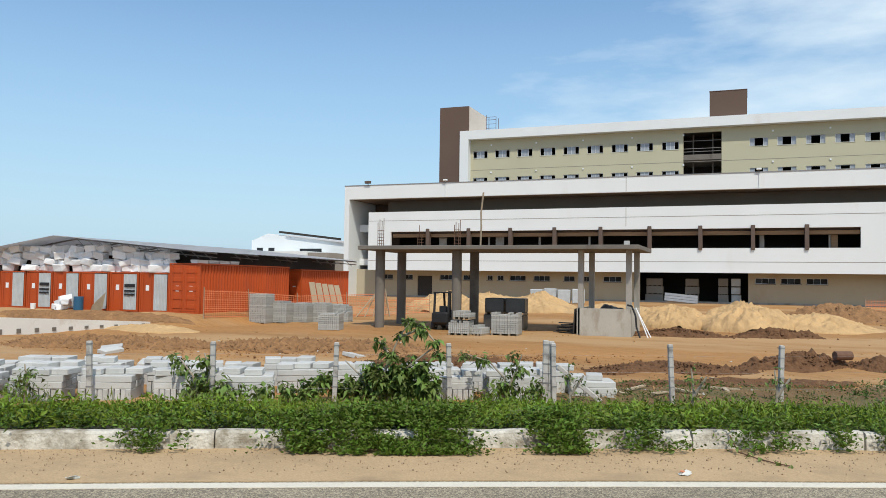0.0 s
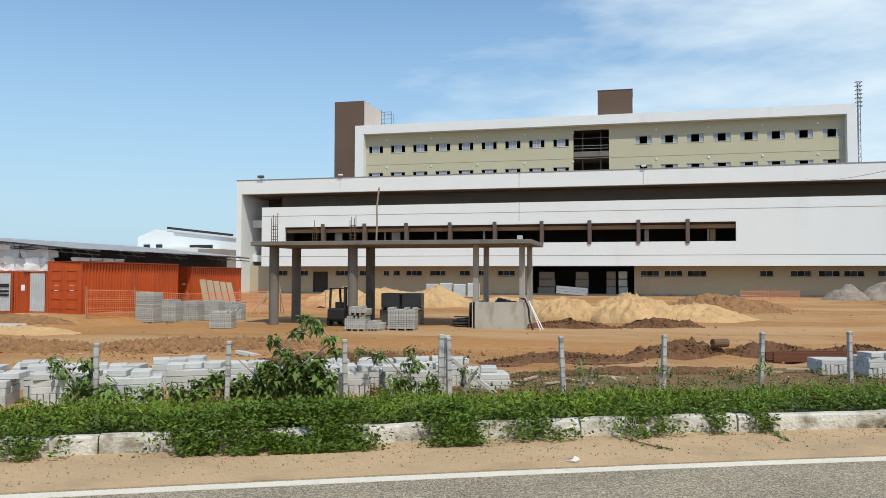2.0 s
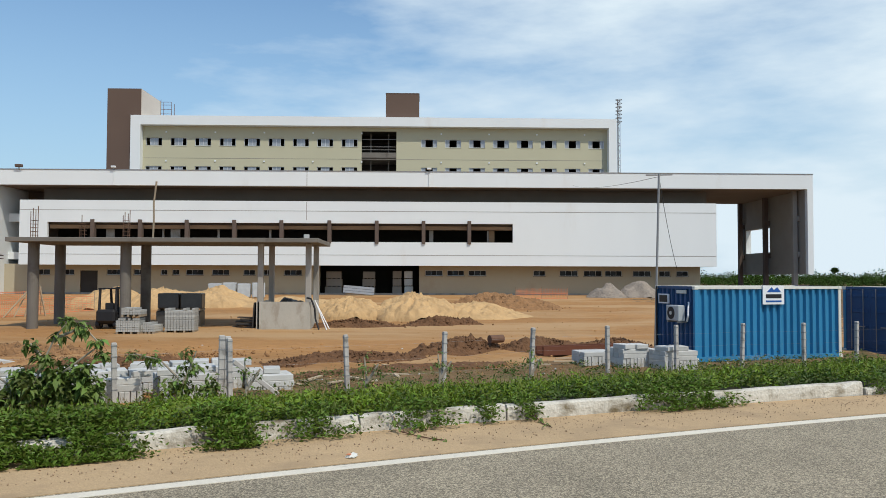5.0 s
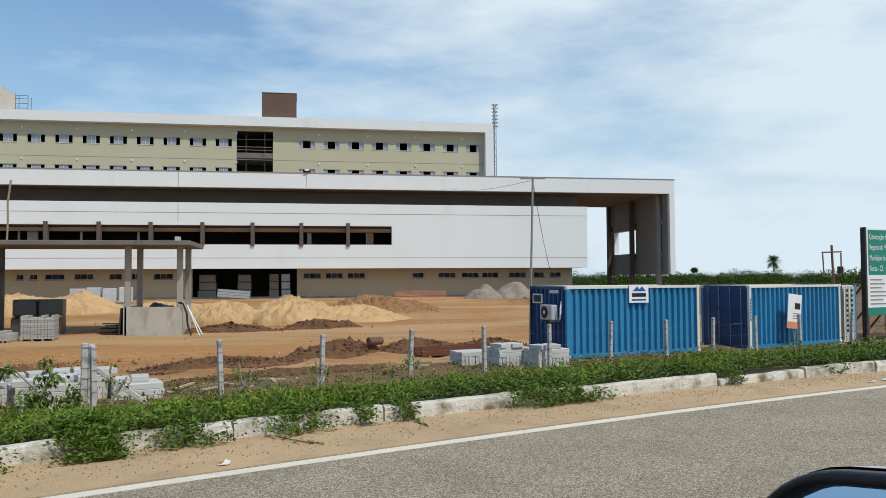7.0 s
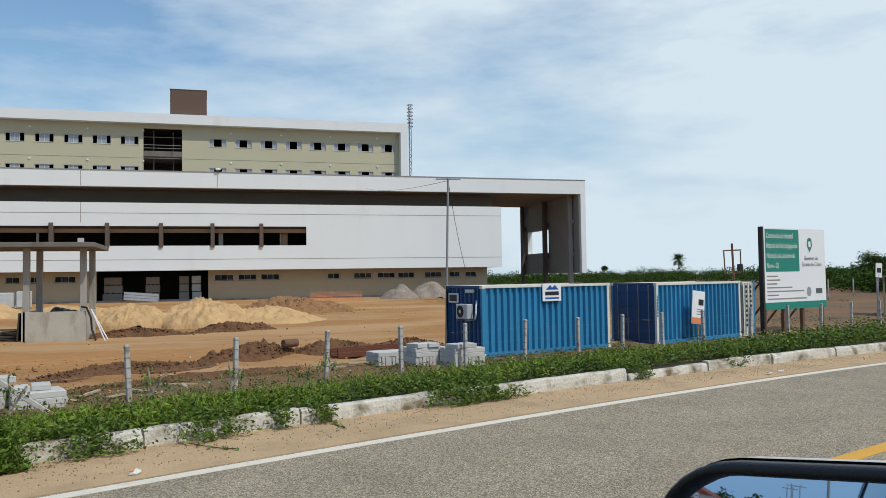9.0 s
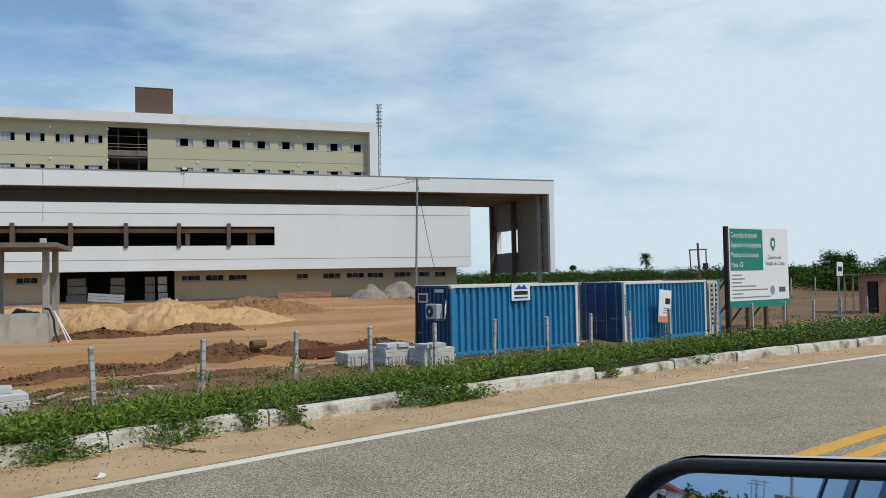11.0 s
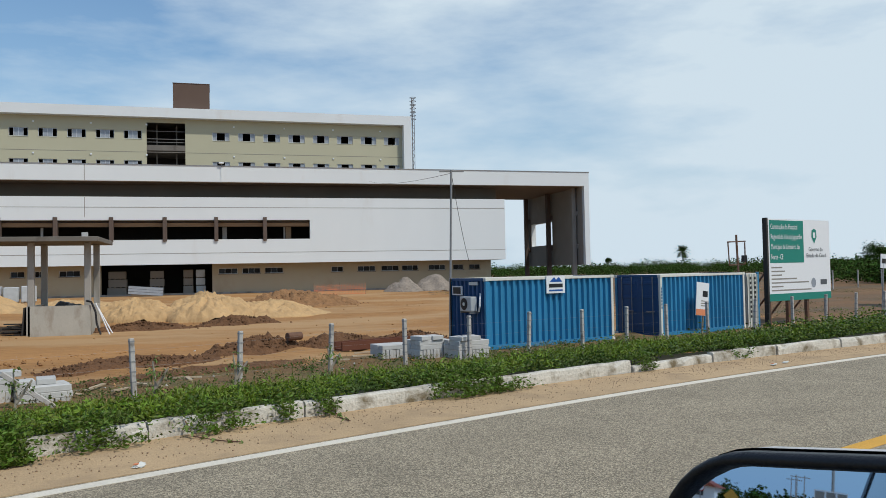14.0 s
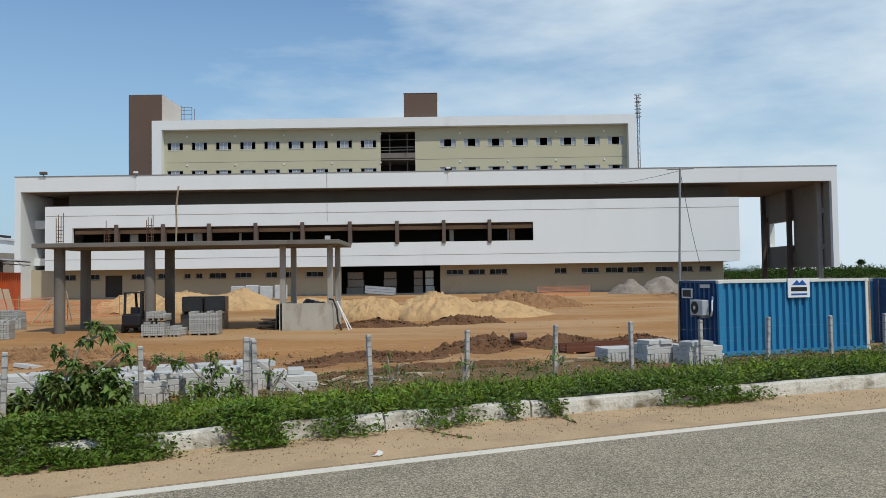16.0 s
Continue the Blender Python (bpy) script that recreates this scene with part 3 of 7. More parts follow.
def container(label, m, L, paint, end_shade_paint, rail_paint, H=2.59, W=2.44, doors="left", pale=()):
    """A steel box of length L along its own x, its long face towards -y, standing at z = 0."""
    c = thing("shipping_container", label, "container", "containers on the site", m=m)
    for y, s in ((0.0, 1), (W, -1)):
        bm = B()
        corrugated(bm, 0.12, L - 0.12, 0.16, H - 0.1, 0.03)
        if s < 0:
            for v in bm.verts:
                v.co.y = W - v.co.y
        part("side_panel", bm, paint, c, "ribbed painted steel side")
    bm = B()
    corrugated(bm, 0.1, W - 0.1, 0.16, H - 0.1, 0.03)
    part("end_panel", bm, end_shade_paint, c, "ribbed painted steel end").matrix_local = Matrix.Translation((L, 0, 0)) @ pose(0, 0, 0, 0, 0, 90)
    for x in (0, L - 0.12):
        for y in (0, W - 0.12):
            boxpart("corner_post", (x, x + 0.12, y, y + 0.12, 0.0, H), M_CREAM if (x > 0, y > 0) in pale else paint, c, bevel=0.01)
            for z in (0.0, H - 0.12):
                boxpart("corner_casting", (x - 0.012, x + 0.15, y - 0.012, y + 0.15, z, z + 0.124), rail_paint, c, bevel=0.012)
    for z, t in ((0.0, 0.16), (H - 0.1, 0.1)):
        for y in (0.004, W - 0.104):
            boxpart("rail", (0.12, L - 0.12, y, y + 0.1, z, z + t), paint if z == 0 else rail_paint, c)
        for x in (0.004, L - 0.104):
            boxpart("rail", (x, x + 0.1, 0.12, W - 0.12, z, z + t), end_shade_paint, c)
    boxpart("roof_panel", (0.1, L - 0.1, 0.1, W - 0.1, H - 0.06, H - 0.02), rail_paint, c)
    boxpart("floor_panel", (0.1, L - 0.1, 0.1, W - 0.1, 0.1, 0.16), end_shade_paint, c)
    if doors:
        for k in (0, 1):
            y0 = 0.12 + k * (W / 2 - 0.12)
            y1 = y0 + W / 2 - 0.125
            bm = B()
            box(bm, 0.03, 0.07, y0, y1, 0.17, H - 0.11)
            for z in (0.35, 0.95, 1.55, 2.15):
                box(bm, 0.0, 0.03, y0 + 0.1, y1 - 0.1, z, z + 0.13, bevel=0.01)
            d = part("door", bm, end_shade_paint, c, "ribbed steel door leaf")
            for y in (y0 + 0.28, y1 - 0.28):
                bm = B()
                tube(bm, (-0.02, y, 0.12), (-0.02, y, H - 0.08), 0.02, 6)
                part("locking_bar", bm, M_STEEL, d)
            boxpart("handle", (-0.05, -0.02, y0 + 0.2, y0 + 0.6, 1.0, 1.04), M_STEEL, d)
    else:
        bm = B()
        corrugated(bm, 0.1, W - 0.1, 0.16, H - 0.1, 0.03)
        part("end_panel", bm, end_shade_paint, c, "ribbed painted steel end").matrix_local = Matrix.Translation((0, W, 0)) @ pose(0, 0, 0, 0, 0, -90)
    return c


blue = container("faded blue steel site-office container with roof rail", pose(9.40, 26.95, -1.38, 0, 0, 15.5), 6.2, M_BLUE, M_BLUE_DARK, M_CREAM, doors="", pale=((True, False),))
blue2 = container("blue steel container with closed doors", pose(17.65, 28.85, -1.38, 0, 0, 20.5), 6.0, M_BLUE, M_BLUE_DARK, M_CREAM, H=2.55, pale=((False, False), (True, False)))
for k in range(7):
    boxpart("lettering_bar", (0.03, 0.09, -0.008, -0.002, 1.15 + 0.13 * k, 1.24 + 0.13 * k), M_BLUE_DARK, blue2)

# ---- fence posts ----
M_POST = mat("fence_post_concrete", (0.47, 0.45, 0.42), var=0.2, scale=4.0, bump=0.5, bscale=30, stain=(0.2, 0.18, 0.16), stain_at=(0.52, 0.7), stain_scale=3.0)
POSTS = [(-16.6, 12.8), (-13.97, 13.98), (-11.54, 15.18), (-9.1, 16.5), (-6.65, 17.61), (-4.45, 18.9), (-1.81, 20.1), (0.64, 21.22), (3.24, 23.0), (5.7, 24.0), (7.91, 24.35), (10.38, 25.4), (12.57, 25.73), (14.8, 26.6)]


def fence_post(x, y, lean, h=1.42):
    p = thing("fence_post", "weathered square concrete fence post", "fence post", "posts along the road", m=pose(x, y, -1.38, lean[0], lean[1], 25))
    bm = B()
    box(bm, -0.055, 0.055, -0.055, 0.055, -0.1, h, bevel=0.012)
    part("shaft", bm, M_POST, p)
    for k in range(5):
        z = h - 0.08 - k * 0.24
        bm = B()
        box(bm, -0.062, 0.062, -0.062, 0.062, z, z + 0.025)
        part("wire_tie", bm, M_STEEL, p)
    return p


rng0 = random.Random(4)
for x, y in POSTS:
    fence_post(x, y, (rng0.uniform(-2, 2), rng0.uniform(-2.5, 2.5)))


# ---- kerb, weeds, bushes ----
def kerb_stone(ln, h, seed):
    """A cast kerb length with a worn, uneven top edge and a chipped face."""
    n = max(4, int(ln / 0.16))
    bm, rows = B(), []
    for i in range(n + 1):
        x = ln * i / n
        w = noise.noise((x * 2.6, seed * 7.3, 0)) * 0.016 + noise.noise((x * 9.0, seed * 3.1, 4)) * 0.010
        chip = max(0.0, noise.noise((x * 5.0, seed * 5.7, 8)) - 0.22) * 0.10
        rows.append([bm.verts.new(q) for q in ((x, 0.0, -0.1), (x, 0.004 + 0.01 * noise.noise((x * 6, seed, 2)), h * 0.55), (x, 0.012 + chip, h - 0.018 + w - chip),
                                               (x, 0.032 + chip, h + w - 0.4 * chip), (x, 0.115, h + w * 0.7), (x, 0.13, h - 0.015), (x, 0.13, -0.1))])
    for p, q in zip(rows, rows[1:]):
        for k in range(6):
            bm.faces.new((p[k], q[k], q[k + 1], p[k + 1]))
    bm.faces.new(rows[0])
    bm.faces.new(rows[-1][::-1])
    return bm


def kerb():
    k = thing("kerb", "whitewashed concrete kerb, stained and cracked, along the verge", "kerb", kind="structure")
    rk = random.Random(8)
    x = -12.0
    while x < 70:
        ln = rk.uniform(1.5, 2.6) if x < 34 else 4.0
        if x < 6.1 < x + ln + 1.2:
            ln = (6.1 - x) * 1.062
        s = line_slope(x + ln / 2)
        dx = ln / math.hypot(1, s)
        px, py = off_line(x, kerb_off(x) + rk.uniform(-0.006, 0.006))
        sunk = 6.05 < x < 7.2
        m = pose(px, py, -0.07 if sunk else 0.0, rk.uniform(-0.6, 0.6), -1.6 if sunk else rk.uniform(-0.1, 0.1), math.degrees(math.atan(s)) + rk.uniform(-0.1, 0.1))
        part("kerb_stone", kerb_stone(ln + 0.012, 0.160, x), M_KERB, k).matrix_local = m
        x += dx


kerb()

# soil colour lowered so that it carries the shade under the weeds
M_VERGE = mat("shaded_verge_soil", (0.04, 0.035, 0.017), var=0.3, scale=1.5, bump=0.4, bscale=12)
M_WEED = leaf_mat("bright_weed_leaf", (0.150, 0.215, 0.018), through=0.2)
# dark weeds; on the verge they also stand in for shade beneath bright tops
M_WEED_DARK = leaf_mat("dark_and_shaded_weed_leaf", (0.060, 0.098, 0.013), through=0.12)
M_CREEPER = leaf_mat("creeper_leaf", (0.095, 0.15, 0.016), var=0.5, through=0.15)
M_BUSH = leaf_mat("broad_bush_leaf", (0.13, 0.19, 0.04), var=0.5, through=0.2)
M_DRY = leaf_mat("dry_grass", (0.30, 0.24, 0.11))
M_TWIG = mat("pale_twig", (0.36, 0.31, 0.24), var=0.2)


def verge():
    v, f = [], []
    xs = np.arange(-30, 75, 0.8)
    ds = np.concatenate([np.arange(1.36, 13.4, 0.7)])
    for x in xs:
        for d in ds:
            p, q = off_line(x, d - 0.018 * min(max(x, 0), 16) * (d < 3))
            v.append((p, q, max(ground_z(p, q) + 0.03, 0.10 - 0.13 * (d - 1.36) if d < 2.6 else -9) + 0.03 * noise.noise((p, q, 1)) - 0.12 * (d > 12.4)))
    n = len(ds)
    f = [(i * n + j, (i + 1) * n + j, (i + 1) * n + j + 1, i * n + j + 1) for i in range(len(xs) - 1) for j in range(n - 1)]
    tagged(np_mesh("verge", np.array(v), np.array(f), M_VERGE, smooth=True), "sloping soil verge, darkened as shade under the weeds", "verge", kind="structure")


verge()


def plants(rng, n, x0, x1, d0, d1, h, spread, per, size, up=0.5, long=1.8, keep=None):
    """Leaf points for n low plants on the verge."""
    pts = []
    for _ in range(n):
        x, d = rng.uniform(x0, x1), rng.uniform(d0, d1)
        px, py = off_line(x, d)
        dens = noise.noise((px * 0.45, py * 0.45, 7)) * 0.5 + 0.5
        if keep is not None and rng.random() > keep(px, py, d, dens):
            continue
        clump = noise.noise((px * 1.6, py * 1.6, 3)) * 0.5 + 0.5
        if clump < 0.42 and rng.random() < 0.55:
            continue
        z = max(ground_z(px, py), 0.10 - 0.13 * (d - 1.36) if d < 2.6 else -9)
        hh = h * rng.uniform(0.5, 1.15) * (0.55 + 0.9 * dens) * (0.45 + 1.1 * clump)
        k = rng.integers(per // 2, per + 1)
        a, r = rng.uniform(0, 6.283, k), spread * np.sqrt(rng.random(k))
        zz = hh * (0.25 + 0.75 * rng.random(k)) * (1 - 0.35 * (r / spread) ** 2)
        pts.append(np.stack([px + r * np.cos(a), py + r * np.sin(a), z + zz], 1))
    return leaves(np.concatenate(pts), size, rng, up, long)


def thin(px, py, d, dens):
    """Weeds give way to bare earth before the fence, sooner past the stacks."""
    edge = 10.2 if px < -4.5 else 7.4
    return 1.0 if d < edge + 1.2 * (dens - 0.5) else 0.07


def weeds():
    rng = np.random.default_rng(3)
    sets = [("verge_weeds", M_WEED, plants(rng, 7200, -13, 12, 1.5, 6.0, 0.28, 0.12, 40, 0.021, up=0.8, long=2.8, keep=lambda px, py, d, dens: 1.0 if px < 0.5 else 0.5)),
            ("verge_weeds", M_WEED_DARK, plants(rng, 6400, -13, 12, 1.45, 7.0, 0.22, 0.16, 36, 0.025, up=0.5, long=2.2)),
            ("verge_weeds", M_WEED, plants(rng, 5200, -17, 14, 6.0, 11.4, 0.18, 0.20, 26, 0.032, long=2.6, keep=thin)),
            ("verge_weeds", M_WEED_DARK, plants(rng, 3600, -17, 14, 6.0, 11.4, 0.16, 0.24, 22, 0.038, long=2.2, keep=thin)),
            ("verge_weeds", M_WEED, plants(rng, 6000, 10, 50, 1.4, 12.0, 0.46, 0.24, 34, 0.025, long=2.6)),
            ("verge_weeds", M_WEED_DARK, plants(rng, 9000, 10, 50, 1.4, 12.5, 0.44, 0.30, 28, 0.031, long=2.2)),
            ("tall_grass", M_WEED, plants(rng, 7000, -14, 14, 1.6, 9.0, 0.25, 0.14, 12, 0.009, up=2.4, long=14)),
            ("dry_grass", M_DRY, plants(rng, 1200, -4, 16, 9.6, 17.0, 0.20, 0.25, 14, 0.012, up=2.0, long=9)),
            ("site_weeds", M_WEED_DARK, plants(rng, 800, -3, 18, 9.8, 16.5, 0.22, 0.25, 16, 0.04, long=2.2))]
    words = {"verge_weeds": "dense bright green weeds covering the sloping verge", "tall_grass": "tall green grass blades among the weeds",
             "dry_grass": "thin dry grass inside the fence", "site_weeds": "sparse low weeds inside the fence"}
    for name, m, (v, f) in sets:
        tagged(np_mesh(name, v, f, m), words[name], "weeds", kind="stuff")
    # creepers that hang over the kerb
    over = ((-9.0, 0.5, 0.9), (-7.4, 0.5, 0.9), (-5.8, 0.3, 0.6), (-4.35, 0.26, 0.5), (-3.15, 0.32, 0.8), (-2.6, 0.40, 1.2), (-2.15, 0.34, 1.2), (-1.16, 0.24, 1.0), (-0.44, 0.32, 0.7),
            (0.52, 0.30, 0.6), (1.18, 0.11, 0.2), (1.6, 0.13, 0.22), (3.2, 0.36, 0.9), (3.75, 0.4, 0.9), (6.35, 0.2, 0.3), (8.4, 0.25, 0.3))
    for x, r, k in over:
        n = int((4600 if -4 < x < -0.5 else 3000) * k)
        px, py = off_line(x, 1.28)
        s = line_slope(x)
        c = 1 / math.hypot(1, s)
        al, ac = rng.normal(0, r * 0.55, n), rng.uniform(-0.34, 0.35, n) * (0.6 + 0.4 * k)
        top = np.where(ac > 0, 0.16 + (0.16 if -4 < x < -0.5 else 0.14) * k * rng.random(n), np.maximum(0.02, (0.30 + 0.75 * ac) * rng.random(n) ** 0.55))
        pts = np.stack([px + al * c - ac * s * c, py + al * s * c + ac * c, top], 1)
        pts = pts[np.array([noise.noise((p[0] * 5, p[1] * 5, p[2] * 9)) > -0.26 for p in pts])]
        v, f = leaves(pts, 0.021, rng, 0.5, 2.3)
        tagged(np_mesh("creeper", v, f, M_CREEPER), "green creeping weed spilling over the kerb", "weed", group="creepers over the kerb", kind="stuff")


weeds()


def broad_leaves(pts, size, rng, long=2.1):
    """Pointed oval leaves that hang outwards and down, folded along the midrib."""
    n = len(pts)
    a = rng.uniform(0, 6.283, n)
    tilt = rng.normal(-0.45, 0.45, n)
    d = np.stack([np.cos(a) * np.cos(tilt), np.sin(a) * np.cos(tilt), np.sin(tilt)], 1)
    s = np.stack([-np.sin(a), np.cos(a), rng.normal(0, 0.35, n)], 1)
    s /= np.linalg.norm(s, axis=1)[:, None]
    up = np.cross(d, s)
    z = (size * rng.uniform(0.55, 1.3, n))[:, None]
    tip = pts + d * z * long - (0, 0, 1) * z * 0.35
    mid = pts + d * z * long * 0.45 + up * z * 0.06
    l1, r1 = mid + s * z * 0.5 + up * z * 0.16, mid - s * z * 0.5 + up * z * 0.16
    v = np.stack([pts, l1, mid, r1, tip], 1).reshape(-1, 3)
    k = np.arange(n)[:, None] * 5
    f = np.concatenate([k + (0, 1, 2), k + (1, 4, 2), k + (0, 2, 3), k + (2, 4, 3)])
    return v, f


def bush(name, label, x, y, z, stems, blobs, size, seed, n):
    """stems: lists of points of woody stems; blobs: (dx, dy, dz, r) leaf masses."""
    rng = np.random.default_rng(seed)
    b = thing(name, label, "bush", m=pose(x, y, z))
    for st in stems:
        bm = B()
        for i in range(len(st) - 1):
            tube(bm, st[i], st[i + 1], 0.028 * (1 - i / len(st)) + 0.006, 6, 0.028 * (1 - (i + 1) / len(st)) + 0.006)
        part("stem", bm, M_TWIG, b)
    tot = sum(r ** 2 for *_, r in blobs)
    pts = []
    for dx, dy, dz, r in blobs:
        k = int(n * r * r / tot)
        d = rng.normal(size=(k, 3))
        d /= np.linalg.norm(d, axis=1)[:, None]
        rr = r * rng.random(k) ** 0.45 * (0.8 + 0.35 * np.sin(d[:, 0] * 5 + d[:, 1] * 4 + seed))
        p = d * rr[:, None] * (1, 1, 0.85) + (dx, dy, dz)
        pts.append(p[p[:, 2] > 0.02])
    v, f = broad_leaves(np.concatenate(pts), size, rng)
    np_mesh("foliage", v, f, M_BUSH, b)
    return b


bush("roadside_bush", "broad-leaved green bush with pale stems beside the fence", -8.0, 17.0, -1.38,
     [[(0, 0, 0), (-0.1, 0, 0.6), (0.1, 0, 1.1), (0.3, 0, 1.55), (0.6, 0, 1.95)], [(0, 0, 0), (0.3, 0, 0.7), (0.9, 0, 1.15), (1.3, 0, 1.45)], [(0, 0, 0), (-0.6, 0, 0.55), (-1.1, 0, 0.95)],
      [(0.3, 0, 1.55), (0.9, 0, 1.8), (1.2, 0, 1.5)], [(0.1, 0, 1.1), (-0.2, 0, 1.45)]],
     [(0, 0, 0.42, 0.62), (0.6, 0.1, 0.45, 0.6), (-0.75, 0, 0.32, 0.5), (0.4, 0, 0.8, 0.45), (1.05, 0, 0.5, 0.45), (-0.35, 0, 0.72, 0.38), (-1.25, 0, 0.25, 0.38), (0.9, 0, 0.9, 0.28),
      (0.35, 0, 1.6, 0.17), (0.85, 0, 1.8, 0.2), (0.55, 0, 1.95, 0.16), (1.2, 0, 1.5, 0.14), (-0.2, 0, 1.42, 0.17), (1.3, 0, 1.2, 0.15), (0.05, 0, 1.15, 0.2), (-1.75, -0.5, 0.28, 0.42), (-2.2, -0.7, 0.2, 0.32), (-1.5, -0.3, 0.5, 0.32)], 0.098, 11, 3100)
bush("roadside_bush", "low broad-leaved bush in front of the block stacks", -11.9, 15.2, -1.38,
     [[(0, 0, 0), (-0.2, 0, 0.6), (-0.6, 0, 1.0)], [(0, 0, 0), (0.3, 0, 0.7), (0.1, 0, 1.15)]],
     [(0, 0, 0.4, 0.55), (-0.55, 0, 0.8, 0.3), (0.5, 0, 0.35, 0.45), (0.15, 0, 0.95, 0.3), (-0.75, 0, 1.05, 0.18), (1.0, 0, 0.25, 0.4), (1.6, 0.2, 0.3, 0.4)], 0.09, 12, 760)
bush("roadside_bush", "straggling thin bush beside a fence post", -5.5, 18.0, -1.38,
     [[(0, 0, 0), (0.1, 0, 0.6), (-0.3, 0, 1.0), (-0.9, 0, 1.15)], [(0, 0, 0), (0.35, 0, 0.8), (0.5, 0, 1.2)]],
     [(0.1, 0, 0.4, 0.5), (0.45, 0, 0.85, 0.3), (-0.45, 0, 1.0, 0.28), (-0.95, 0, 1.1, 0.22), (0.8, 0, 0.35, 0.42), (0.3, 0, 1.15, 0.2)], 0.085, 13, 520)
bush("roadside_bush", "leafy shrub at the end of the fence", -15.2, 13.3, -1.38, [[(0, 0, 0), (0.1, 0, 0.5), (0, 0, 0.9)]], [(0, 0, 0.4, 0.45), (0.2, 0, 0.7, 0.3), (-0.5, 0, 0.3, 0.3)], 0.06, 14, 260)
for k, (x, d) in enumerate([(0.4, 9.6), (2.6, 10.2), (6.3, 11.0), (4.1, 10.4)]):
    px, py = off_line(x, d)
    bush("weed_sapling", "thin upright weed sapling on the verge", px, py, ground_z(px, py), [[(0, 0, 0), (0.05, 0, 0.5), (0.0, 0, 0.95)], [(0.05, 0, 0.4), (0.3, 0, 0.8)]],
         [(0, 0, 0.75, 0.2), (0.25, 0, 0.7, 0.15), (0, 0, 0.3, 0.25), (0.05, 0, 1.0, 0.1)], 0.05, 20 + k, 120)


# ---- block stacks, pallets ----
M_BLOCK = mat("pale_concrete_block", (0.50, 0.50, 0.48), var=0.15, scale=3.0, bump=0.25, bscale=60, rnd=0.10, stain=(0.40, 0.37, 0.32), stain_at=(0.6, 0.8), stain_scale=2.5)
M_PAVER = mat("grey_paver", (0.37, 0.37, 0.35), var=0.15, scale=4.0, bump=0.3, bscale=50, rnd=0.15)
M_WRAP = mat("black_pallet_wrap", (0.065, 0.064, 0.060), rough=0.35, var=0.3, scale=3, spec=0.5)
M_WOOD = mat("grey_pallet_wood", (0.30, 0.24, 0.17), var=0.3, scale=4)


def block_mesh(name, lx, ly, lz):
    bm = B()
    box(bm, -lx / 2, lx / 2, -ly / 2, ly / 2, 0, lz, bevel=0.012)
    me = bpy.data.meshes.new(name)
    bm.to_mesh(me)
    bm.free()
    me.materials.append(M_BLOCK)
    return me


ME_UPRIGHT, ME_SLAB, ME_LOOSE = block_mesh("block", 0.115, 1.0, 0.30), block_mesh("block", 1.16, 0.32, 0.15), block_mesh("block", 0.42, 0.62, 0.14)


def child(name, me, parent, m):
    ob = new(name, me)
    ob.parent = parent
    ob.matrix_local = m
    return ob


def block_stack(x, y, z, turn, seed, tiers=2, loose=3, label="stack of pale concrete kerb blocks on the ground"):
    r = random.Random(seed)
    s = thing("block_stack", label, "block stack", "block stacks inside the fence", m=pose(x, y, z, 0, 0, turn))
    for k in range(9):
        child("block", ME_UPRIGHT, s, pose(-0.52 + k * 0.13, r.uniform(-0.02, 0.02), 0.0, 0, 0, r.uniform(-1, 1)))
    for t in range(tiers):
        for k in range(3):
            child("block", ME_SLAB, s, pose(r.uniform(-0.02, 0.02), -0.34 + k * 0.335, 0.302 + t * 0.152, 0, 0, r.uniform(-1.5, 1.5)))
    for k in range(loose):
        child("block", ME_LOOSE, s, pose(-0.36 + k * 0.46 + r.uniform(-0.03, 0.03), r.uniform(-0.25, 0.2), 0.303 + tiers * 0.152, 0, 0, r.uniform(-14, 14)))
    return s


rs = random.Random(17)
for row in range(3):
    for k in range(11):
        x = -19.8 + k * 1.42 + row * 0.35 + rs.uniform(-0.06, 0.06)
        if (row == 2 and x > -9.5) or (row == 1 and x > -5.2) or x > -5.0 or (row == 0 and -10.8 < x < -9.6):
            continue
        y = 14.95 + 0.4955 * (x + 13.97) + row * 1.55
        block_stack(x, y, -1.40, 26 + rs.uniform(-5, 5), 30 + 20 * row + k, tiers=rs.choice((1, 2, 2)) if row else 2, loose=rs.choice((2, 3, 3)))
block_stack(-3.95, 20.85, -1.62, 20, 91, tiers=2, loose=2, label="low stack of pale concrete kerb blocks beside a post")
block_stack(8.05, 25.15, -1.40, 14, 92, tiers=2, loose=2, label="stack of pale concrete kerb blocks beside the container")
block_stack(6.95, 25.95, -1.40, 14, 93, tiers=2, loose=2, label="stack of pale concrete kerb blocks beside the container")
block_stack(5.85, 26.7, -1.42, 14, 94, tiers=1, loose=0, label="low stack of pale concrete kerb blocks beside the container")
brace = thing("fallen_post", "concrete fence post leaning askew against its neighbour", "fence post", m=pose(-3.45, 19.65, -1.40, 0, -52, 8))
boxpart("shaft", (-0.055, 0.055, -0.055, 0.055, 0, 1.35), M_POST, brace, bevel=0.012)
bigpost = thing("fence_post", "wide paired concrete fence post with wire ties", "fence post", m=pose(-4.62, 18.95, -1.38, 0, 1, 20))
boxpart("shaft", (-0.135, -0.003, -0.07, 0.07, -0.1, 1.48), M_POST, bigpost, bevel=0.012)
boxpart("shaft", (0.003, 0.13, -0.07, 0.07, -0.1, 1.46), M_POST, bigpost, bevel=0.012)
for k in range(5):
    boxpart("wire_tie", (-0.145, 0.14, -0.078, 0.078, 0.45 + 0.23 * k, 0.475 + 0.23 * k), M_STEEL, bigpost)


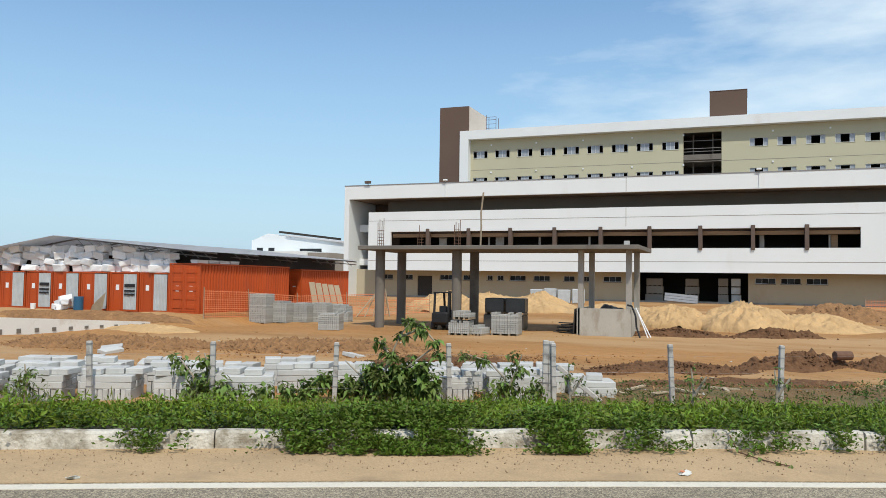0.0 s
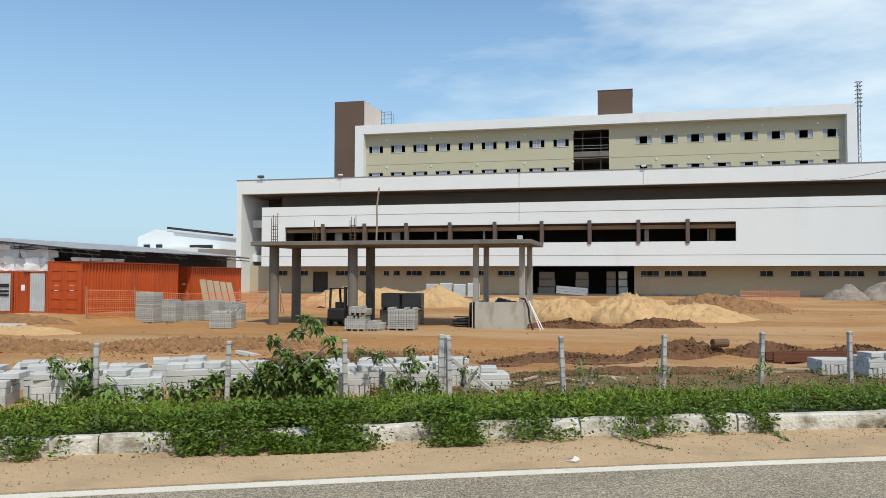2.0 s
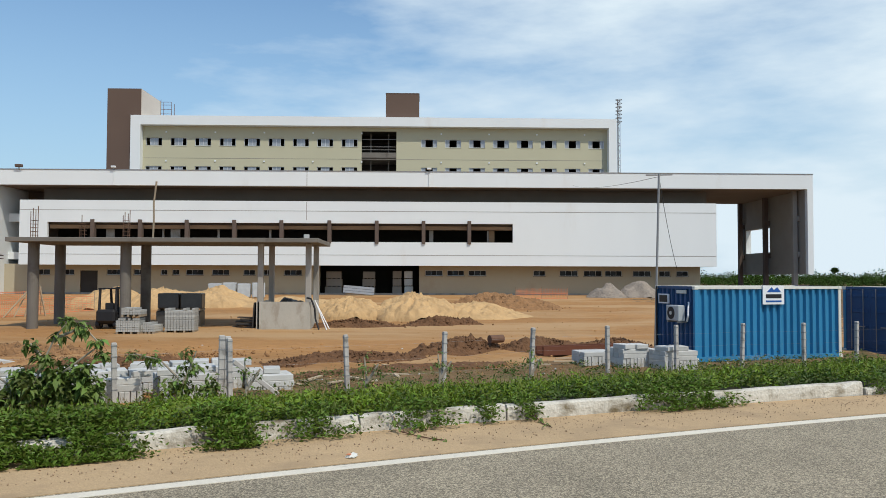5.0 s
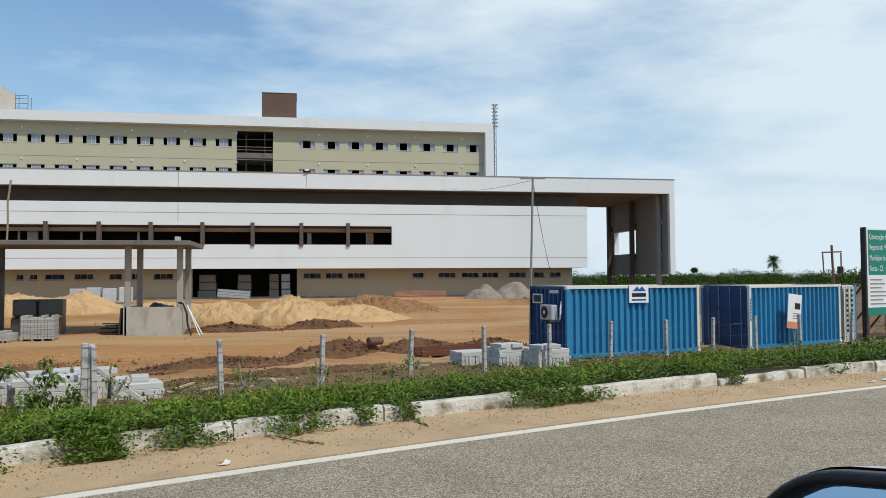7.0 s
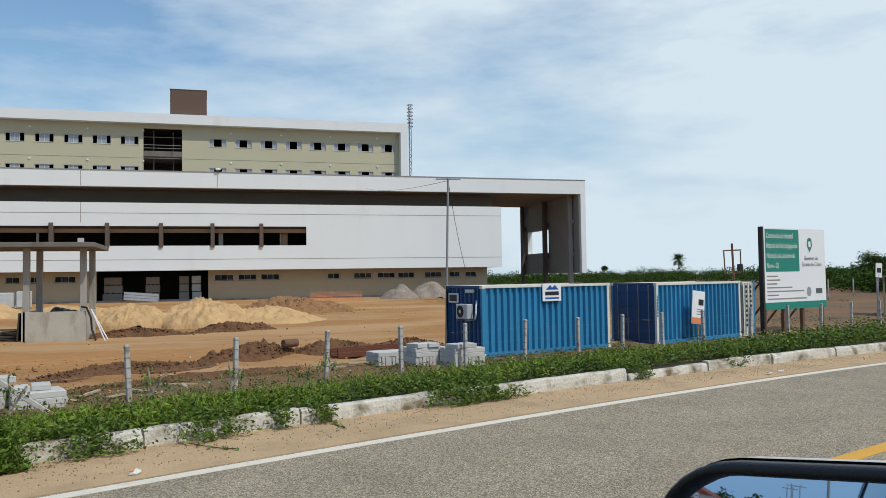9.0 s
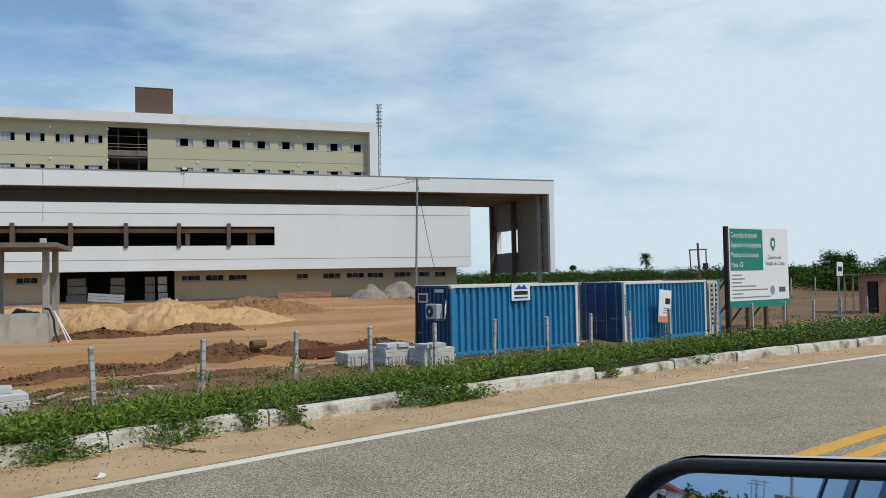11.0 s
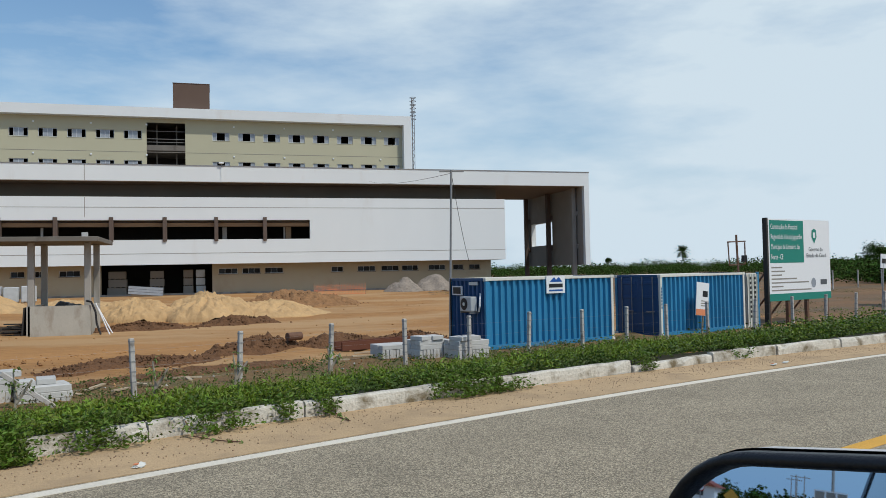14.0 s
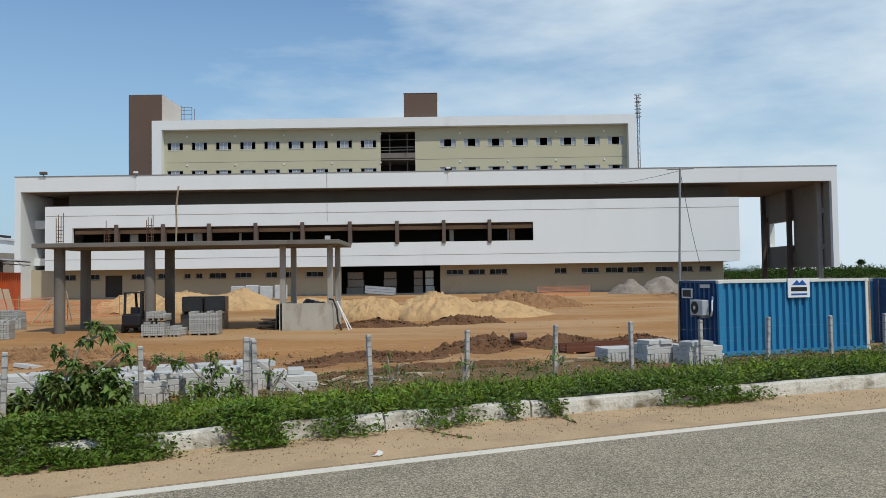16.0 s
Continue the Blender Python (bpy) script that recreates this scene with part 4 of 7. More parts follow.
def pallet(parent, w, d):
    for k in range(4):
        x = -w / 2 + k * (w - 0.1) / 3
        boxpart("pallet_slat", (x, x + 0.1, -d / 2, d / 2, 0.0, 0.11), M_WOOD, parent)


def paver_pallet(x, y, z, turn, h, w=1.25, d=1.1, seed=1, label="pallet of grey concrete pavers"):
    r = random.Random(seed)
    s = thing("paver_pallet", label, "paver pallet", "paver pallets on the site", m=pose(x, y, z, 0, 0, turn))
    pallet(s, w, d)
    n = max(2, round((h - 0.12) / 0.115))
    for t in range(n):
        bm = B()
        q = 10 if w > 1 else 7
        z0 = 0.12 + t * 0.115
        last = t == n - 1
        for k in range(q):
            if last and r.random() < 0.35:
                continue
            j = r.uniform(-0.012, 0.012)
            x0 = -w / 2 + k * w / q
            box(bm, x0 + 0.006, x0 + w / q - 0.006, -d / 2 + j, d / 2 + j, z0, z0 + 0.105)
        tagged(part("paver_layer", bm, M_PAVER, s), kind="stuff")
    return s


paver_pallet(-14.75, 40.9, -1.42, 4, 0.85, 1.15, seed=1)
paver_pallet(-13.75, 41.15, -1.42, -6, 0.62, 0.7, seed=2, label="half-used pallet of grey concrete pavers")
paver_pallet(-14.6, 40.95, -0.55, 3, 0.5, 0.95, seed=3, label="upper tier of grey pavers on another pallet")
paver_pallet(-12.5, 42.0, -1.42, 5, 1.28, 1.5, seed=4)
paver_pallet(-22.1, 39.6, -1.42, 14, 1.05, 1.2, seed=5)
for k in range(5):
    paver_pallet(-29.4 + 0.9 * k, 43.6 + 1.0 * k, -1.42, 4, (1.95, 1.5, 1.42, 1.36, 1.3)[k], 1.2, seed=6 + k)
paver_pallet(-25.4, 47.2, -1.40, 12, 0.8, 1.0, seed=14, label="low pallet of loose grey pavers")
for k, (x, z) in enumerate([(-14.2, -1.4), (-12.95, -1.4), (-14.15, -0.42), (-12.9, -0.42)]):
    c = thing("wrapped_pallet", "pallet load wrapped in black plastic film", "wrapped pallet", "black wrapped pallets", m=pose(x, 45.4, z, 0, 0, 3 * k - 4))
    boxpart("load", (-0.58, 0.58, -0.55, 0.55, 0.12, 0.97), M_WRAP, c, bevel=0.05)
    pallet(c, 1.15, 1.1)
for k, (x, y) in enumerate([(-21.6, 84), (-20.1, 84.1), (-18.6, 84), (-17.1, 84.1)]):
    c = thing("bagged_pallet", "grey plastic-wrapped pallet of bags", "wrapped pallet", "pale wrapped pallets", m=pose(x, y, ground_z(x, y), 0, 0, 4 * k))
    boxpart("load", (-0.66, 0.66, -0.5, 0.5, 0.12, 1.55 + 0.1 * (k % 2)), M_GALV, c, bevel=0.06)
    pallet(c, 1.15, 1.0)


# ---- heaps ----
M_SAND = mat("yellow_sand", (0.49, 0.32, 0.155), var=0.30, scale=0.9, bump=0.8, bscale=3.5, fine=0.2, depth=0.12, stretch=(1, 1, 0.4))
M_DIRT = mat("dark_turned_earth", (0.14, 0.07, 0.033), var=0.4, scale=1.8, bump=1.0, bscale=6, fine=0.4, depth=0.14)
M_GRAVEL = mat("grey_gravel", (0.26, 0.22, 0.18), var=0.35, scale=1.5, bump=1.0, bscale=5, fine=0.35, depth=0.12)

M_RUBBLE = mat("brown_rubble_earth", (0.27, 0.145, 0.065), var=0.4, scale=1.5, bump=1.0, bscale=5, fine=0.4, depth=0.14)


def heap(name, label, x, y, rx, ry, h, material, seed, rough=0.12, turn=0.0, cells=64, power=1.0, clod=2.2, gully=0.0):
    v, f = [], []
    ca, sa = math.cos(radians(turn)), math.sin(radians(turn))
    for j in range(cells + 1):
        for i in range(cells + 1):
            a, b = 2 * i / cells - 1, 2 * j / cells - 1
            r = math.hypot(a, b)
            px, py = a * rx, b * ry
            wob = 0.38 * noise.noise((a * 2.2 + seed, b * 2, seed))
            z = max(0.0, 1 - r ** 1.35 + wob * (1 - r * 0.5)) ** power * h if r < 1.25 else 0
            z += gully * h * min(1, z * 2 / h) * (abs(noise.noise((math.atan2(b, a) * 3.4 + seed, r * 1.4, seed))) + 0.6 * abs(noise.noise((math.atan2(b, a) * 8 + seed, r * 2.5, 3))) - 0.25)
            z += rough * min(1, z * 3 / h) * (noise.noise((px * clod, py * clod, seed)) + 0.6 * noise.noise((px * clod * 2.3, py * clod * 2.3, seed)) + 0.35 * abs(noise.noise((px * clod * 5, py * clod * 5, seed))))
            edge = 0.25 if z < 0.03 else 0.0
            wx, wy = x + px * ca - py * sa, y + px * sa + py * ca
            v.append((wx, wy, ground_z(wx, wy) + z - edge - 0.02))
    n = cells + 1
    f = [(j * n + i, j * n + i + 1, (j + 1) * n + i + 1, (j + 1) * n + i) for j in range(cells) for i in range(cells)]
    return tagged(np_mesh(name, np.array(v), np.array(f), material, smooth=True), label, "mound", group="mounds on the site")


SAND_L = "heap of yellow building sand on bare earth"
heap("sand_mound", SAND_L, -4.7, 54.0, 2.7, 3.2, 1.35, M_SAND, 1, 0.14, power=0.6, gully=0.22, cells=96)
heap("sand_mound", SAND_L, -0.4, 53.5, 3.3, 3.8, 1.5, M_SAND, 2, 0.16, power=0.62, gully=0.22, cells=96)
heap("sand_mound", "low spread of yellow sand beside the heaps", 3.5, 54.2, 4.3, 2.8, 1.0, M_SAND, 3, 0.16, turn=6, gully=0.22, cells=96)
heap("sand_mound", SAND_L, -25.3, 66, 3.6, 3.5, 1.55, M_SAND, 4, 0.1, power=0.75, gully=0.22, cells=96)
heap("sand_mound", SAND_L, -21.0, 66, 4.0, 3.5, 1.5, M_SAND, 5, 0.1, power=0.75, gully=0.22, cells=96)
heap("sand_mound", SAND_L, -18.0, 68, 4.6, 3.5, 1.45, M_SAND, 6, 0.1, power=0.75, gully=0.22, cells=96)
heap("sand_mound", "low spread of yellow sand beside the heaps", -10.5, 67, 5.0, 3.0, 0.85, M_SAND, 7, 0.06, gully=0.22, cells=96)
EARTH_L = "ridge of dark freshly dug earth and clods"
heap("earth_mound", EARTH_L, 6.3, 65.0, 5.4, 2.6, 1.25, M_RUBBLE, 8, 0.3)
heap("earth_mound", EARTH_L, 1.6, 29.9, 2.4, 0.9, 0.62, M_DIRT, 9, 0.16, turn=23, clod=4)
heap("earth_mound", EARTH_L, 4.6, 31.0, 2.6, 0.8, 0.5, M_DIRT, 10, 0.16, turn=23, clod=4)
heap("earth_mound", EARTH_L, 7.8, 32.2, 2.2, 0.7, 0.4, M_DIRT, 11, 0.14, turn=20, clod=4)
heap("earth_mound", EARTH_L, -2.6, 27.2, 3.4, 0.9, 0.32, M_DIRT, 12, 0.14, turn=25, clod=4)
heap("earth_mound", EARTH_L, -9.5, 24.6, 4.6, 1.0, 0.36, M_DIRT, 13, 0.15, turn=24, clod=4)
heap("earth_mound", "spread of gravelly brown rubble and clods", -17.0, 29.3, 5.2, 2.3, 0.30, M_RUBBLE, 14, 0.26, turn=14, clod=5, cells=110)
heap("earth_mound", "spread of gravelly brown rubble and clods", -25.0, 26.4, 5.4, 2.3, 0.30, M_RUBBLE, 15, 0.26, turn=14, clod=4, cells=110)
heap("earth_mound", EARTH_L, -3.8, 45.2, 3.0, 0.8, 0.42, M_DIRT, 16, 0.15, turn=8, clod=4)
heap("earth_mound", EARTH_L, 1.3, 46.6, 2.6, 0.8, 0.5, M_DIRT, 17, 0.16, turn=8, clod=4)
heap("gravel_mound", "grey heap of gravel near the hospital wall", 20.8, 88.5, 2.3, 2.2, 1.6, M_GRAVEL, 18, 0.08)
heap("gravel_mound", "grey heap of gravel near the hospital wall", 24.8, 89.5, 2.8, 2.2, 1.9, M_GRAVEL, 19, 0.08)
heap("sand_mound", "small sand heap at the edge of the raised yard", -30.5, 34.6, 3.2, 1.5, 0.35, M_SAND, 20, 0.06, gully=0.22, cells=96)


def scatter(name, label, rng, n, x0, x1, y0, y1, size, material):
    """Small clods and stones strewn over bare ground, joined."""
    v, f = [], []
    base = np.array([(1, 0, 0), (-1, 0, 0), (0, 1, 0), (0, -1, 0), (0, 0, 1), (0, 0, -1)], float)
    tri = np.array([(0, 2, 4), (2, 1, 4), (1, 3, 4), (3, 0, 4), (2, 0, 5), (1, 2, 5), (3, 1, 5), (0, 3, 5)])
    for _ in range(n):
        x, y = rng.uniform(x0, x1), rng.uniform(y0, y1)
        if line_dist(x, y) < 12.5:
            continue
        s = size * rng.uniform(0.4, 1.6) * np.array([rng.uniform(0.7, 1.4), rng.uniform(0.7, 1.4), rng.uniform(0.5, 0.9)])
        f.append(tri + len(v) * 6)
        v.append(base * s * rng.uniform(0.7, 1.3, (6, 1)) + (x, y, ground_z(x, y) + s[2] * 0.4))
    tagged(np_mesh(name, np.concatenate(v), np.concatenate(f), material), label, "clods", kind="stuff")


rngc = np.random.default_rng(5)
heap("earth_bank", "dark earth bank before the raised shed yard", -38.5, 38.0, 9.0, 0.9, 0.32, M_RUBBLE, 61, 0.12)
heap("earth_mound", "dark wet earth along a shallow trench", -0.6, 24.7, 4.6, 0.8, 0.16, M_DIRT, 62, 0.07, turn=30, clod=4)
scatter("earth_clods", "scattered clods of dark earth", rngc, 1800, -26, 14, 19, 33, 0.034, M_SOIL)
scatter("earth_clods", "scattered clods and stones on the earth", rngc, 420, -35, 25, 33, 70, 0.04, M_SOIL)
scatter("rubble", "pale chips of broken concrete on the earth", rngc, 140, -24, 14, 20, 34, 0.04, M_BLOCK)


def strewn(name, label, rng, spots, size, material):
    """Clods heaped along lines: spots are (x, y, reach along, reach across, turn, count)."""
    base = np.array([(1, 0, 0), (-1, 0, 0), (0, 1, 0), (0, -1, 0), (0, 0, 1), (0, 0, -1)], float)
    tri = np.array([(0, 2, 4), (2, 1, 4), (1, 3, 4), (3, 0, 4), (2, 0, 5), (1, 2, 5), (3, 1, 5), (0, 3, 5)])
    v, f = [], []
    for x, y, a, b, h, turn, n in spots:
        c, s = math.cos(radians(turn)), math.sin(radians(turn))
        for _ in range(n):
            p, q = rng.normal(0, 0.45, 2)
            px, py = x + p * a * c - q * b * s, y + p * a * s + q * b * c
            k = size * rng.uniform(0.4, 1.5) * rng.uniform(0.7, 1.3, 3)
            z = ground_z(px, py) + h * max(0, 1 - (p * p + q * q) ** 0.67) + k[2] * 0.3
            f.append(tri + len(v) * 6)
            v.append(base * k * rng.uniform(0.65, 1.35, (6, 1)) + (px, py, z))
    tagged(np_mesh(name, np.concatenate(v), np.concatenate(f), material), label, "clods", kind="stuff")


strewn("earth_clods", "clods of dark earth along the dug ridges", rngc,
       [(1.6, 29.9, 2.4, 0.9, 0.62, 23, 420), (4.6, 31.0, 2.6, 0.8, 0.5, 23, 380), (7.8, 32.2, 2.2, 0.7, 0.4, 20, 260), (-2.6, 27.2, 3.4, 0.9, 0.3, 25, 420), (-9.5, 24.6, 4.6, 1.2, 0.34, 24, 520),
        (-3.8, 45.2, 3.0, 0.8, 0.42, 8, 300), (1.3, 46.6, 2.6, 0.8, 0.5, 8, 300), (6.3, 65.0, 5.4, 2.6, 1.1, 0, 420)], 0.042, M_DIRT)


M_PEBBLE = mat("brown_pebble", (0.34, 0.245, 0.155), var=0.5, scale=9)


strewn("earth_rubble", "gravelly brown rubble along the dug ground", rngc, [(-17.0, 29.3, 5.2, 2.3, 0.26, 14, 1700), (-25.0, 26.4, 5.4, 2.3, 0.26, 14, 1700), (-11.0, 27.5, 5.0, 1.6, 0.06, 24, 900)], 0.042, M_RUBBLE)


def pebbles():
    rng = np.random.default_rng(23)
    base = np.array([(1, 0, 0), (-1, 0, 0), (0, 1, 0), (0, -1, 0), (0, 0, 1), (0, 0, -1)], float)
    tri = np.array([(0, 2, 4), (2, 1, 4), (1, 3, 4), (3, 0, 4), (2, 0, 5), (1, 2, 5), (3, 1, 5), (0, 3, 5)])
    v, f = [], []
    for _ in range(3600):
        x = rng.uniform(-9, 16)
        d = 0.25 + (kerb_off(x) - 0.28) * rng.random() ** 0.7
        px, py = off_line(x, d)
        k = 0.0042 * rng.uniform(0.4, 2.2) * rng.uniform(0.7, 1.3, 3)
        f.append(tri + len(v) * 6)
        v.append(base * k + (px, py, 0.008 + k[2] * 0.5))
    tagged(np_mesh("pebbles", np.concatenate(v), np.concatenate(f), M_PEBBLE), "small pebbles strewn over the road shoulder", "pebbles", kind="stuff")


pebbles()


def field():
    """Rough grass over the open ground beyond the containers."""
    rng = np.random.default_rng(29)
    for name, m, n, size in (("field_grass", M_WEED_DARK, 500, 0.045), ("dry_field_grass", M_DRY, 1300, 0.035)):
        pts = []
        for _ in range(n):
            x, y = rng.uniform(22, 95), rng.uniform(30, 110)
            if line_dist(x, y) < 13 or noise.noise((x * 0.08, y * 0.16, 4)) < 0.02 or (y > 80 and x < 50):
                continue
            k = 34
            a, r = rng.uniform(0, 6.283, k), 0.9 * np.sqrt(rng.random(k))
            pts.append(np.stack([x + r * np.cos(a), y + r * np.sin(a), ground_z(x, y) + 0.25 * rng.random(k)], 1))
        v, f = leaves(np.concatenate(pts), size, rng, 1.2, 2.0)
        tagged(np_mesh(name, v, f, m), "rough patchy grass on the open ground", "grass", kind="stuff")


field()


# ---- store shed with orange containers ----
M_ROOFSHEET = mat("white_roof_sheet", (0.60, 0.61, 0.62), rough=0.5, var=0.08, scale=0.6)
M_FOAM = mat("white_insulation_block", (0.74, 0.75, 0.76), var=0.15, scale=1.0, rnd=0.2, bump=0.2)
M_TARP = mat("off_white_plaster", (0.70, 0.69, 0.66), var=0.12, scale=0.8, stain=(0.45, 0.36, 0.26), stain_at=(0.55, 0.75))
M_NET = mat("orange_plastic_net", (0.70, 0.25, 0.12), rough=0.6, var=0.15)
M_PLY = mat("pale_plywood", (0.45, 0.36, 0.25), var=0.15, scale=3)
M_BARREL = mat("blue_plastic", (0.03, 0.11, 0.20), rough=0.45, var=0.1)
SHED_Z, SHED_Y = -0.71, 40.0


def orange_container(xr, y, L, H, plain):
    c = thing("shipping_container", "orange steel storage container under the shed roof" if plain else "tall orange container with ribbed closed doors", "container", "orange containers of the shed", m=pose(xr, y, SHED_Z, 0, 0, 90))
    W = 2.3
    bm = B()
    corrugated(bm, 0.1, L - 0.1, 0.12, H - 0.1, 0.03)
    part("side_panel", bm, M_ORANGE, c)
    boxpart("side_panel", (0.1, L - 0.1, W - 0.06, W - 0.02, 0.12, H - 0.1), M_ORANGE, c)
    boxpart("roof_panel", (0.0, L, 0.0, W, H - 0.08, H), M_ORANGE, c)
    boxpart("floor_panel", (0.0, L, 0.0, W, 0.0, 0.12), M_ORANGE, c)
    boxpart("end_panel", (L - 0.06, L, 0.05, W - 0.05, 0.12, H - 0.08), M_ORANGE, c)
    for yy in (0.0, W - 0.1):
        boxpart("corner_post", (0.0, 0.1, yy, yy + 0.1, 0.12, H - 0.08), M_ORANGE, c)
    for k in (0, 1):
        y0, y1 = 0.11 + k * (W / 2 - 0.1), W / 2 + k * (W / 2 - 0.11)
        silver = plain and k == 0
        bm = B()
        if silver:
            corrugated(bm, -y1, -y0, 0.12, H - 0.12, 0.0, 0.12, 0.025)
            d = part("door", bm, M_GALV, c, "silver corrugated sheet door")
            d.matrix_local = pose(-0.03, 0, 0, 0, 0, -90)
        else:
            box(bm, 0.02, 0.06, y0, y1, 0.13, H - 0.1)
            if not plain:
                for z in np.linspace(0.3, H - 0.6, 5):
                    box(bm, -0.015, 0.02, y0 + 0.12, y1 - 0.12, z, z + 0.28, bevel=0.012)
            d = part("door", bm, M_ORANGE, c, "orange steel door leaf")
            boxpart("notice", (0.0, 0.012, (y0 + y1) / 2 - 0.13, (y0 + y1) / 2 + 0.13, 1.35, 1.7), M_PAPER, d)
            for yy in (y0 + 0.2, y1 - 0.2):
                bm = B()
                tube(bm, (-0.03, yy, 0.15), (-0.03, yy, H - 0.12), 0.018, 6)
                part("locking_bar", bm, M_ORANGE, d)
    return c


orange_container(-31.5, SHED_Y, 10.2, 3.1, False)
orange_container(-31.6, 52.0, 7.6, 2.95, False)
for k in range(7):
    c = orange_container(-33.95 - 2.42 * k, SHED_Y + 0.15, 6.0, 2.5, True)
    if k in (1, 4):
        # lettering rows on the silver sheet, shown as dark bars
        for z, h in ((1.55, 0.2), (1.25, 0.12), (1.02, 0.12)):
            boxpart("lettering_bar", (-0.075, -0.065, 0.2, 1.05, z, z + h), M_BLACK, c)


def shed_roof():
    s = thing("shed_roof", "low white sheet-metal shed roof over the containers", "roof")
    ridge, eave = (-43.0, 4.16), (-31.1, 3.09)
    bm = B()
    n = 60
    rows = []
    for y in np.linspace(39.5, 61.0, n):
        dz = 0.02 * (len(rows) % 2)
        rows.append([bm.verts.new((x, y, z + dz)) for x, z in ((-56.5, 2.2), ridge, eave)])
    for a, b in zip(rows, rows[1:]):
        for k in (0, 1):
            bm.faces.new((a[k], a[k + 1], b[k + 1], b[k]))
    r = bmesh.ops.solidify(bm, geom=bm.faces[:], thickness=0.05)
    part("roof_sheet", bm, M_ROOFSHEET, s, "white corrugated roof sheet")
    # added near-black sheets that stand in for the shadow under the roof
    bm = B()
    for x0, x1, y0, y1 in ((-56.0, -33.7, 41.9, 41.96), (-33.7, -33.64, 41.9, 60.8)):
        vs = box(bm, x0, x1, y0, y1, 1.7, 4.0)
        for v in vs:
            if v.co.z > 3:
                v.co.z = 4.08 - abs(v.co.x + 43.0) * (0.09 if v.co.x > -43 else 0.145)
    part("shade_backing", bm, M_DARK, s, "added near-black sheeting in place of the shed's inner shade")
    for y in (41.5, 46, 51, 57, 60.5):
        bm = B()
        tube(bm, (-55.5, y, 2.2), (ridge[0], y, ridge[1] - 0.12), 0.05, 6)
        tube(bm, (ridge[0], y, ridge[1] - 0.12), (eave[0] - 0.3, y, eave[1] - 0.06), 0.05, 6)
        tube(bm, (ridge[0], y, ridge[1] - 0.5), (eave[0] - 0.3, y, eave[1] - 0.3), 0.035, 6)
        for k in range(12):
            x = ridge[0] + (eave[0] - 0.3 - ridge[0]) * k / 12
            z = ridge[1] + (eave[1] - ridge[1]) * k / 12
            tube(bm, (x, y, z - 0.12), (x + 0.55, y, z - 0.52), 0.02, 5)
        part("truss", bm, M_STEEL, s, "thin steel lattice truss")
        for x, z in ((-43.0, 3.7), (-30.3, 2.55)):
            if x > -40:
                continue
            bm = B()
            tube(bm, (x, y, SHED_Z if x < -40 else -1.3), (x, y, z), 0.06, 8)
            part("post", bm, M_STEEL, s)


shed_roof()
rf = random.Random(21)
ME_FOAM = []
for k in range(5):
    bm = B()
    box(bm, -0.5, 0.5, -0.3, 0.3, 0, 0.42, bevel=0.05)
    for v in bm.verts:
        v.co += Vector((rf.uniform(-0.06, 0.06), rf.uniform(-0.06, 0.06), rf.uniform(-0.03, 0.03) if v.co.z > 0.1 else 0))
    me = bpy.data.meshes.new("insulation_block")
    bm.to_mesh(me)
    bm.free()
    me.materials.append(M_FOAM)
    ME_FOAM.append(me)
for k in range(7):
    x0 = -33.95 - 2.42 * k
    for row in range(4):
        z = SHED_Z + 2.5 + row * 0.42
        for j in range(3):
            x = x0 - 0.4 - j * 0.8 + rf.uniform(-0.1, 0.1)
            roof = 4.16 - abs(x + 43.0) * 0.09
            if z + 0.45 > roof - 0.12 or rf.random() < 0.12:
                continue
            b = new("insulation_block", rf.choice(ME_FOAM))
            sc = rf.uniform(0.72, 0.98)
            b.matrix_world = pose(x, SHED_Y + 0.5 + rf.uniform(-0.15, 0.3) + 0.06 * row, z, rf.uniform(-9, 9), rf.uniform(-16, 16) * (row > 0), rf.uniform(-25, 25)) @ Matrix.Diagonal((sc, 1, rf.uniform(0.85, 1.25), 1))
            tagged(b, "white wrapped insulation block stacked under the roof", "insulation", "insulation blocks")
for k in range(4):
    b = new("insulation_block", ME_FOAM[k])
    b.matrix_world = pose(-32.2 - 0.0 * k, SHED_Y + 0.8 + 1.1 * k, SHED_Z + 3.1, 0, 0, 90)
    b.scale = (1, 1, 0.55)
    tagged(b, "white wrapped insulation block on the container roof", "insulation", "insulation blocks")


def net_fence(label, pts, h, step=0.16):
    """A sagging plastic net of crossing strands between stakes."""
    n = thing("safety_net", label, "net fence")
    bm = B()
    for (x0, y0), (x1, y1) in zip(pts, pts[1:]):
        L = math.hypot(x1 - x0, y1 - y0)
        k = int(L / step)
        m = Matrix.Translation((x0, y0, 0)) @ pose(0, 0, 0, 0, 0, math.degrees(math.atan2(y1 - y0, x1 - x0)))
        for i in range(k + 1):
            a = i * L / k
            z0 = ground_z(x0 + (x1 - x0) * i / k, y0 + (y1 - y0) * i / k)
            box(bm, a, a + 0.018, 0.0, 0.006, z0 + 0.02, z0 + h, m=m)
        for j in range(int(h / 0.13)):
            z0, z1 = ground_z(x0, y0) + 0.05 + j * 0.13, ground_z(x1, y1) + 0.05 + j * 0.13
            vs = box(bm, 0, L, 0.006, 0.012, 0, 0.018 if j % 4 else 0.045, m=None)
            for v in vs:
                v.co.z += z0 + (z1 - z0) * v.co.x / L
                v.co = m @ v.co
    part("net", bm, M_NET, n)
    for x, y in pts:
        bm = B()
        tube(bm, (x, y + 0.03, ground_z(x, y) - 0.1), (x, y + 0.03, ground_z(x, y) + h + 0.15), 0.03, 6)
        part("stake", bm, M_WOOD, n)


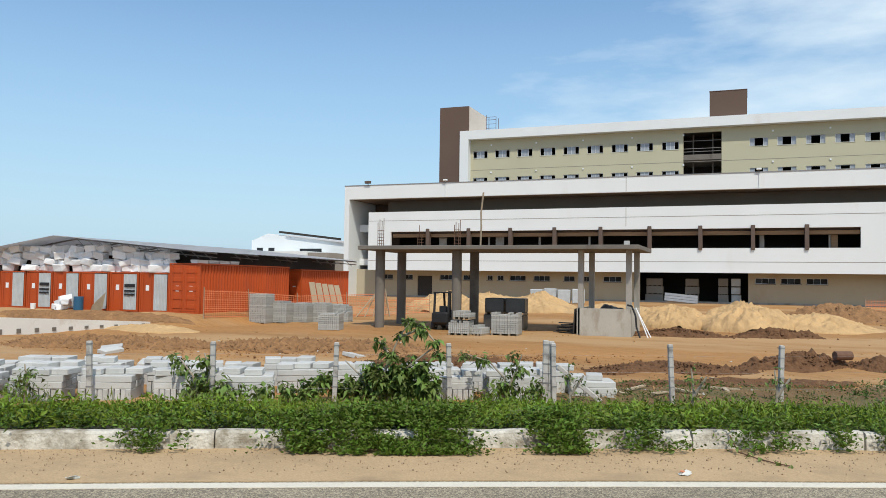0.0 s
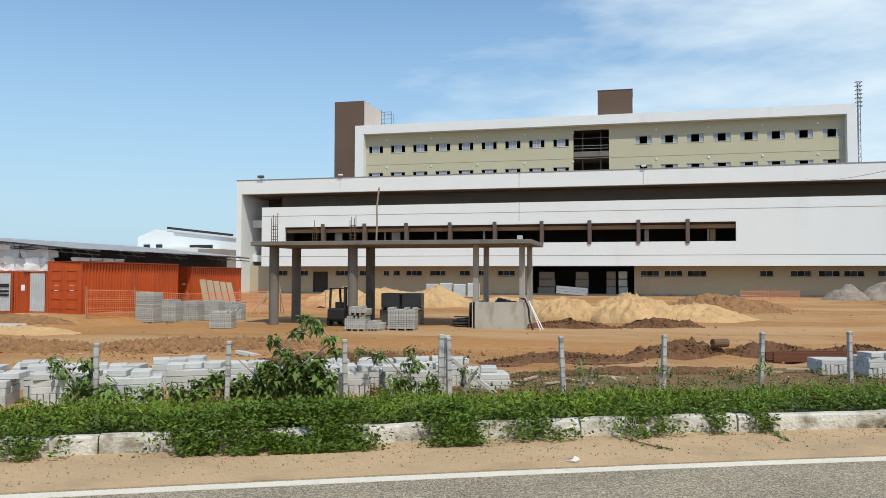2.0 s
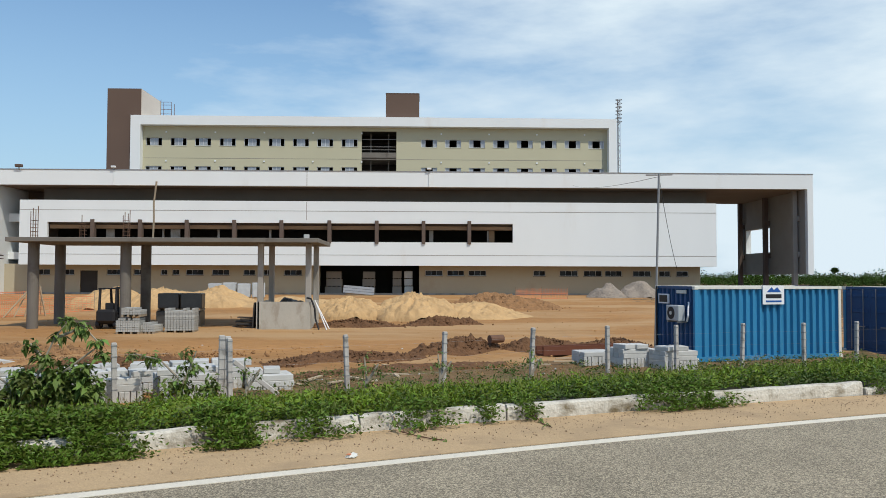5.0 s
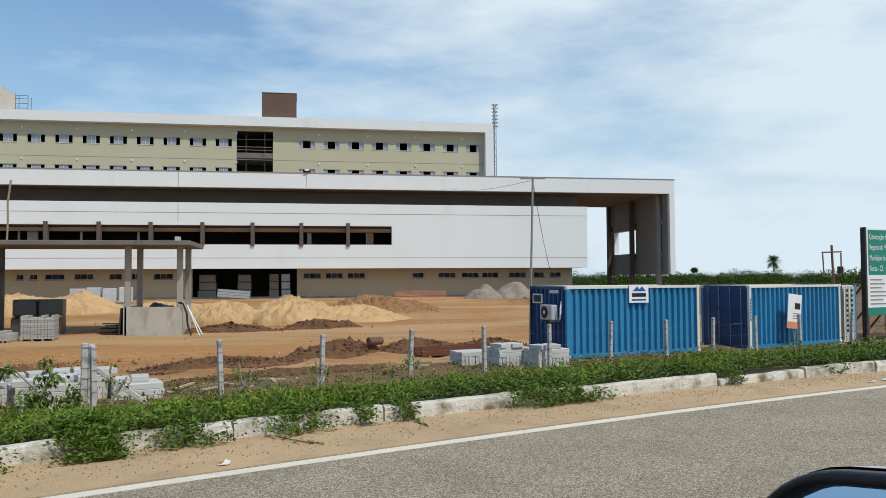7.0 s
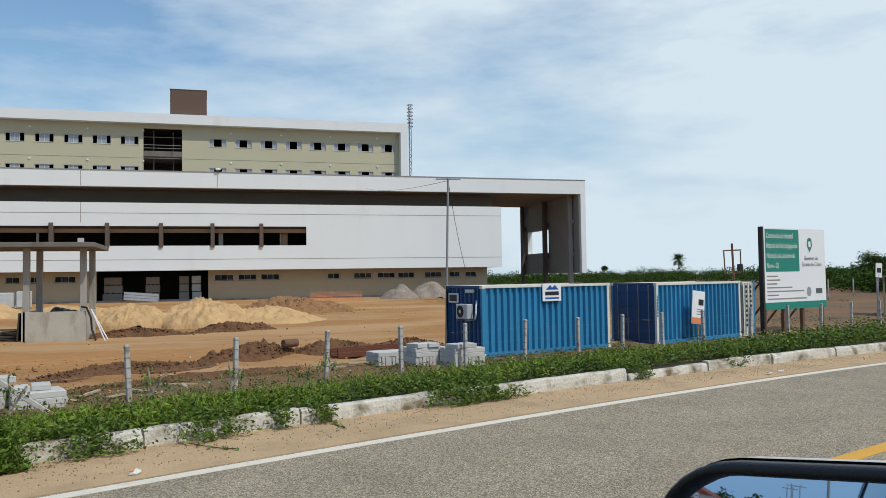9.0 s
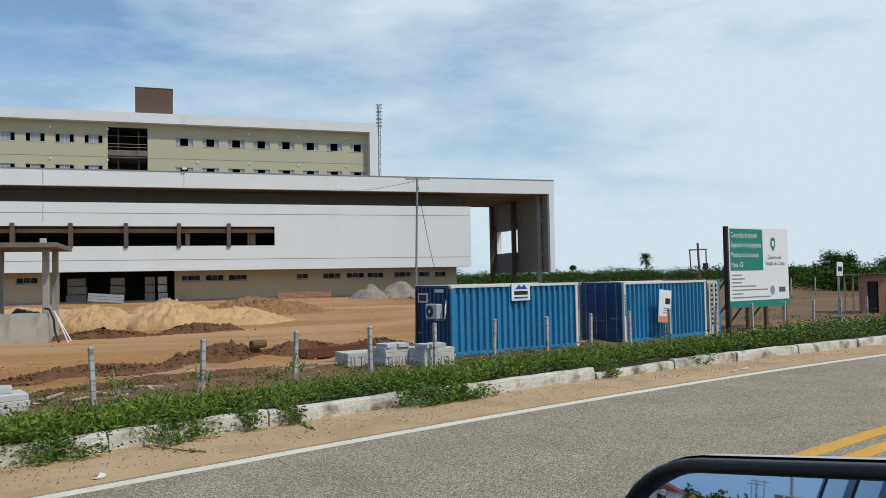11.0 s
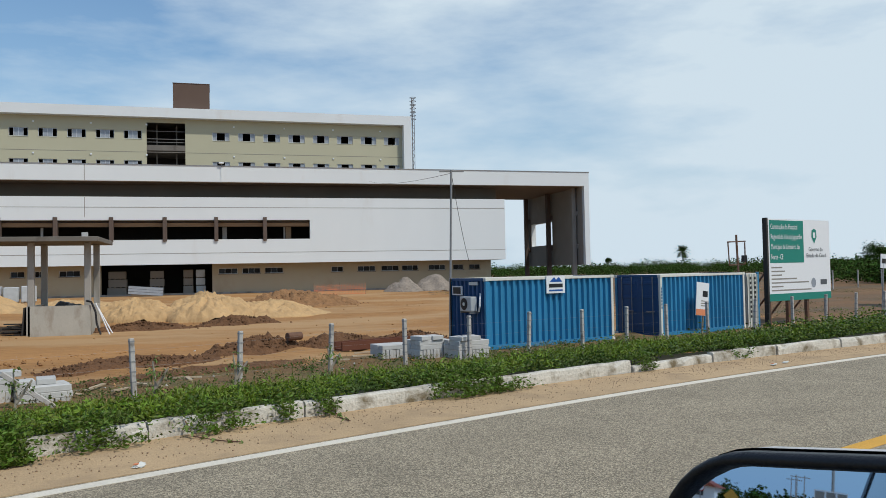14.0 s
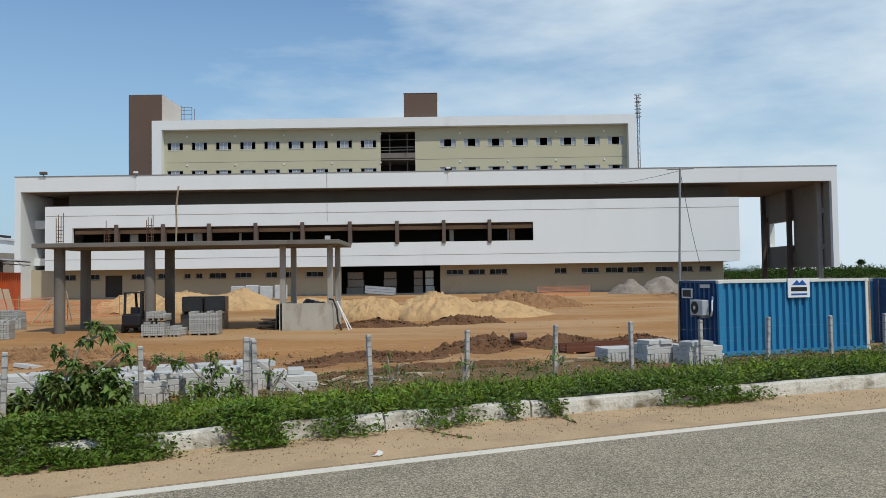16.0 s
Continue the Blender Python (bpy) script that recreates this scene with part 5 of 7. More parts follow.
net_fence("orange plastic safety net before the orange containers", [(-30.7, 39.4), (-30.4, 43.5), (-29.2, 47.5), (-27.5, 51.5), (-26.2, 55.5)], 1.7)
net_fence("pale orange safety net beside the sand", [(-26.2, 55.5), (-24.6, 60.5)], 1.3, 0.4)
net_fence("low orange safety net before the hospital wall", [(9.8, 82), (12.8, 84), (15.6, 84.2)], 1.15)
for k in range(5):
    p = thing("plywood_board", "pale plywood panel leaning against the container", "panel", "leaning panels", m=pose(-29.6 + 0.05 * k, 51.0 + 0.9 * k, -1.25, 0, -12 - k, 0))
    boxpart("board", (0, 0.03, -0.38, 0.38, 0, 2.6 - 0.05 * k), M_PLY, p)
for k in range(6):
    p = thing("timber_prop", "pale timber prop leaning among site lumber", "timber", "timber props", m=pose(-27.2 + 0.5 * k, 52.5 + 0.4 * k, -1.25, 10 * (k % 3) - 10, 38 - 14 * k, 20 * k))
    boxpart("beam", (-0.04, 0.04, -0.04, 0.04, 0, 2.2), M_PLY, p)
drum = thing("plastic_drum", "blue plastic drum before the containers", "drum", m=pose(-40.4, 39.3, SHED_Z))
bm = B()
tube(bm, (0, 0, 0), (0, 0, 0.9), 0.3, 18)
tube(bm, (0, 0, 0.25), (0, 0, 0.29), 0.315, 18)
tube(bm, (0, 0, 0.58), (0, 0, 0.62), 0.315, 18)
part("body", bm, M_BARREL, drum)
bucket = thing("bucket", "white plastic bucket on the ground", "bucket", m=pose(-44.2, 39.2, SHED_Z))
bm = B()
tube(bm, (0, 0, 0), (0, 0, 0.38), 0.15, 14, 0.18)
part("body", bm, M_PAPER, bucket)
for k in range(5):
    b = new("cement_bag", ME_FOAM[k % 5])
    b.matrix_world = pose(-41.9 + 0.35 * (k % 3), 39.1 + 0.25 * (k // 3), SHED_Z + 0.3 * (k // 2), rf.uniform(-15, 15), rf.uniform(-20, 20), 60 * k) @ Matrix.Diagonal((0.75, 0.8, 0.85, 1))
    tagged(b, "white plastic sack heaped before the containers", "sack", "sacks")
board = thing("plywood_sheet", "broken plywood sheet leaning on a container", "board", m=pose(-39.5, 39.4, SHED_Z, -14, 0, 0))
bm = B()
vs = [bm.verts.new(p) for p in ((0, 0, 0), (0.95, 0, 0), (0.95, 0, 1.25), (0.6, 0, 0.9), (0.05, 0, 0.35))]
f = bm.faces.new(vs)
bmesh.ops.solidify(bm, geom=[f], thickness=0.02)
part("sheet", bm, M_PLY, board)


def low_wall():
    w = thing("low_white_wall", "long low white-plastered wall tapering away", "wall", kind="structure")
    bm = B()
    a, b = (-33.4, 24.0), (-32.9, 37.4)
    vs = []
    for (x, y), zt in ((a, -0.28), (b, -1.12)):
        for dx in (0.0, -0.25):
            vs += [bm.verts.new((x + dx, y, -1.8)), bm.verts.new((x + dx, y, zt))]
    for q in ((0, 4, 5, 1), (2, 3, 7, 6), (1, 5, 7, 3), (4, 6, 7, 5), (0, 1, 3, 2)):
        bm.faces.new([vs[i] for i in q])
    part("wall_face", bm, M_TARP, w)
    for k in range(12):
        y = 25.5 + k * 1.02
        x = -33.4 + 0.5 * (y - 24) / 13.4
        boxpart("slot", (x - 0.1, x + 0.05, y, y + 0.22, -1.34 + 0.008 * k, -1.06 - 0.012 * k), M_CONC_DARK, w)


low_wall()


# ---- far white warehouse ----
def warehouse():
    w = thing("warehouse", "white gabled warehouse beyond the shed", "building")
    z0 = -1.2
    bm = B()
    prof = [(-97.2, z0), (-75.5, z0), (-75.5, 8.9), (-93.2, 10.9), (-97.2, 9.4)]
    f0 = bm.faces.new([bm.verts.new((x, 140, z)) for x, z in prof])
    r = bmesh.ops.extrude_face_region(bm, geom=[f0])
    bmesh.ops.translate(bm, verts=[v for v in r["geom"] if isinstance(v, bmesh.types.BMVert)], vec=(0, 24, 0))
    part("wall", bm, M_WHITE, w, "white rendered warehouse wall")
    boxpart("annex", (-112, -79.0, 132, 139.9, z0, 6.9), M_WHITE, w, "white lower annex")
    boxpart("annex", (-78.9, -74.5, 132, 139.9, z0, 6.6), M_GREYWALL, w)
    boxpart("roof", (-88.8, -75.3, 139.6, 164, 9.6, 9.9), M_ROOFSHEET, w, m=Matrix.Translation((-82, 0, 9.7)) @ pose(0, 0, 0, 0, 6.4, 0) @ Matrix.Translation((82, 0, -9.7)))
    boxpart("ridge_vent", (-90.5, -76.2, 139.7, 140.2, 10.0, 10.45), M_DARK, w, "dark ridge vent", m=Matrix.Translation((-82, 0, 10)) @ pose(0, 0, 0, 0, 6.4, 0) @ Matrix.Translation((82, 0, -10)))
    for x in (-95.8, -93.0):
        boxpart("window", (x, x + 1.4, 139.9, 140.0, 7.0, 7.9), M_DARKPANE, w)
    boxpart("window", (-85.5, -80.5, 139.9, 140.0, 7.0, 7.7), M_DARKPANE, w)


warehouse()


# ---- forklift ----
def forklift():
    f = thing("forklift", "black forklift truck parked behind paver pallets", "forklift", m=pose(-16.95, 44.6, -1.36, 0, 0, 86))
    boxpart("chassis", (-1.0, 0.75, -0.52, 0.52, 0.25, 0.72), M_BLACK, f, bevel=0.06)
    boxpart("counterweight", (-1.25, -0.75, -0.52, 0.52, 0.35, 1.05), M_BLACK, f, bevel=0.1)
    boxpart("seat", (-0.62, -0.1, -0.25, 0.25, 0.75, 0.9), M_BLACK, f, bevel=0.04)
    boxpart("seat_back", (-0.72, -0.58, -0.25, 0.25, 0.85, 1.4), M_BLACK, f, bevel=0.04)
    boxpart("cowl", (0.35, 0.62, -0.4, 0.4, 0.7, 1.15), M_BLACK, f, bevel=0.05)
    for y in (-0.46, 0.46):
        for x0, x1 in ((0.62, 0.4), (-0.95, -0.85)):
            bm = B()
            tube(bm, (x0, y, 0.7), (x1, y, 2.18), 0.075, 8)
            part("guard_post", bm, M_BLACK, f)
        bm = B()
        box(bm, 0.9, 1.02, y * 0.75 - 0.09, y * 0.75 + 0.09, 0.1, 2.25)
        part("mast", bm, M_BLACK, f)
        bm = B()
        box(bm, 1.05, 2.0, y * 0.7 - 0.06, y * 0.7 + 0.06, 0.06, 0.11)
        part("fork", bm, M_STEEL, f)
        for x, r in ((0.6, 0.34), (-0.85, 0.27)):
            bm = B()
            tube(bm, (x, y * 1.05 - 0.1, r), (x, y * 1.05 + 0.1, r), r, 18)
            w = part("wheel", bm, M_BLACK, f)
            bm = B()
            tube(bm, (x, y * 1.05 - 0.11, r), (x, y * 1.05 + 0.11, r), r * 0.5, 14)
            part("rim", bm, M_STEEL, w)
    boxpart("carriage", (1.0, 1.06, -0.5, 0.5, 0.2, 0.7), M_BLACK, f)
    boxpart("mast_crossbar", (0.9, 1.0, -0.4, 0.4, 2.15, 2.25), M_BLACK, f)
    boxpart("guard_roof", (-0.95, 0.5, -0.52, 0.52, 2.16, 2.22), M_BLACK, f)


forklift()

# ---- things about the gatehouse ----
for x, y, n, h in ((-21.1, 43.8, 4, 1.45), (-16.12, 43.8, 4, 1.25), (-19.6, 46.5, 3, 1.3)):
    r_ = thing("rebar_cage", "rusty starter bars standing on the canopy roof", "rebar", "starter bars", m=pose(x, y, 3.57))
    for k in range(n):
        bm = B()
        dx, dy = (0.13 if k % 2 else -0.13), (0.13 if k > 1 else -0.13)
        tube(bm, (dx, dy, -0.05), (dx * 1.05, dy, h + 0.1 * k - (0.5 if n == 3 and k < 2 else 0)), 0.022, 6)
        part("bar", bm, M_RUST, r_)
    for k in range(5):
        boxpart("stirrup", (-0.15, 0.15, -0.16, 0.16, 0.15 + 0.2 * k, 0.17 + 0.2 * k), M_RUST, r_)
pole = thing("timber_pole", "crooked timber pole standing on the canopy roof", "pole", m=pose(-15.15, 45.2, 3.57))
bm = B()
for a, b in (((0, 0, 0), (0.04, 0, 1.2)), ((0.04, 0, 1.2), (0.02, 0, 2.1)), ((0.02, 0, 2.1), (0.16, 0, 3.3))):
    tube(bm, a, b, 0.055, 8)
part("shaft", bm, M_WOOD, pole)
tank = thing("small_box", "small pale box forgotten on the canopy roof", "box", m=pose(-6.35, 44.2, 3.57))
boxpart("body", (-0.14, 0.14, -0.14, 0.14, 0, 0.28), M_BLOCK, tank, bevel=0.01)
tarp = heap("covered_mound", "black plastic-covered heap inside the booth", -7.4, 45.4, 1.35, 1.2, 1.62, M_WRAP, 33, 0.12, power=0.35)
tagged(tarp, category="covered mound")
junk = thing("scrap_pile", "dark pile of scrap formwork beside the booth", "scrap", m=pose(-9.8, 44.4, -1.38))
for k in range(7):
    boxpart("plank", (-0.7, 0.55, -0.12, 0.12, 0.05 + 0.09 * k, 0.11 + 0.09 * k), M_DARK, junk, m=pose(0.1 * (k % 3) + 0.05 * k, 0.2 * (k % 2), 0, 0, 0, 25 * (k % 3) - 20))
boxpart("board", (0.55, 0.62, -0.6, 0.5, 0, 1.5), M_DARK, junk, m=pose(0, 0, 0, 0, 4, 0))
for k, (dx, lean) in enumerate(((0.0, -22), (0.12, -27))):
    p = thing("pipe", "white plastic pipe leaning on the booth wall", "pipe", "leaning pipes", m=pose(-5.1 + dx, 43.4 + 0.3 * k, -1.4, 0, lean, 0))
    bm = B()
    tube(bm, (0, 0, 0), (0, 0, 1.75 - 0.1 * k), 0.035, 10)
    part("tube", bm, M_PAPER, p)
hose = thing("black_hose", "black hose hanging over the booth corner", "hose")
bm = B()
hp = [(-6.2, 43.5, 0.35), (-5.95, 43.35, 0.3), (-5.75, 43.3, -0.2), (-5.7, 43.3, -0.8), (-5.5, 43.2, -1.35)]
for a, b in zip(hp, hp[1:]):
    tube(bm, a, b, 0.05, 8)
part("tube", bm, M_BLACK, hose)
for k, (x, z0, w, h) in enumerate([(-10.9, -0.65, 2.3, 0.95), (-10.8, 0.32, 2.2, 0.95), (-10.85, 1.3, 2.1, 0.9), (-6.6, -0.65, 1.9, 0.95), (-6.5, 0.32, 1.8, 0.95), (-6.5, 1.3, 1.7, 0.9),
                                    (-3.0, -0.65, 1.35, 1.0), (-3.0, 0.38, 1.3, 0.9), (-3.0, 1.32, 1.3, 0.95), (-1.55, -0.65, 1.3, 1.0), (-1.6, 0.38, 1.25, 0.9), (-1.6, 1.32, 1.25, 0.95)]):
    c = thing("material_crate", "wrapped load of building material stacked in the bay", "crate", "loads in the bay", m=pose(x, 99.3, z0))
    boxpart("load", (-w / 2 + 0.1, w / 2 - 0.1, -0.5, 0.5, 0.06, h), M_GALV if k > 8 else M_GREYWALL, c, bevel=0.05)
    pallet(c, w - 0.3, 1.0)
sheets = thing("panel_stack", "stack of pale blue insulation panels", "panels", m=pose(-7.4, 93.8, -0.66, 0, 5, 4))
for k in range(3):
    boxpart("panel", (-1.8, 1.8, -0.6, 0.6, 0.2 + 0.3 * k, 0.47 + 0.3 * k), M_PANE, sheets)
boxpart("bearer", (-1.5, 1.5, -0.5, 0.5, 0, 0.2), M_WOOD, sheets)


# ---- on the hospital's roof ----
def mast():
    m = thing("lattice_mast", "slim steel lattice mast at the roof's end", "mast", m=pose(26.7, 106.2, 12.75))
    for dx, dy in ((-0.17, 0), (0.17, 0), (0, 0.3)):
        bm = B()
        tube(bm, (dx, dy, 0), (dx, dy, 12.9), 0.035, 6)
        part("leg", bm, M_STUB, m)
    bm = B()
    for k in range(25):
        z = 0.3 + k * 0.5
        s = -1 if k % 2 else 1
        tube(bm, (-0.17 * s, 0, z), (0.17 * s, 0, z + 0.5), 0.025, 5)
    part("lacing", bm, M_STUB, m)
    for k in range(7):
        bm = B()
        z = 9.9 + 0.5 * k
        for j in range(10):
            a, b = 0.628 * j, 0.628 * (j + 1)
            tube(bm, (0.42 * math.cos(a), 0.42 * math.sin(a), z), (0.42 * math.cos(b), 0.42 * math.sin(b), z), 0.035, 5)
        part("cage_hoop", bm, M_STUB, m)


mast()
sc = thing("scaffold", "small steel scaffold tower on the roof", "scaffold", m=pose(-35.3, 107.5, 22.78))
for dx in (0, 1.45):
    for dy in (0, 1.2):
        bm = B()
        tube(bm, (dx, dy, 0), (dx, dy, 2.3 if dx else 2.6), 0.04, 6)
        part("upright", bm, M_RUST, sc)
for z in (0.7, 1.3, 1.9, 2.3):
    bm = B()
    tube(bm, (0, 0, z), (1.45, 0, z), 0.03, 6)
    part("ledger", bm, M_RUST, sc)
boxpart("plank", (-0.1, 1.55, 0.1, 1.1, 0.32, 0.38), M_WOOD, sc)
for x, big in ((-36.6, 0), (0.9, 0), (-47.7, 1)):
    l = thing("floodlight", "small floodlight fixed on the parapet", "floodlight", "parapet floodlights", m=pose(x, 94.9, 14.2))
    boxpart("bracket", (-0.04, 0.04, -0.05, 0.05, -0.1, 0.35), M_STEEL, l)
    boxpart("head", (-0.28, 0.28, -0.25, 0.05, 0.2, 0.42) if not big else (-0.42, 0.42, -0.25, 0.15, 0.2, 0.55), M_STUB if big else M_WHITE, l, bevel=0.05)
    if not big:
        boxpart("conduit", (-0.03, 0.03, 0.0, 0.05, -1.9, -0.1), M_WHITE, l)
joint = [(-13.75, 12.4, 14.1), (-13.75, 8.3, 10.5)]
for x, z0, z1 in joint:
    boxpart("expansion_joint", (x, x + 0.06, 94.985, 95.0, z0, z1), M_GREYWALL, hospital)
for z in (9.35, 4.1):
    boxpart("wall_groove", (-47.5, 35.7, 94.985, 95.0, z, z + 0.05), M_GREYWALL, hospital)
boxpart("wall_groove", (-37.0, 25.0, 105.985, 106.0, 17.25, 17.3), M_GREYWALL, hospital)


# ---- container fittings ----
def on_blue(name, dims, material, label="", bevel=0.0):
    return boxpart(name, dims, material, blue, label, bevel=bevel)


sgn = on_blue("sign_board", (2.75, 3.65, -0.05, -0.01, 1.95, 2.62), M_PAPER, "white sign board with a blue mountain emblem")
M_EMBLEM = mat("emblem_blue", (0.02, 0.10, 0.35), var=0.05, bump=0.0)
bm = B()
for pts in (((2.9, 2.38), (3.12, 2.56), (3.28, 2.38)), ((3.1, 2.38), (3.35, 2.56), (3.52, 2.38))):
    bm.faces.new([bm.verts.new((x, -0.056 - 0.002 * (x > 3.3), z)) for x, z in pts])
part("emblem", bm, M_EMBLEM, sgn)
boxpart("lettering_bar", (2.87, 3.53, -0.058, -0.052, 2.17, 2.31), M_BLACK, sgn)
boxpart("lettering_bar", (2.87, 3.53, -0.058, -0.052, 2.03, 2.09), M_EMBLEM, sgn)
ac = thing("air_conditioner", "pale outdoor air-conditioning unit on a container end", "air conditioner", m=pose(9.40, 26.95, -1.30, 0, 0, 15.5) @ Matrix.Translation((0, -0.14, 0)))
boxpart("case", (-0.38, -0.1, 0.55, 1.3, 1.3, 1.84), M_GALV, ac, "grey metal case", bevel=0.02)
bm = B()
tube(bm, (-0.39, 1.0, 1.57), (-0.375, 1.0, 1.57), 0.22, 20)
fan = part("fan_grille", bm, M_BLACK, ac)
bm = B()
tube(bm, (-0.405, 1.0, 1.57), (-0.39, 1.0, 1.57), 0.07, 12)
part("hub", bm, M_CREAM, fan)
boxpart("bracket", (-0.38, 0.0, 0.6, 0.65, 1.23, 1.3), M_STEEL, ac)
boxpart("bracket", (-0.38, 0.0, 1.2, 1.25, 1.23, 1.3), M_STEEL, ac)
bm = B()
for a, b in zip([(-0.1, 0.45, 1.3), (-0.15, 0.32, 1.5), (-0.12, 0.35, 1.75), (-0.02, 0.45, 1.9)], [(-0.15, 0.32, 1.5), (-0.12, 0.35, 1.75), (-0.02, 0.45, 1.9), (0.0, 0.5, 1.95)]):
    tube(bm, a, b, 0.03, 8)
part("hose", bm, M_PAPER, ac)
wf = on_blue("window", (-0.03, 0.02, 1.55, 2.2, 1.95, 2.3), M_PAPER, "small white-framed container window")
boxpart("pane", (-0.04, -0.03, 1.62, 2.13, 2.0, 2.25), M_DARKPANE, wf)
on_blue("wall_vent", (-0.03, 0.02, 0.5, 1.05, 2.33, 2.45), M_CREAM)
on_blue("conduit", (-0.06, -0.02, 2.28, 2.34, 0.1, 2.59), M_BLACK)
notice = thing("leaning_notice", "white and orange notice board tilted before the container", "sign", m=pose(19.75, 29.2, -0.95, 0, 6, 20))
boxpart("board", (-0.42, 0.42, -0.03, 0.0, 0.35, 1.75), M_PAPER, notice)
boxpart("stripe", (-0.41, 0.41, -0.036, -0.031, 0.36, 0.62), M_NET, notice)
boxpart("panel_mark", (0.0, 0.34, -0.036, -0.031, 1.15, 1.4), M_BLACK, notice)
for z in (0.75, 0.85, 0.95):
    boxpart("lettering_bar", (-0.1, 0.34, -0.036, -0.031, z, z + 0.04), M_GREYWALL, notice)
boxpart("stake", (0.1, 0.16, 0.0, 0.05, -0.45, 1.0), M_WOOD, notice)
cream = thing("cream_container_end", "cream-painted corrugated container standing behind the blue one", "container", m=pose(23.05, 30.95, -1.38, 0, 0, 20))
bm = B()
corrugated(bm, 0.55, 1.35, 0.1, 2.45, 0.0, 0.2)
part("side_panel", bm, M_CREAM, cream)
boxpart("body", (0.55, 1.35, 0.07, 2.2, 0.0, 2.5), M_CREAM, cream)
boxpart("corner_post", (1.35, 1.47, 0.0, 0.12, 0, 2.55), M_BLUE, cream)
for k in range(9):
    for x in (0.72, 1.06):
        boxpart("lettering_bar", (x, x + 0.13, -0.012, -0.004, 0.45 + 0.22 * k, 0.57 + 0.22 * k), M_BLACK, cream)


# ---- poles, sign, hut ----
def wire(a, b, sag, r=0.012, parent=None, name="wire"):
    bm = B()
    a, b = Vector(a), Vector(b)
    pts = [a.lerp(b, k / 10) - Vector((0, 0, 4 * sag * (k / 10) * (1 - k / 10))) for k in range(11)]
    d = (b - a).normalized()
    u = d.orthogonal().normalized()
    w = d.cross(u)
    rings = [[bm.verts.new(p + (u * math.cos(t) + w * math.sin(t)) * r) for t in (0, 1.257, 2.513, 3.770, 5.027)] for p in pts]
    for lo, hi in zip(rings, rings[1:]):
        for k in range(5):
            bm.faces.new((lo[k], lo[(k + 1) % 5], hi[(k + 1) % 5], hi[k]))
    bm.faces.new(rings[0][::-1])
    bm.faces.new(rings[-1])
    return part(name, bm, M_BLACK if r > 0.008 else M_STEEL, parent)


lp = thing("service_pole", "thin steel service pole with slack cables", "pole")
bm = B()
tube(bm, (9.22, 31.0, -1.4), (9.42, 31.0, 5.62), 0.045, 10)
part("shaft", bm, M_STEEL, lp)
bm = B()
tube(bm, (8.9, 31, 5.56), (9.95, 31, 5.58), 0.03, 6)
part("crossarm", bm, M_STEEL, lp)
wire((9.42, 31, 5.5), (10.75, 33.0, 1.9), 0.25, 0.011, parent=lp)
wire((9.42, 31, 5.5), (18.2, 94.7, 12.6), 0.35, 0.010, lp)


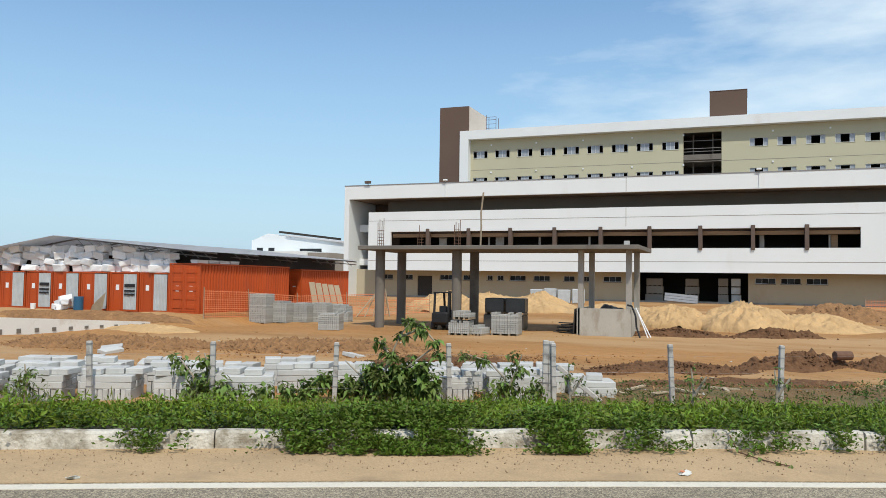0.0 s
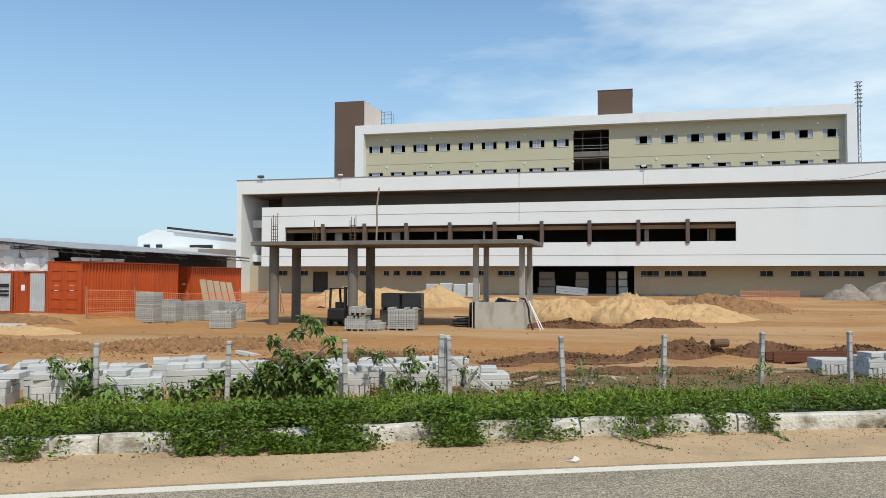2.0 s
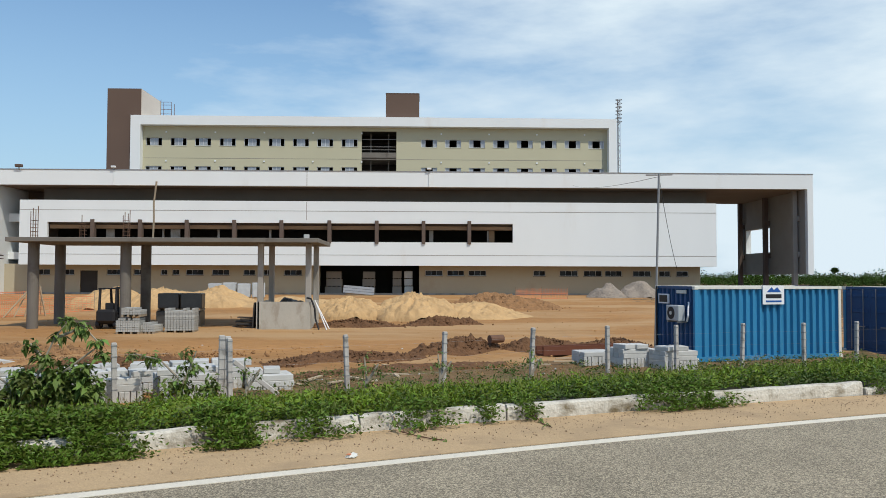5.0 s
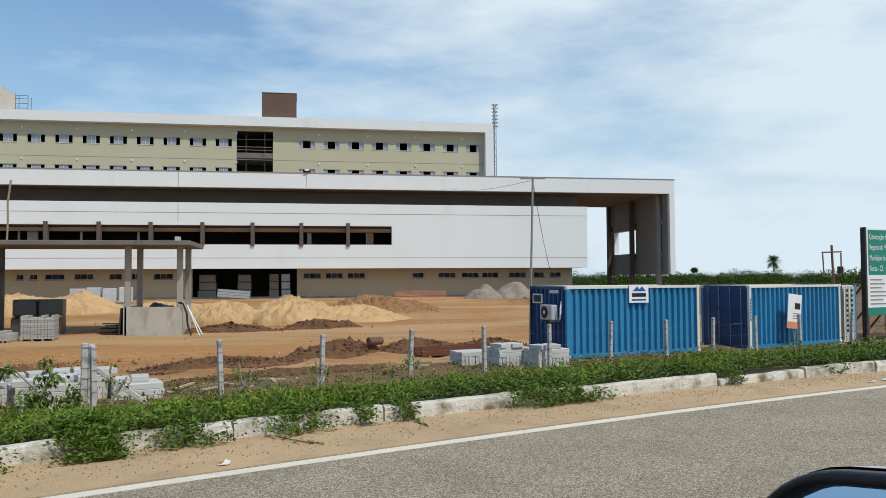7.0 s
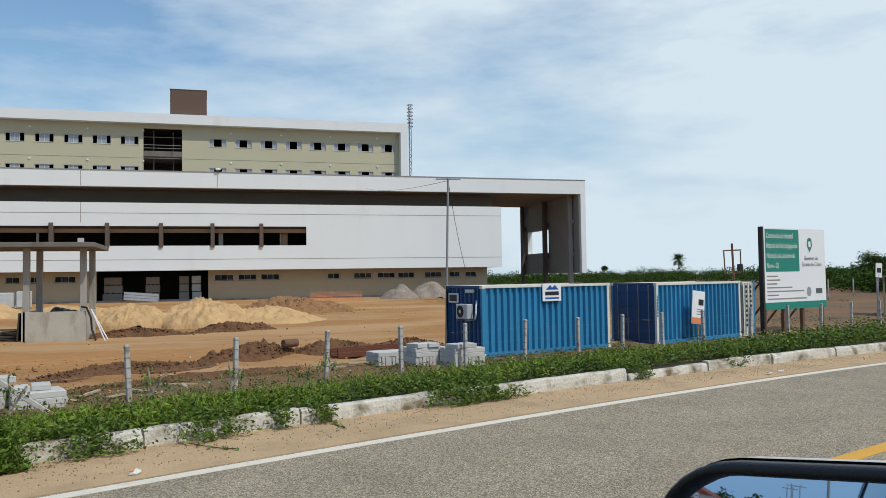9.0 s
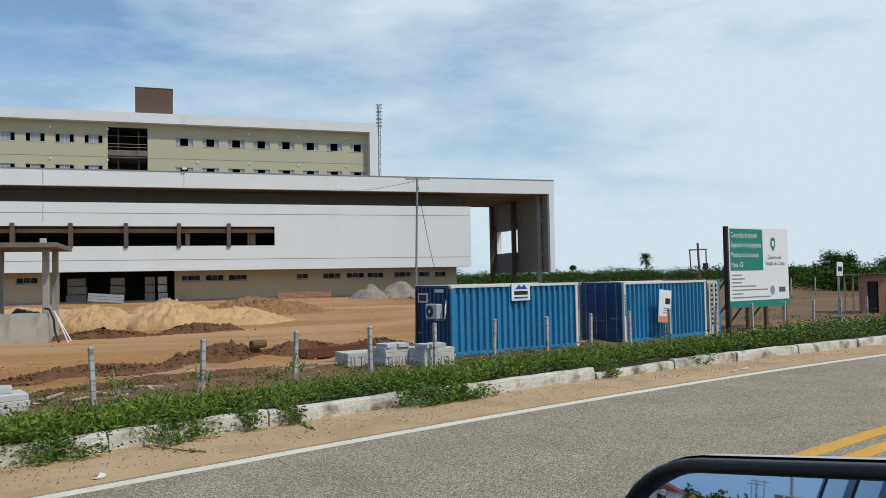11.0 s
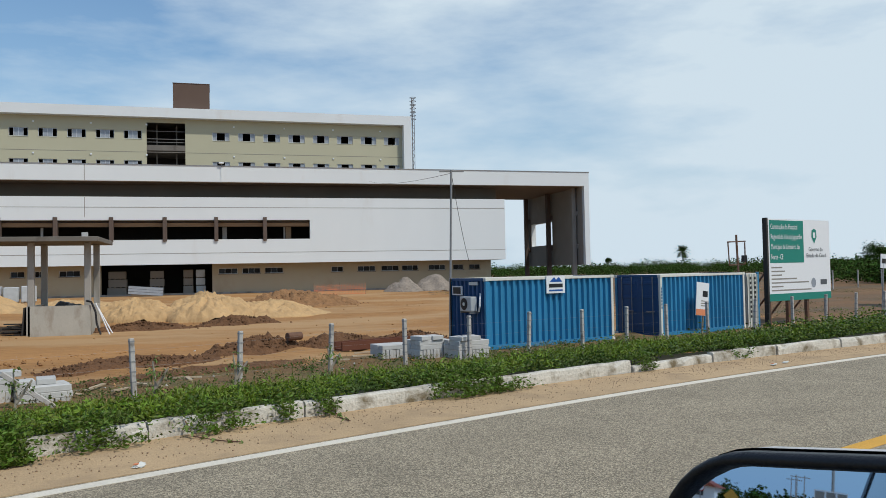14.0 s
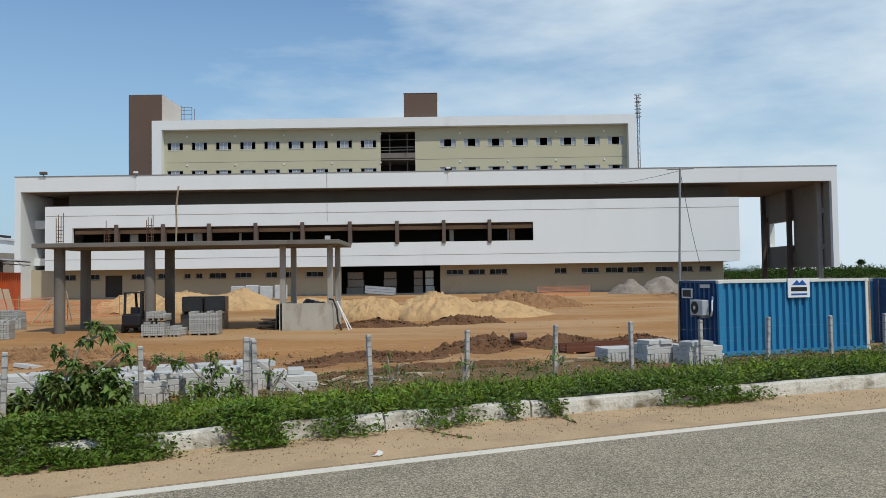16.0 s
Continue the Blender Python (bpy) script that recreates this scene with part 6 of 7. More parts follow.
def billboard():
    b = thing("site_billboard", "large white and green construction notice board on timber posts", "billboard", m=pose(24.95, 31.4, -1.38, 0, 0, 17.5))
    L, z0, z1 = 5.1, 1.17, 5.03
    M_TEAL = mat("sign_green", (0.02, 0.22, 0.17), rough=0.6, var=0.04, bump=0.0)
    boxpart("board", (0, L, 0, 0.05, z0, z1), M_PAPER, b, "white printed board")
    boxpart("side_batten", (-0.12, 0.0, -0.02, 0.2, 0.0, z1 + 0.05), M_DARK, b)
    boxpart("green_field", (0.12, 2.85, -0.006, -0.001, 2.95, z1 - 0.06), M_TEAL, b, "green printed field")
    boxpart("green_band", (0.0, L, -0.006, -0.001, z0 - 0.02, z0 + 0.32), M_TEAL, b)
    for x in (0.03, 1.55, 3.1, 4.8):
        boxpart("post", (x, x + 0.16, 0.06, 0.22, -0.1, z1 - 0.1), M_RUST, b)
        bm = B()
        tube(bm, (x + 0.08, 0.2, 2.6), (x + 0.08, 2.4, 0.0), 0.05, 6)
        part("strut", bm, M_RUST, b)

    def text(body, x, z, size, material, width=None):
        cu = bpy.data.curves.new("lettering", "FONT")
        cu.body, cu.size = body, size
        ob = new("lettering", cu)
        me = bpy.data.meshes.new_from_object(ob.evaluated_get(bpy.context.evaluated_depsgraph_get()))
        bpy.data.objects.remove(ob)
        me.materials.append(material)
        o = new("lettering", me)
        o.parent = b
        w = max(v.co.x for v in me.vertices)
        s = width / w if width else 1.0
        o.matrix_local = pose(x, -0.012, z, 90, 0, 0) @ Matrix.Diagonal((s, 1, 1, 1))
        return o
    M_INK = mat("sign_ink", (0.10, 0.11, 0.12), var=0.05, bump=0.0)
    for body, z, w in (("Construção do Hospital", 4.55, 2.15), ("Regional do Vale do Jaguaribe", 4.08, 2.5), ("Município de Limoeiro do", 3.6, 2.3), ("Norte - CE", 3.12, 0.95)):
        text(body, 0.2, z, 0.36, M_PAPER, w)
    text("Governo do", 3.25, 3.5, 0.28, M_INK, 1.2)
    text("Estado do Ceará", 3.05, 3.2, 0.28, M_INK, 1.7)
    for k, w in enumerate((0.85, 1.05, 0.8, 2.0, 3.0, 0.9, 3.2)):
        boxpart("lettering_bar", (0.2, 0.2 + w, -0.006, -0.001, 2.7 - 0.18 * k, 2.76 - 0.18 * k), M_GREYWALL, b)
    # coat of arms and emblems as plain shapes
    bm = B()
    bm.faces.new([bm.verts.new((3.75 + x, -0.01, 4.25 + z)) for x, z in ((-0.18, 0.28), (-0.22, -0.05), (0, -0.38), (0.22, -0.05), (0.18, 0.28), (0, 0.36))])
    part("emblem", bm, M_TEAL, b)
    boxpart("emblem", (3.66, 3.84, -0.016, -0.012, 4.15, 4.42), M_PAPER, b)
    bm = B()
    bm.faces.new([bm.verts.new((3.6 + 0.2 * math.cos(t), -0.01, 1.95 + 0.24 * math.sin(t))) for t in [0.5236 * k for k in range(12)]])
    part("emblem", bm, M_PANE, b)
    boxpart("emblem", (4.2, 4.75, -0.01, -0.004, 1.85, 2.1), M_INK, b)


billboard()
gl = thing("lamp_post", "steel post with a square frame and small lamps", "lamp post")
for a, b in (((23.3, 31.3, -1.4), (23.15, 31.3, 2.9)), ((22.75, 31.3, 1.5), (23.6, 31.3, 1.55)), ((22.75, 31.3, 1.5), (22.7, 31.3, 2.55)), ((23.6, 31.3, 1.55), (23.6, 31.3, 2.55)), ((22.66, 31.3, 2.57), (23.64, 31.3, 2.6))):
    bm = B()
    tube(bm, a, b, 0.05 if a[2] < 0 else 0.03, 8)
    part("tube", bm, M_RUST, gl)
boxpart("lamp", (23.36, 23.58, 31.1, 31.27, 1.65, 1.95), M_BLACK, gl, bevel=0.02)
sp = thing("marker_sign", "thin leaning pole with a small white sign", "sign post", m=pose(33.6, 33.6, -1.4, 0, 4, 0))
bm = B()
tube(bm, (0, 0, 0), (0, 0, 2.9), 0.035, 8)
part("shaft", bm, M_STEEL, sp)
boxpart("plate", (-0.2, 0.2, -0.03, 0.0, 2.6, 3.35), M_PAPER, sp)
boxpart("plate_mark", (-0.13, 0.13, -0.036, -0.03, 2.85, 3.1), M_DARK, sp)


def hut():
    M_BRICK = mat("red_brick_hut", (0.44, 0.23, 0.14), var=0.25, scale=3)
    h = thing("guard_hut", "small pale brown brick hut with a sheet roof", "hut", m=pose(43.45, 41.4, -1.38, 0, 0, -40))
    bm = B()
    holed(bm, 0, 1.55, 0, 0.15, 0, 2.55, [(0.34, 0.98, 0, 2.1)])
    box(bm, 0, 0.15, 0.15, 1.5, 0, 2.55)
    box(bm, 1.4, 1.55, 0.15, 1.5, 0, 2.55)
    box(bm, 0, 1.55, 1.5, 1.65, 0, 2.55)
    part("wall", bm, M_BRICK, h, "pale brown brick wall")
    boxpart("door", (0.38, 0.95, 0.2, 0.24, 0, 2.06), M_DARK, h)
    bm = B()
    rows = []
    for k in range(57):
        x = -1.15 + k * 0.05
        z = 2.60 + 0.022 * math.cos(k * math.pi / 2)
        rows.append([bm.verts.new((x, y, z + dz)) for y, dz in ((-0.5, 0.0), (1.9, -0.06), (1.9, -0.075), (-0.5, -0.015))])
    for p, q in zip(rows, rows[1:]):
        for k in range(4):
            bm.faces.new((p[k], q[k], q[(k + 1) % 4], p[(k + 1) % 4]))
    part("roof", bm, M_STEEL, h, "corrugated sheet roof")
    bm = B()
    holed(bm, 1.75, 4.6, 0.9, 1.05, 0, 2.45, [(2.4, 3.0, 1.3, 1.9)])
    part("annex_wall", bm, M_GREYWALL, h, "unpainted grey annex wall")
    boxpart("annex_window", (2.4, 3.0, 0.96, 1.0, 1.3, 1.9), M_DARK, h)
    boxpart("annex_roof", (1.7, 4.7, 0.7, 2.4, 2.46, 2.52), M_STEEL, h)
    for x in (-1.1, -0.6):
        boxpart("post", (x, x + 0.1, -0.4, -0.28, 0, 2.56), M_WOOD, h)
    f = thing("red_fence", "orange-red painted plank gate beside the hut", "gate", m=pose(42.75, 38.9, -1.38, 0, 0, -40))
    M_GATE = mat("weathered_red_paint", (0.50, 0.20, 0.11), var=0.25, scale=4)
    for z in (0.22, 0.85, 1.42):
        boxpart("plank", (0.12, 5.5, 0, 0.04, z, z + 0.17), M_GATE, f)
    bm = B()
    box(bm, 0, 2.0, -0.04, -0.005, 0, 0.15, m=pose(0.15, 0, 0.35, 0, -32, 0))
    part("brace", bm, M_GATE, f)
    for x in (0, 1.8, 3.6, 5.3):
        boxpart("post", (x, x + 0.12, 0.045, 0.15, 0, 1.75), M_WOOD if x == 0 else M_GATE, f)


hut()
for x, y in [(17.0, 27.4), (19.4, 28.2), (22.4, 29.2), (25.2, 30.2), (27.9, 31.2), (30.4, 32.0), (33.0, 32.8), (35.6, 33.6), (38.3, 34.4), (41.2, 35.1), (44.2, 35.8), (47.2, 36.4)]:
    fence_post(x, y, (rng0.uniform(-2, 2), rng0.uniform(-2.5, 2.5)))
for k in range(9):
    fence_post(50 + 4.5 * k, 62 + 1.5 * k - 22 * (k % 1), (0, 0), 2.2)
strands = [(-16.6, 12.8)] + POSTS[1:] + [(17.0, 27.4), (25.2, 30.2), (35.6, 33.6), (47.2, 36.4)]
fw = thing("fence_wire", "thin wires strung between the fence posts", "wire")
for h in (0.35, 0.75, 1.15):
    for p, q in zip(strands, strands[1:]):
        wire((*p, -1.38 + h), (*q, -1.38 + h), 0.02, 0.0014, fw, "strand")

# ---- litter and planks ----
rl = random.Random(31)
M_REDBROWN = mat("red_brown_panel", (0.13, 0.05, 0.03), var=0.2)
trough = thing("steel_trough", "long rust-red steel beam lying on the earth", "beam", m=pose(4.5, 28.9, -1.36, 0, 0, 22))
bm = B()
box(bm, 0, 3.4, 0, 0.08, 0, 0.32)
box(bm, 0, 3.4, 0.08, 0.5, 0, 0.06)
box(bm, 0, 3.4, 0.5, 0.58, 0, 0.32)
part("web", bm, M_REDBROWN, trough)
pipe = thing("clay_pipe", "brown pipe section lying in the dug earth", "pipe", m=pose(2.6, 29.75, -0.82, 0, 90, 30))
bm = B()
tube(bm, (0, 0, 0), (0, 0, 0.6), 0.15, 14)
part("tube", bm, M_RUST, pipe)
for k, (x, y) in enumerate([(-3.8, 26.6), (-23.5, 24.6), (-22.6, 23.6), (-18.2, 20.6), (-13.7, 26.3)]):
    c = thing("loose_slab", "loose pale concrete slab on the earth", "slab", "loose slabs", m=pose(x, y, ground_z(x, y) + 0.02, 8, -6, 40 * k))
    boxpart("slab", (-0.4, 0.4, -0.25, 0.25, 0, 0.14), M_BLOCK, c, bevel=0.012)
for k in range(16):
    x, y = rl.uniform(-3.5, 10), 0
    y = 20.5 + 0.47 * (x + 1.8) + rl.uniform(1.0, 4.5)
    c = thing("scrap_plank", "pale scrap of timber lying on the earth", "timber", "scrap timber", m=pose(x, y, ground_z(x, y) + 0.05, 0, rl.uniform(-4, 4), rl.uniform(0, 180)))
    boxpart("plank", (-0.5, 0.5, -0.05, 0.05, 0, 0.04), M_PLY, c)
litter_at = [(-0.53, 6.57, 1), (-4.7, 4.56, 0)] + [(*off_line(x, d), c) for x, d, c in ((8.0, 0.3, 1), (8.35, 0.35, 0))]
for px, py, col in litter_at:
    c = thing("litter", "crumpled white paper litter on the road edge", "litter", "roadside litter", m=pose(px, py, 0.008, 0, 0, 30 * px) @ Matrix.Diagonal((0.75, 0.75, 0.75, 1)))
    bm = B()
    for k in range(4):
        box(bm, -0.06 + 0.01 * k, 0.05 + 0.01 * k, -0.035, 0.03, 0.004 + 0.006 * k, 0.008 + 0.006 * k, m=pose(0, 0, 0, 4 * k, -3 * k, 25 * k))
    part("sheet", bm, M_CREAM, c)
    if col:
        boxpart("wrapper", (-0.04, 0.0, -0.03, 0.02, 0.034, 0.04), M_NET, c)


def runner(points, seed):
    """A creeping stem that has strayed on to the shoulder, with a few leaves."""
    c = thing("creeper_runner", "bare brown creeper stem trailing over the road shoulder", "weed", "creeper runners")
    bm = B()
    for a, b in zip(points, points[1:]):
        tube(bm, a, b, 0.007, 6, 0.005)
    part("stem", bm, M_RUST, c)
    rng = np.random.default_rng(seed)
    pts = np.array([Vector(a).lerp(Vector(b), u)[:] for a, b in zip(points, points[1:]) for u in (0.3, 0.7, 0.95)]) + rng.normal(0, 0.02, (3 * len(points) - 3, 3)) * (1, 1, 0.3) + (0, 0, 0.02)
    for q in pts:
        v, f = broad_leaves(q[None, :], 0.045, rng, 1.5)
        np_mesh("leaf", v, f, M_BUSH, c)


runner([(-0.22, 7.72, 0.14), (-0.15, 7.56, 0.03), (0.01, 7.42, 0.015), (0.16, 7.25, 0.02), (0.28, 7.22, 0.015)], 5)
runner([(1.22, 8.50, 0.12), (1.25, 8.28, 0.03), (1.27, 8.05, 0.015), (1.33, 7.80, 0.02)], 6)

# ---- woods and distant trees ----
M_WOODS = leaf_mat("woodland_leaf", (0.040, 0.074, 0.013), var=0.55, through=0.12, rough=0.85, spec=0.1)
M_TRUNK = mat("tree_bark", (0.12, 0.09, 0.07), var=0.3, scale=4)


def woods(label, rng, n, az0, az1, r0, r1, h0, h1, size, per):
    pts = []
    for _ in range(n):
        a, r = radians(rng.uniform(az0, az1)), math.sqrt(rng.uniform(r0 * r0, r1 * r1))
        x, y = r * math.sin(a), r * math.cos(a)
        h, w = rng.uniform(h0, h1), rng.uniform(2.0, 4.2)
        d = rng.normal(size=(per, 3))
        d /= np.linalg.norm(d, axis=1)[:, None]
        p = d * (w, w, h * 0.5) * (rng.random((per, 1)) ** 0.4) + (x, y, -1.3 + h * 0.5)
        pts.append(p[p[:, 2] > -1.4])
    v, f = leaves(np.concatenate(pts), size, rng, 0.6, 1.3)
    tagged(np_mesh("woods", v, f, M_WOODS), label, "trees", kind="stuff")


rw = np.random.default_rng(9)
woods("dense green scrub woodland beyond the site", rw, 640, 14, 46, 190, 420, 3.0, 5.4, 0.34, 140)
woods("dense green scrub woodland beside the road", rw, 520, 40, 90, 125, 330, 2.9, 5.0, 0.30, 150)
woods("low dark scrub at the edge of the field", rw, 620, 40.5, 85, 104, 160, 2.4, 3.7, 0.26, 200)
woods("green woodland behind the road", rw, 420, 165, 285, 230, 420, 4.0, 7.0, 0.9, 70)


def tree(x, y, z, h, crown, label, seed, kind="tree"):
    t = thing(kind, label, "tree", m=pose(x, y, z))
    rng = np.random.default_rng(seed)
    bm = B()
    tube(bm, (0, 0, -0.2), (0.1, 0, h * 0.5), 0.22, 8, 0.15)
    tube(bm, (0.1, 0, h * 0.5), (0, 0, h - crown), 0.15, 8, 0.1)
    part("trunk", bm, M_TRUNK, t)
    pts = []
    for _ in range(14):
        d = rng.normal(size=3)
        d /= np.linalg.norm(d)
        c = d * crown * 0.62 * (1, 1, 0.75)
        for p, q in (((0, 0, h - crown), (c[0], c[1], h - crown * 0.8 + c[2])),):
            bm = B()
            tube(bm, p, q, 0.07, 5, 0.02)
            part("limb", bm, M_TRUNK, t)
        e = rng.normal(size=(150, 3)) * crown * 0.22
        pts.append(e + c + (0, 0, h - crown * 0.8))
    v, f = leaves(np.concatenate(pts), 0.2, rng, 0.5, 1.8)
    np_mesh("crown", v, f, M_WOODS, t)
    return t


def palm(x, y, z, h, label):
    t = thing("palm_tree", label, "palm", m=pose(x, y, z))
    r = random.Random(41)
    bm = B()
    tube(bm, (0, 0, -0.2), (0.15, 0, h * 0.5), 0.26, 8, 0.2)
    tube(bm, (0.15, 0, h * 0.5), (0, 0, h), 0.2, 8, 0.17)
    part("trunk", bm, M_TRUNK, t)
    for k in range(60):
        az, el, ln = r.uniform(0, 6.283), r.uniform(-0.8, 1.4), r.uniform(2.9, 4.1)
        bm, spine = B(), []
        for i in range(7):
            u = i / 6
            e = el - 1.0 * u * u
            q = Vector((0, 0, h)) if not spine else spine[-1] + Vector((math.cos(az) * math.cos(e), math.sin(az) * math.cos(e), math.sin(e))) * ln / 6
            spine.append(q)
        side = Vector((-math.sin(az), math.cos(az), 0))
        for i, (p, q) in enumerate(zip(spine, spine[1:])):
            w = 1.2 * math.sin(math.pi * (0.15 + 0.8 * i / 6))
            for sg in (-1, 1):
                for g in (0.1, 0.55):
                    o = p.lerp(q, g)
                    bm.faces.new([bm.verts.new(c) for c in (o, o + (q - p) * 0.3, o + side * sg * w + (q - p) * 0.6 - Vector((0, 0, 0.35 * w)))])
        part("frond", bm, M_WOODS, t)
    return t


palm(190.0, 294.0, -1.3, 9.3, "lone palm with a dense round crown")
tree(150.0, 330.0, -1.3, 6.8, 1.6, "small round-crowned tree above the scrub", 42)
tree(168.0, 318.0, -1.3, 7.2, 1.5, "small round-crowned tree above the scrub", 43)
for k, (a, r, h) in enumerate(((44.6, 170, 6.4), (45.6, 175, 6.2), (48.0, 165, 5.9), (50.5, 170, 6.4), (49.2, 160, 5.6))):
    tree(r * math.sin(radians(a)), r * math.cos(radians(a)), -1.3, h, 2.6, "broad dark tree rising above the scrub", 50 + k)


# ---- behind the car: what its mirror shows ----
HX, HY = 0.920, 0.392       # the way the car points
LX, LY = -0.392, 0.920      # to the car's left


def car_at(fwd, left, z):
    return Vector((HX * fwd + LX * left, HY * fwd + LY * left, z))


def back_house():
    c = car_at(-165, 25.5, -0.2)
    h = thing("roadside_house", "white roadside house with a red tile roof", "house", m=pose(c.x, c.y, -0.6, 0, 0, 23))
    boxpart("wall", (-6, 6, -3.5, 3.5, 0, 2.9), M_WHITE, h, "white rendered wall")
    bm = B()
    f0 = bm.faces.new([bm.verts.new(p) for p in ((-6.6, -4.1, 2.85), (-6.6, 4.1, 2.85), (-6.6, 0, 4.6))])
    r = bmesh.ops.extrude_face_region(bm, geom=[f0])
    bmesh.ops.translate(bm, verts=[v for v in r["geom"] if isinstance(v, bmesh.types.BMVert)], vec=(13.2, 0, 0))
    part("roof", bm, mat("red_roof_tile", (0.30, 0.085, 0.05), var=0.3, scale=5), h, "red clay tile roof")
    boxpart("window", (5.99, 6.05, -1.5, 0.2, 1.0, 2.1), M_DARKPANE, h)


back_house()
for k, (f_, l_) in enumerate(((-60, 1.05), (-150, 7.9), (-150, 6.6), (-170, 9.7), (-170, 8.7))):
    c = car_at(f_, l_, 0)
    u = thing("utility_pole", "tall utility pole with a crossarm behind the car", "utility pole", "utility poles", m=pose(c.x, c.y, -0.5, 0, 0, 23))
    bm = B()
    hp = 9.0 if k == 0 else 6.8
    tube(bm, (0, 0, 0), (0, 0, hp), 0.11, 10, 0.07)
    part("shaft", bm, M_CONC, u)
    boxpart("crossarm", (-0.06, 0.06, -0.9, 0.9, hp - 0.4, hp - 0.28), M_WOOD, u)
c = car_at(-68, 10.7, 0)
rsn = thing("road_sign", "round white no-overtaking sign with a red rim", "road sign", m=pose(c.x, c.y, -0.3, 0, 0, 23))
bm = B()
tube(bm, (0, 0, 0), (0, 0, 1.5), 0.04, 8)
part("shaft", bm, M_STEEL, rsn)
bm = B()
tube(bm, (0.02, 0, 1.85), (0.05, 0, 1.85), 0.31, 24)
pl = part("plate", bm, mat("sign_red", (0.45, 0.02, 0.02), var=0.05, bump=0.0), rsn)
bm = B()
tube(bm, (0.05, 0, 1.85), (0.058, 0, 1.85), 0.25, 24)
part("face", bm, M_PAPER, pl)
boxpart("bar", (0.058, 0.064, -0.18, 0.18, 1.82, 1.88), M_BLACK, pl)
c = car_at(-70, 8.6, 0)
ws = thing("warning_sign", "yellow diamond warning sign on a post", "road sign", m=pose(c.x, c.y, -0.3, 0, 0, 23))
bm = B()
tube(bm, (0, 0, 0), (0, 0, 1.2), 0.04, 8)
part("shaft", bm, M_STEEL, ws)
bm = B()
box(bm, 0.03, 0.05, -0.42, 0.42, -0.42, 0.42, m=Matrix.Translation((0, 0, 1.5)) @ pose(0, 0, 0, 45, 0, 0))
part("plate", bm, M_ROADYELLOW, ws)

c = car_at(-55, 0.15, 0)
rk = thing("panel_rack", "white metal rack with three framed grey panels", "rack", m=pose(c.x, c.y, -0.05, 0, 0, 23))
for k in range(3):
    b0 = 0.62 * k
    boxpart("panel", (0.01, 0.03, b0 + 0.05, b0 + 0.57, 0.6, 2.42), M_GREYWALL, rk)
    for y0, y1, z0, z1 in ((b0, b0 + 0.05, 0, 2.5), (b0 + 0.57, b0 + 0.615, 0, 2.5), (b0 + 0.05, b0 + 0.57, 2.44, 2.5), (b0 + 0.05, b0 + 0.57, 0.5, 0.58)):
        boxpart("rail", (0, 0.05, y0, y1, z0, z1), M_PAPER, rk)
for k, (f_, l_, h_, cr) in enumerate(((-118, 7.0, 3.3, 0.9), (-90, 10.6, 2.2, 0.8), (-92, 11.6, 2.8, 0.9))):
    c = car_at(f_, l_, 0)
    tree(c.x, c.y, -0.6, h_ * 0.72, cr * 0.8, "dark bushy roadside tree behind the car", 70 + k)


# ---- the car at whose window the camera is held ----
M_CARPAINT = mat("silver_car_paint", (0.55, 0.56, 0.57), rough=0.3, var=0.05, bump=0.0, spec=0.6)
M_TRIM = mat("black_car_plastic", (0.012, 0.012, 0.014), rough=0.42, var=0.15, scale=30, bump=0.15, bscale=400, spec=0.45)
m_mir = bpy.data.materials.new("mirror_glass")
m_mir.use_nodes = True
pb = m_mir.node_tree.nodes["Principled BSDF"]
pb.inputs["Metallic"].default_value, pb.inputs["Roughness"].default_value = 1.0, 0.015
pb.inputs["Base Color"].default_value = (0.40, 0.54, 0.74, 1)
m_gls = bpy.data.materials.new("tinted_car_glass")
m_gls.use_nodes = True
pb = m_gls.node_tree.nodes["Principled BSDF"]
pb.inputs["Base Color"].default_value, pb.inputs["Roughness"].default_value = (0.02, 0.03, 0.05, 1), 0.03
pb.inputs["Specular IOR Level"].default_value = 0.9


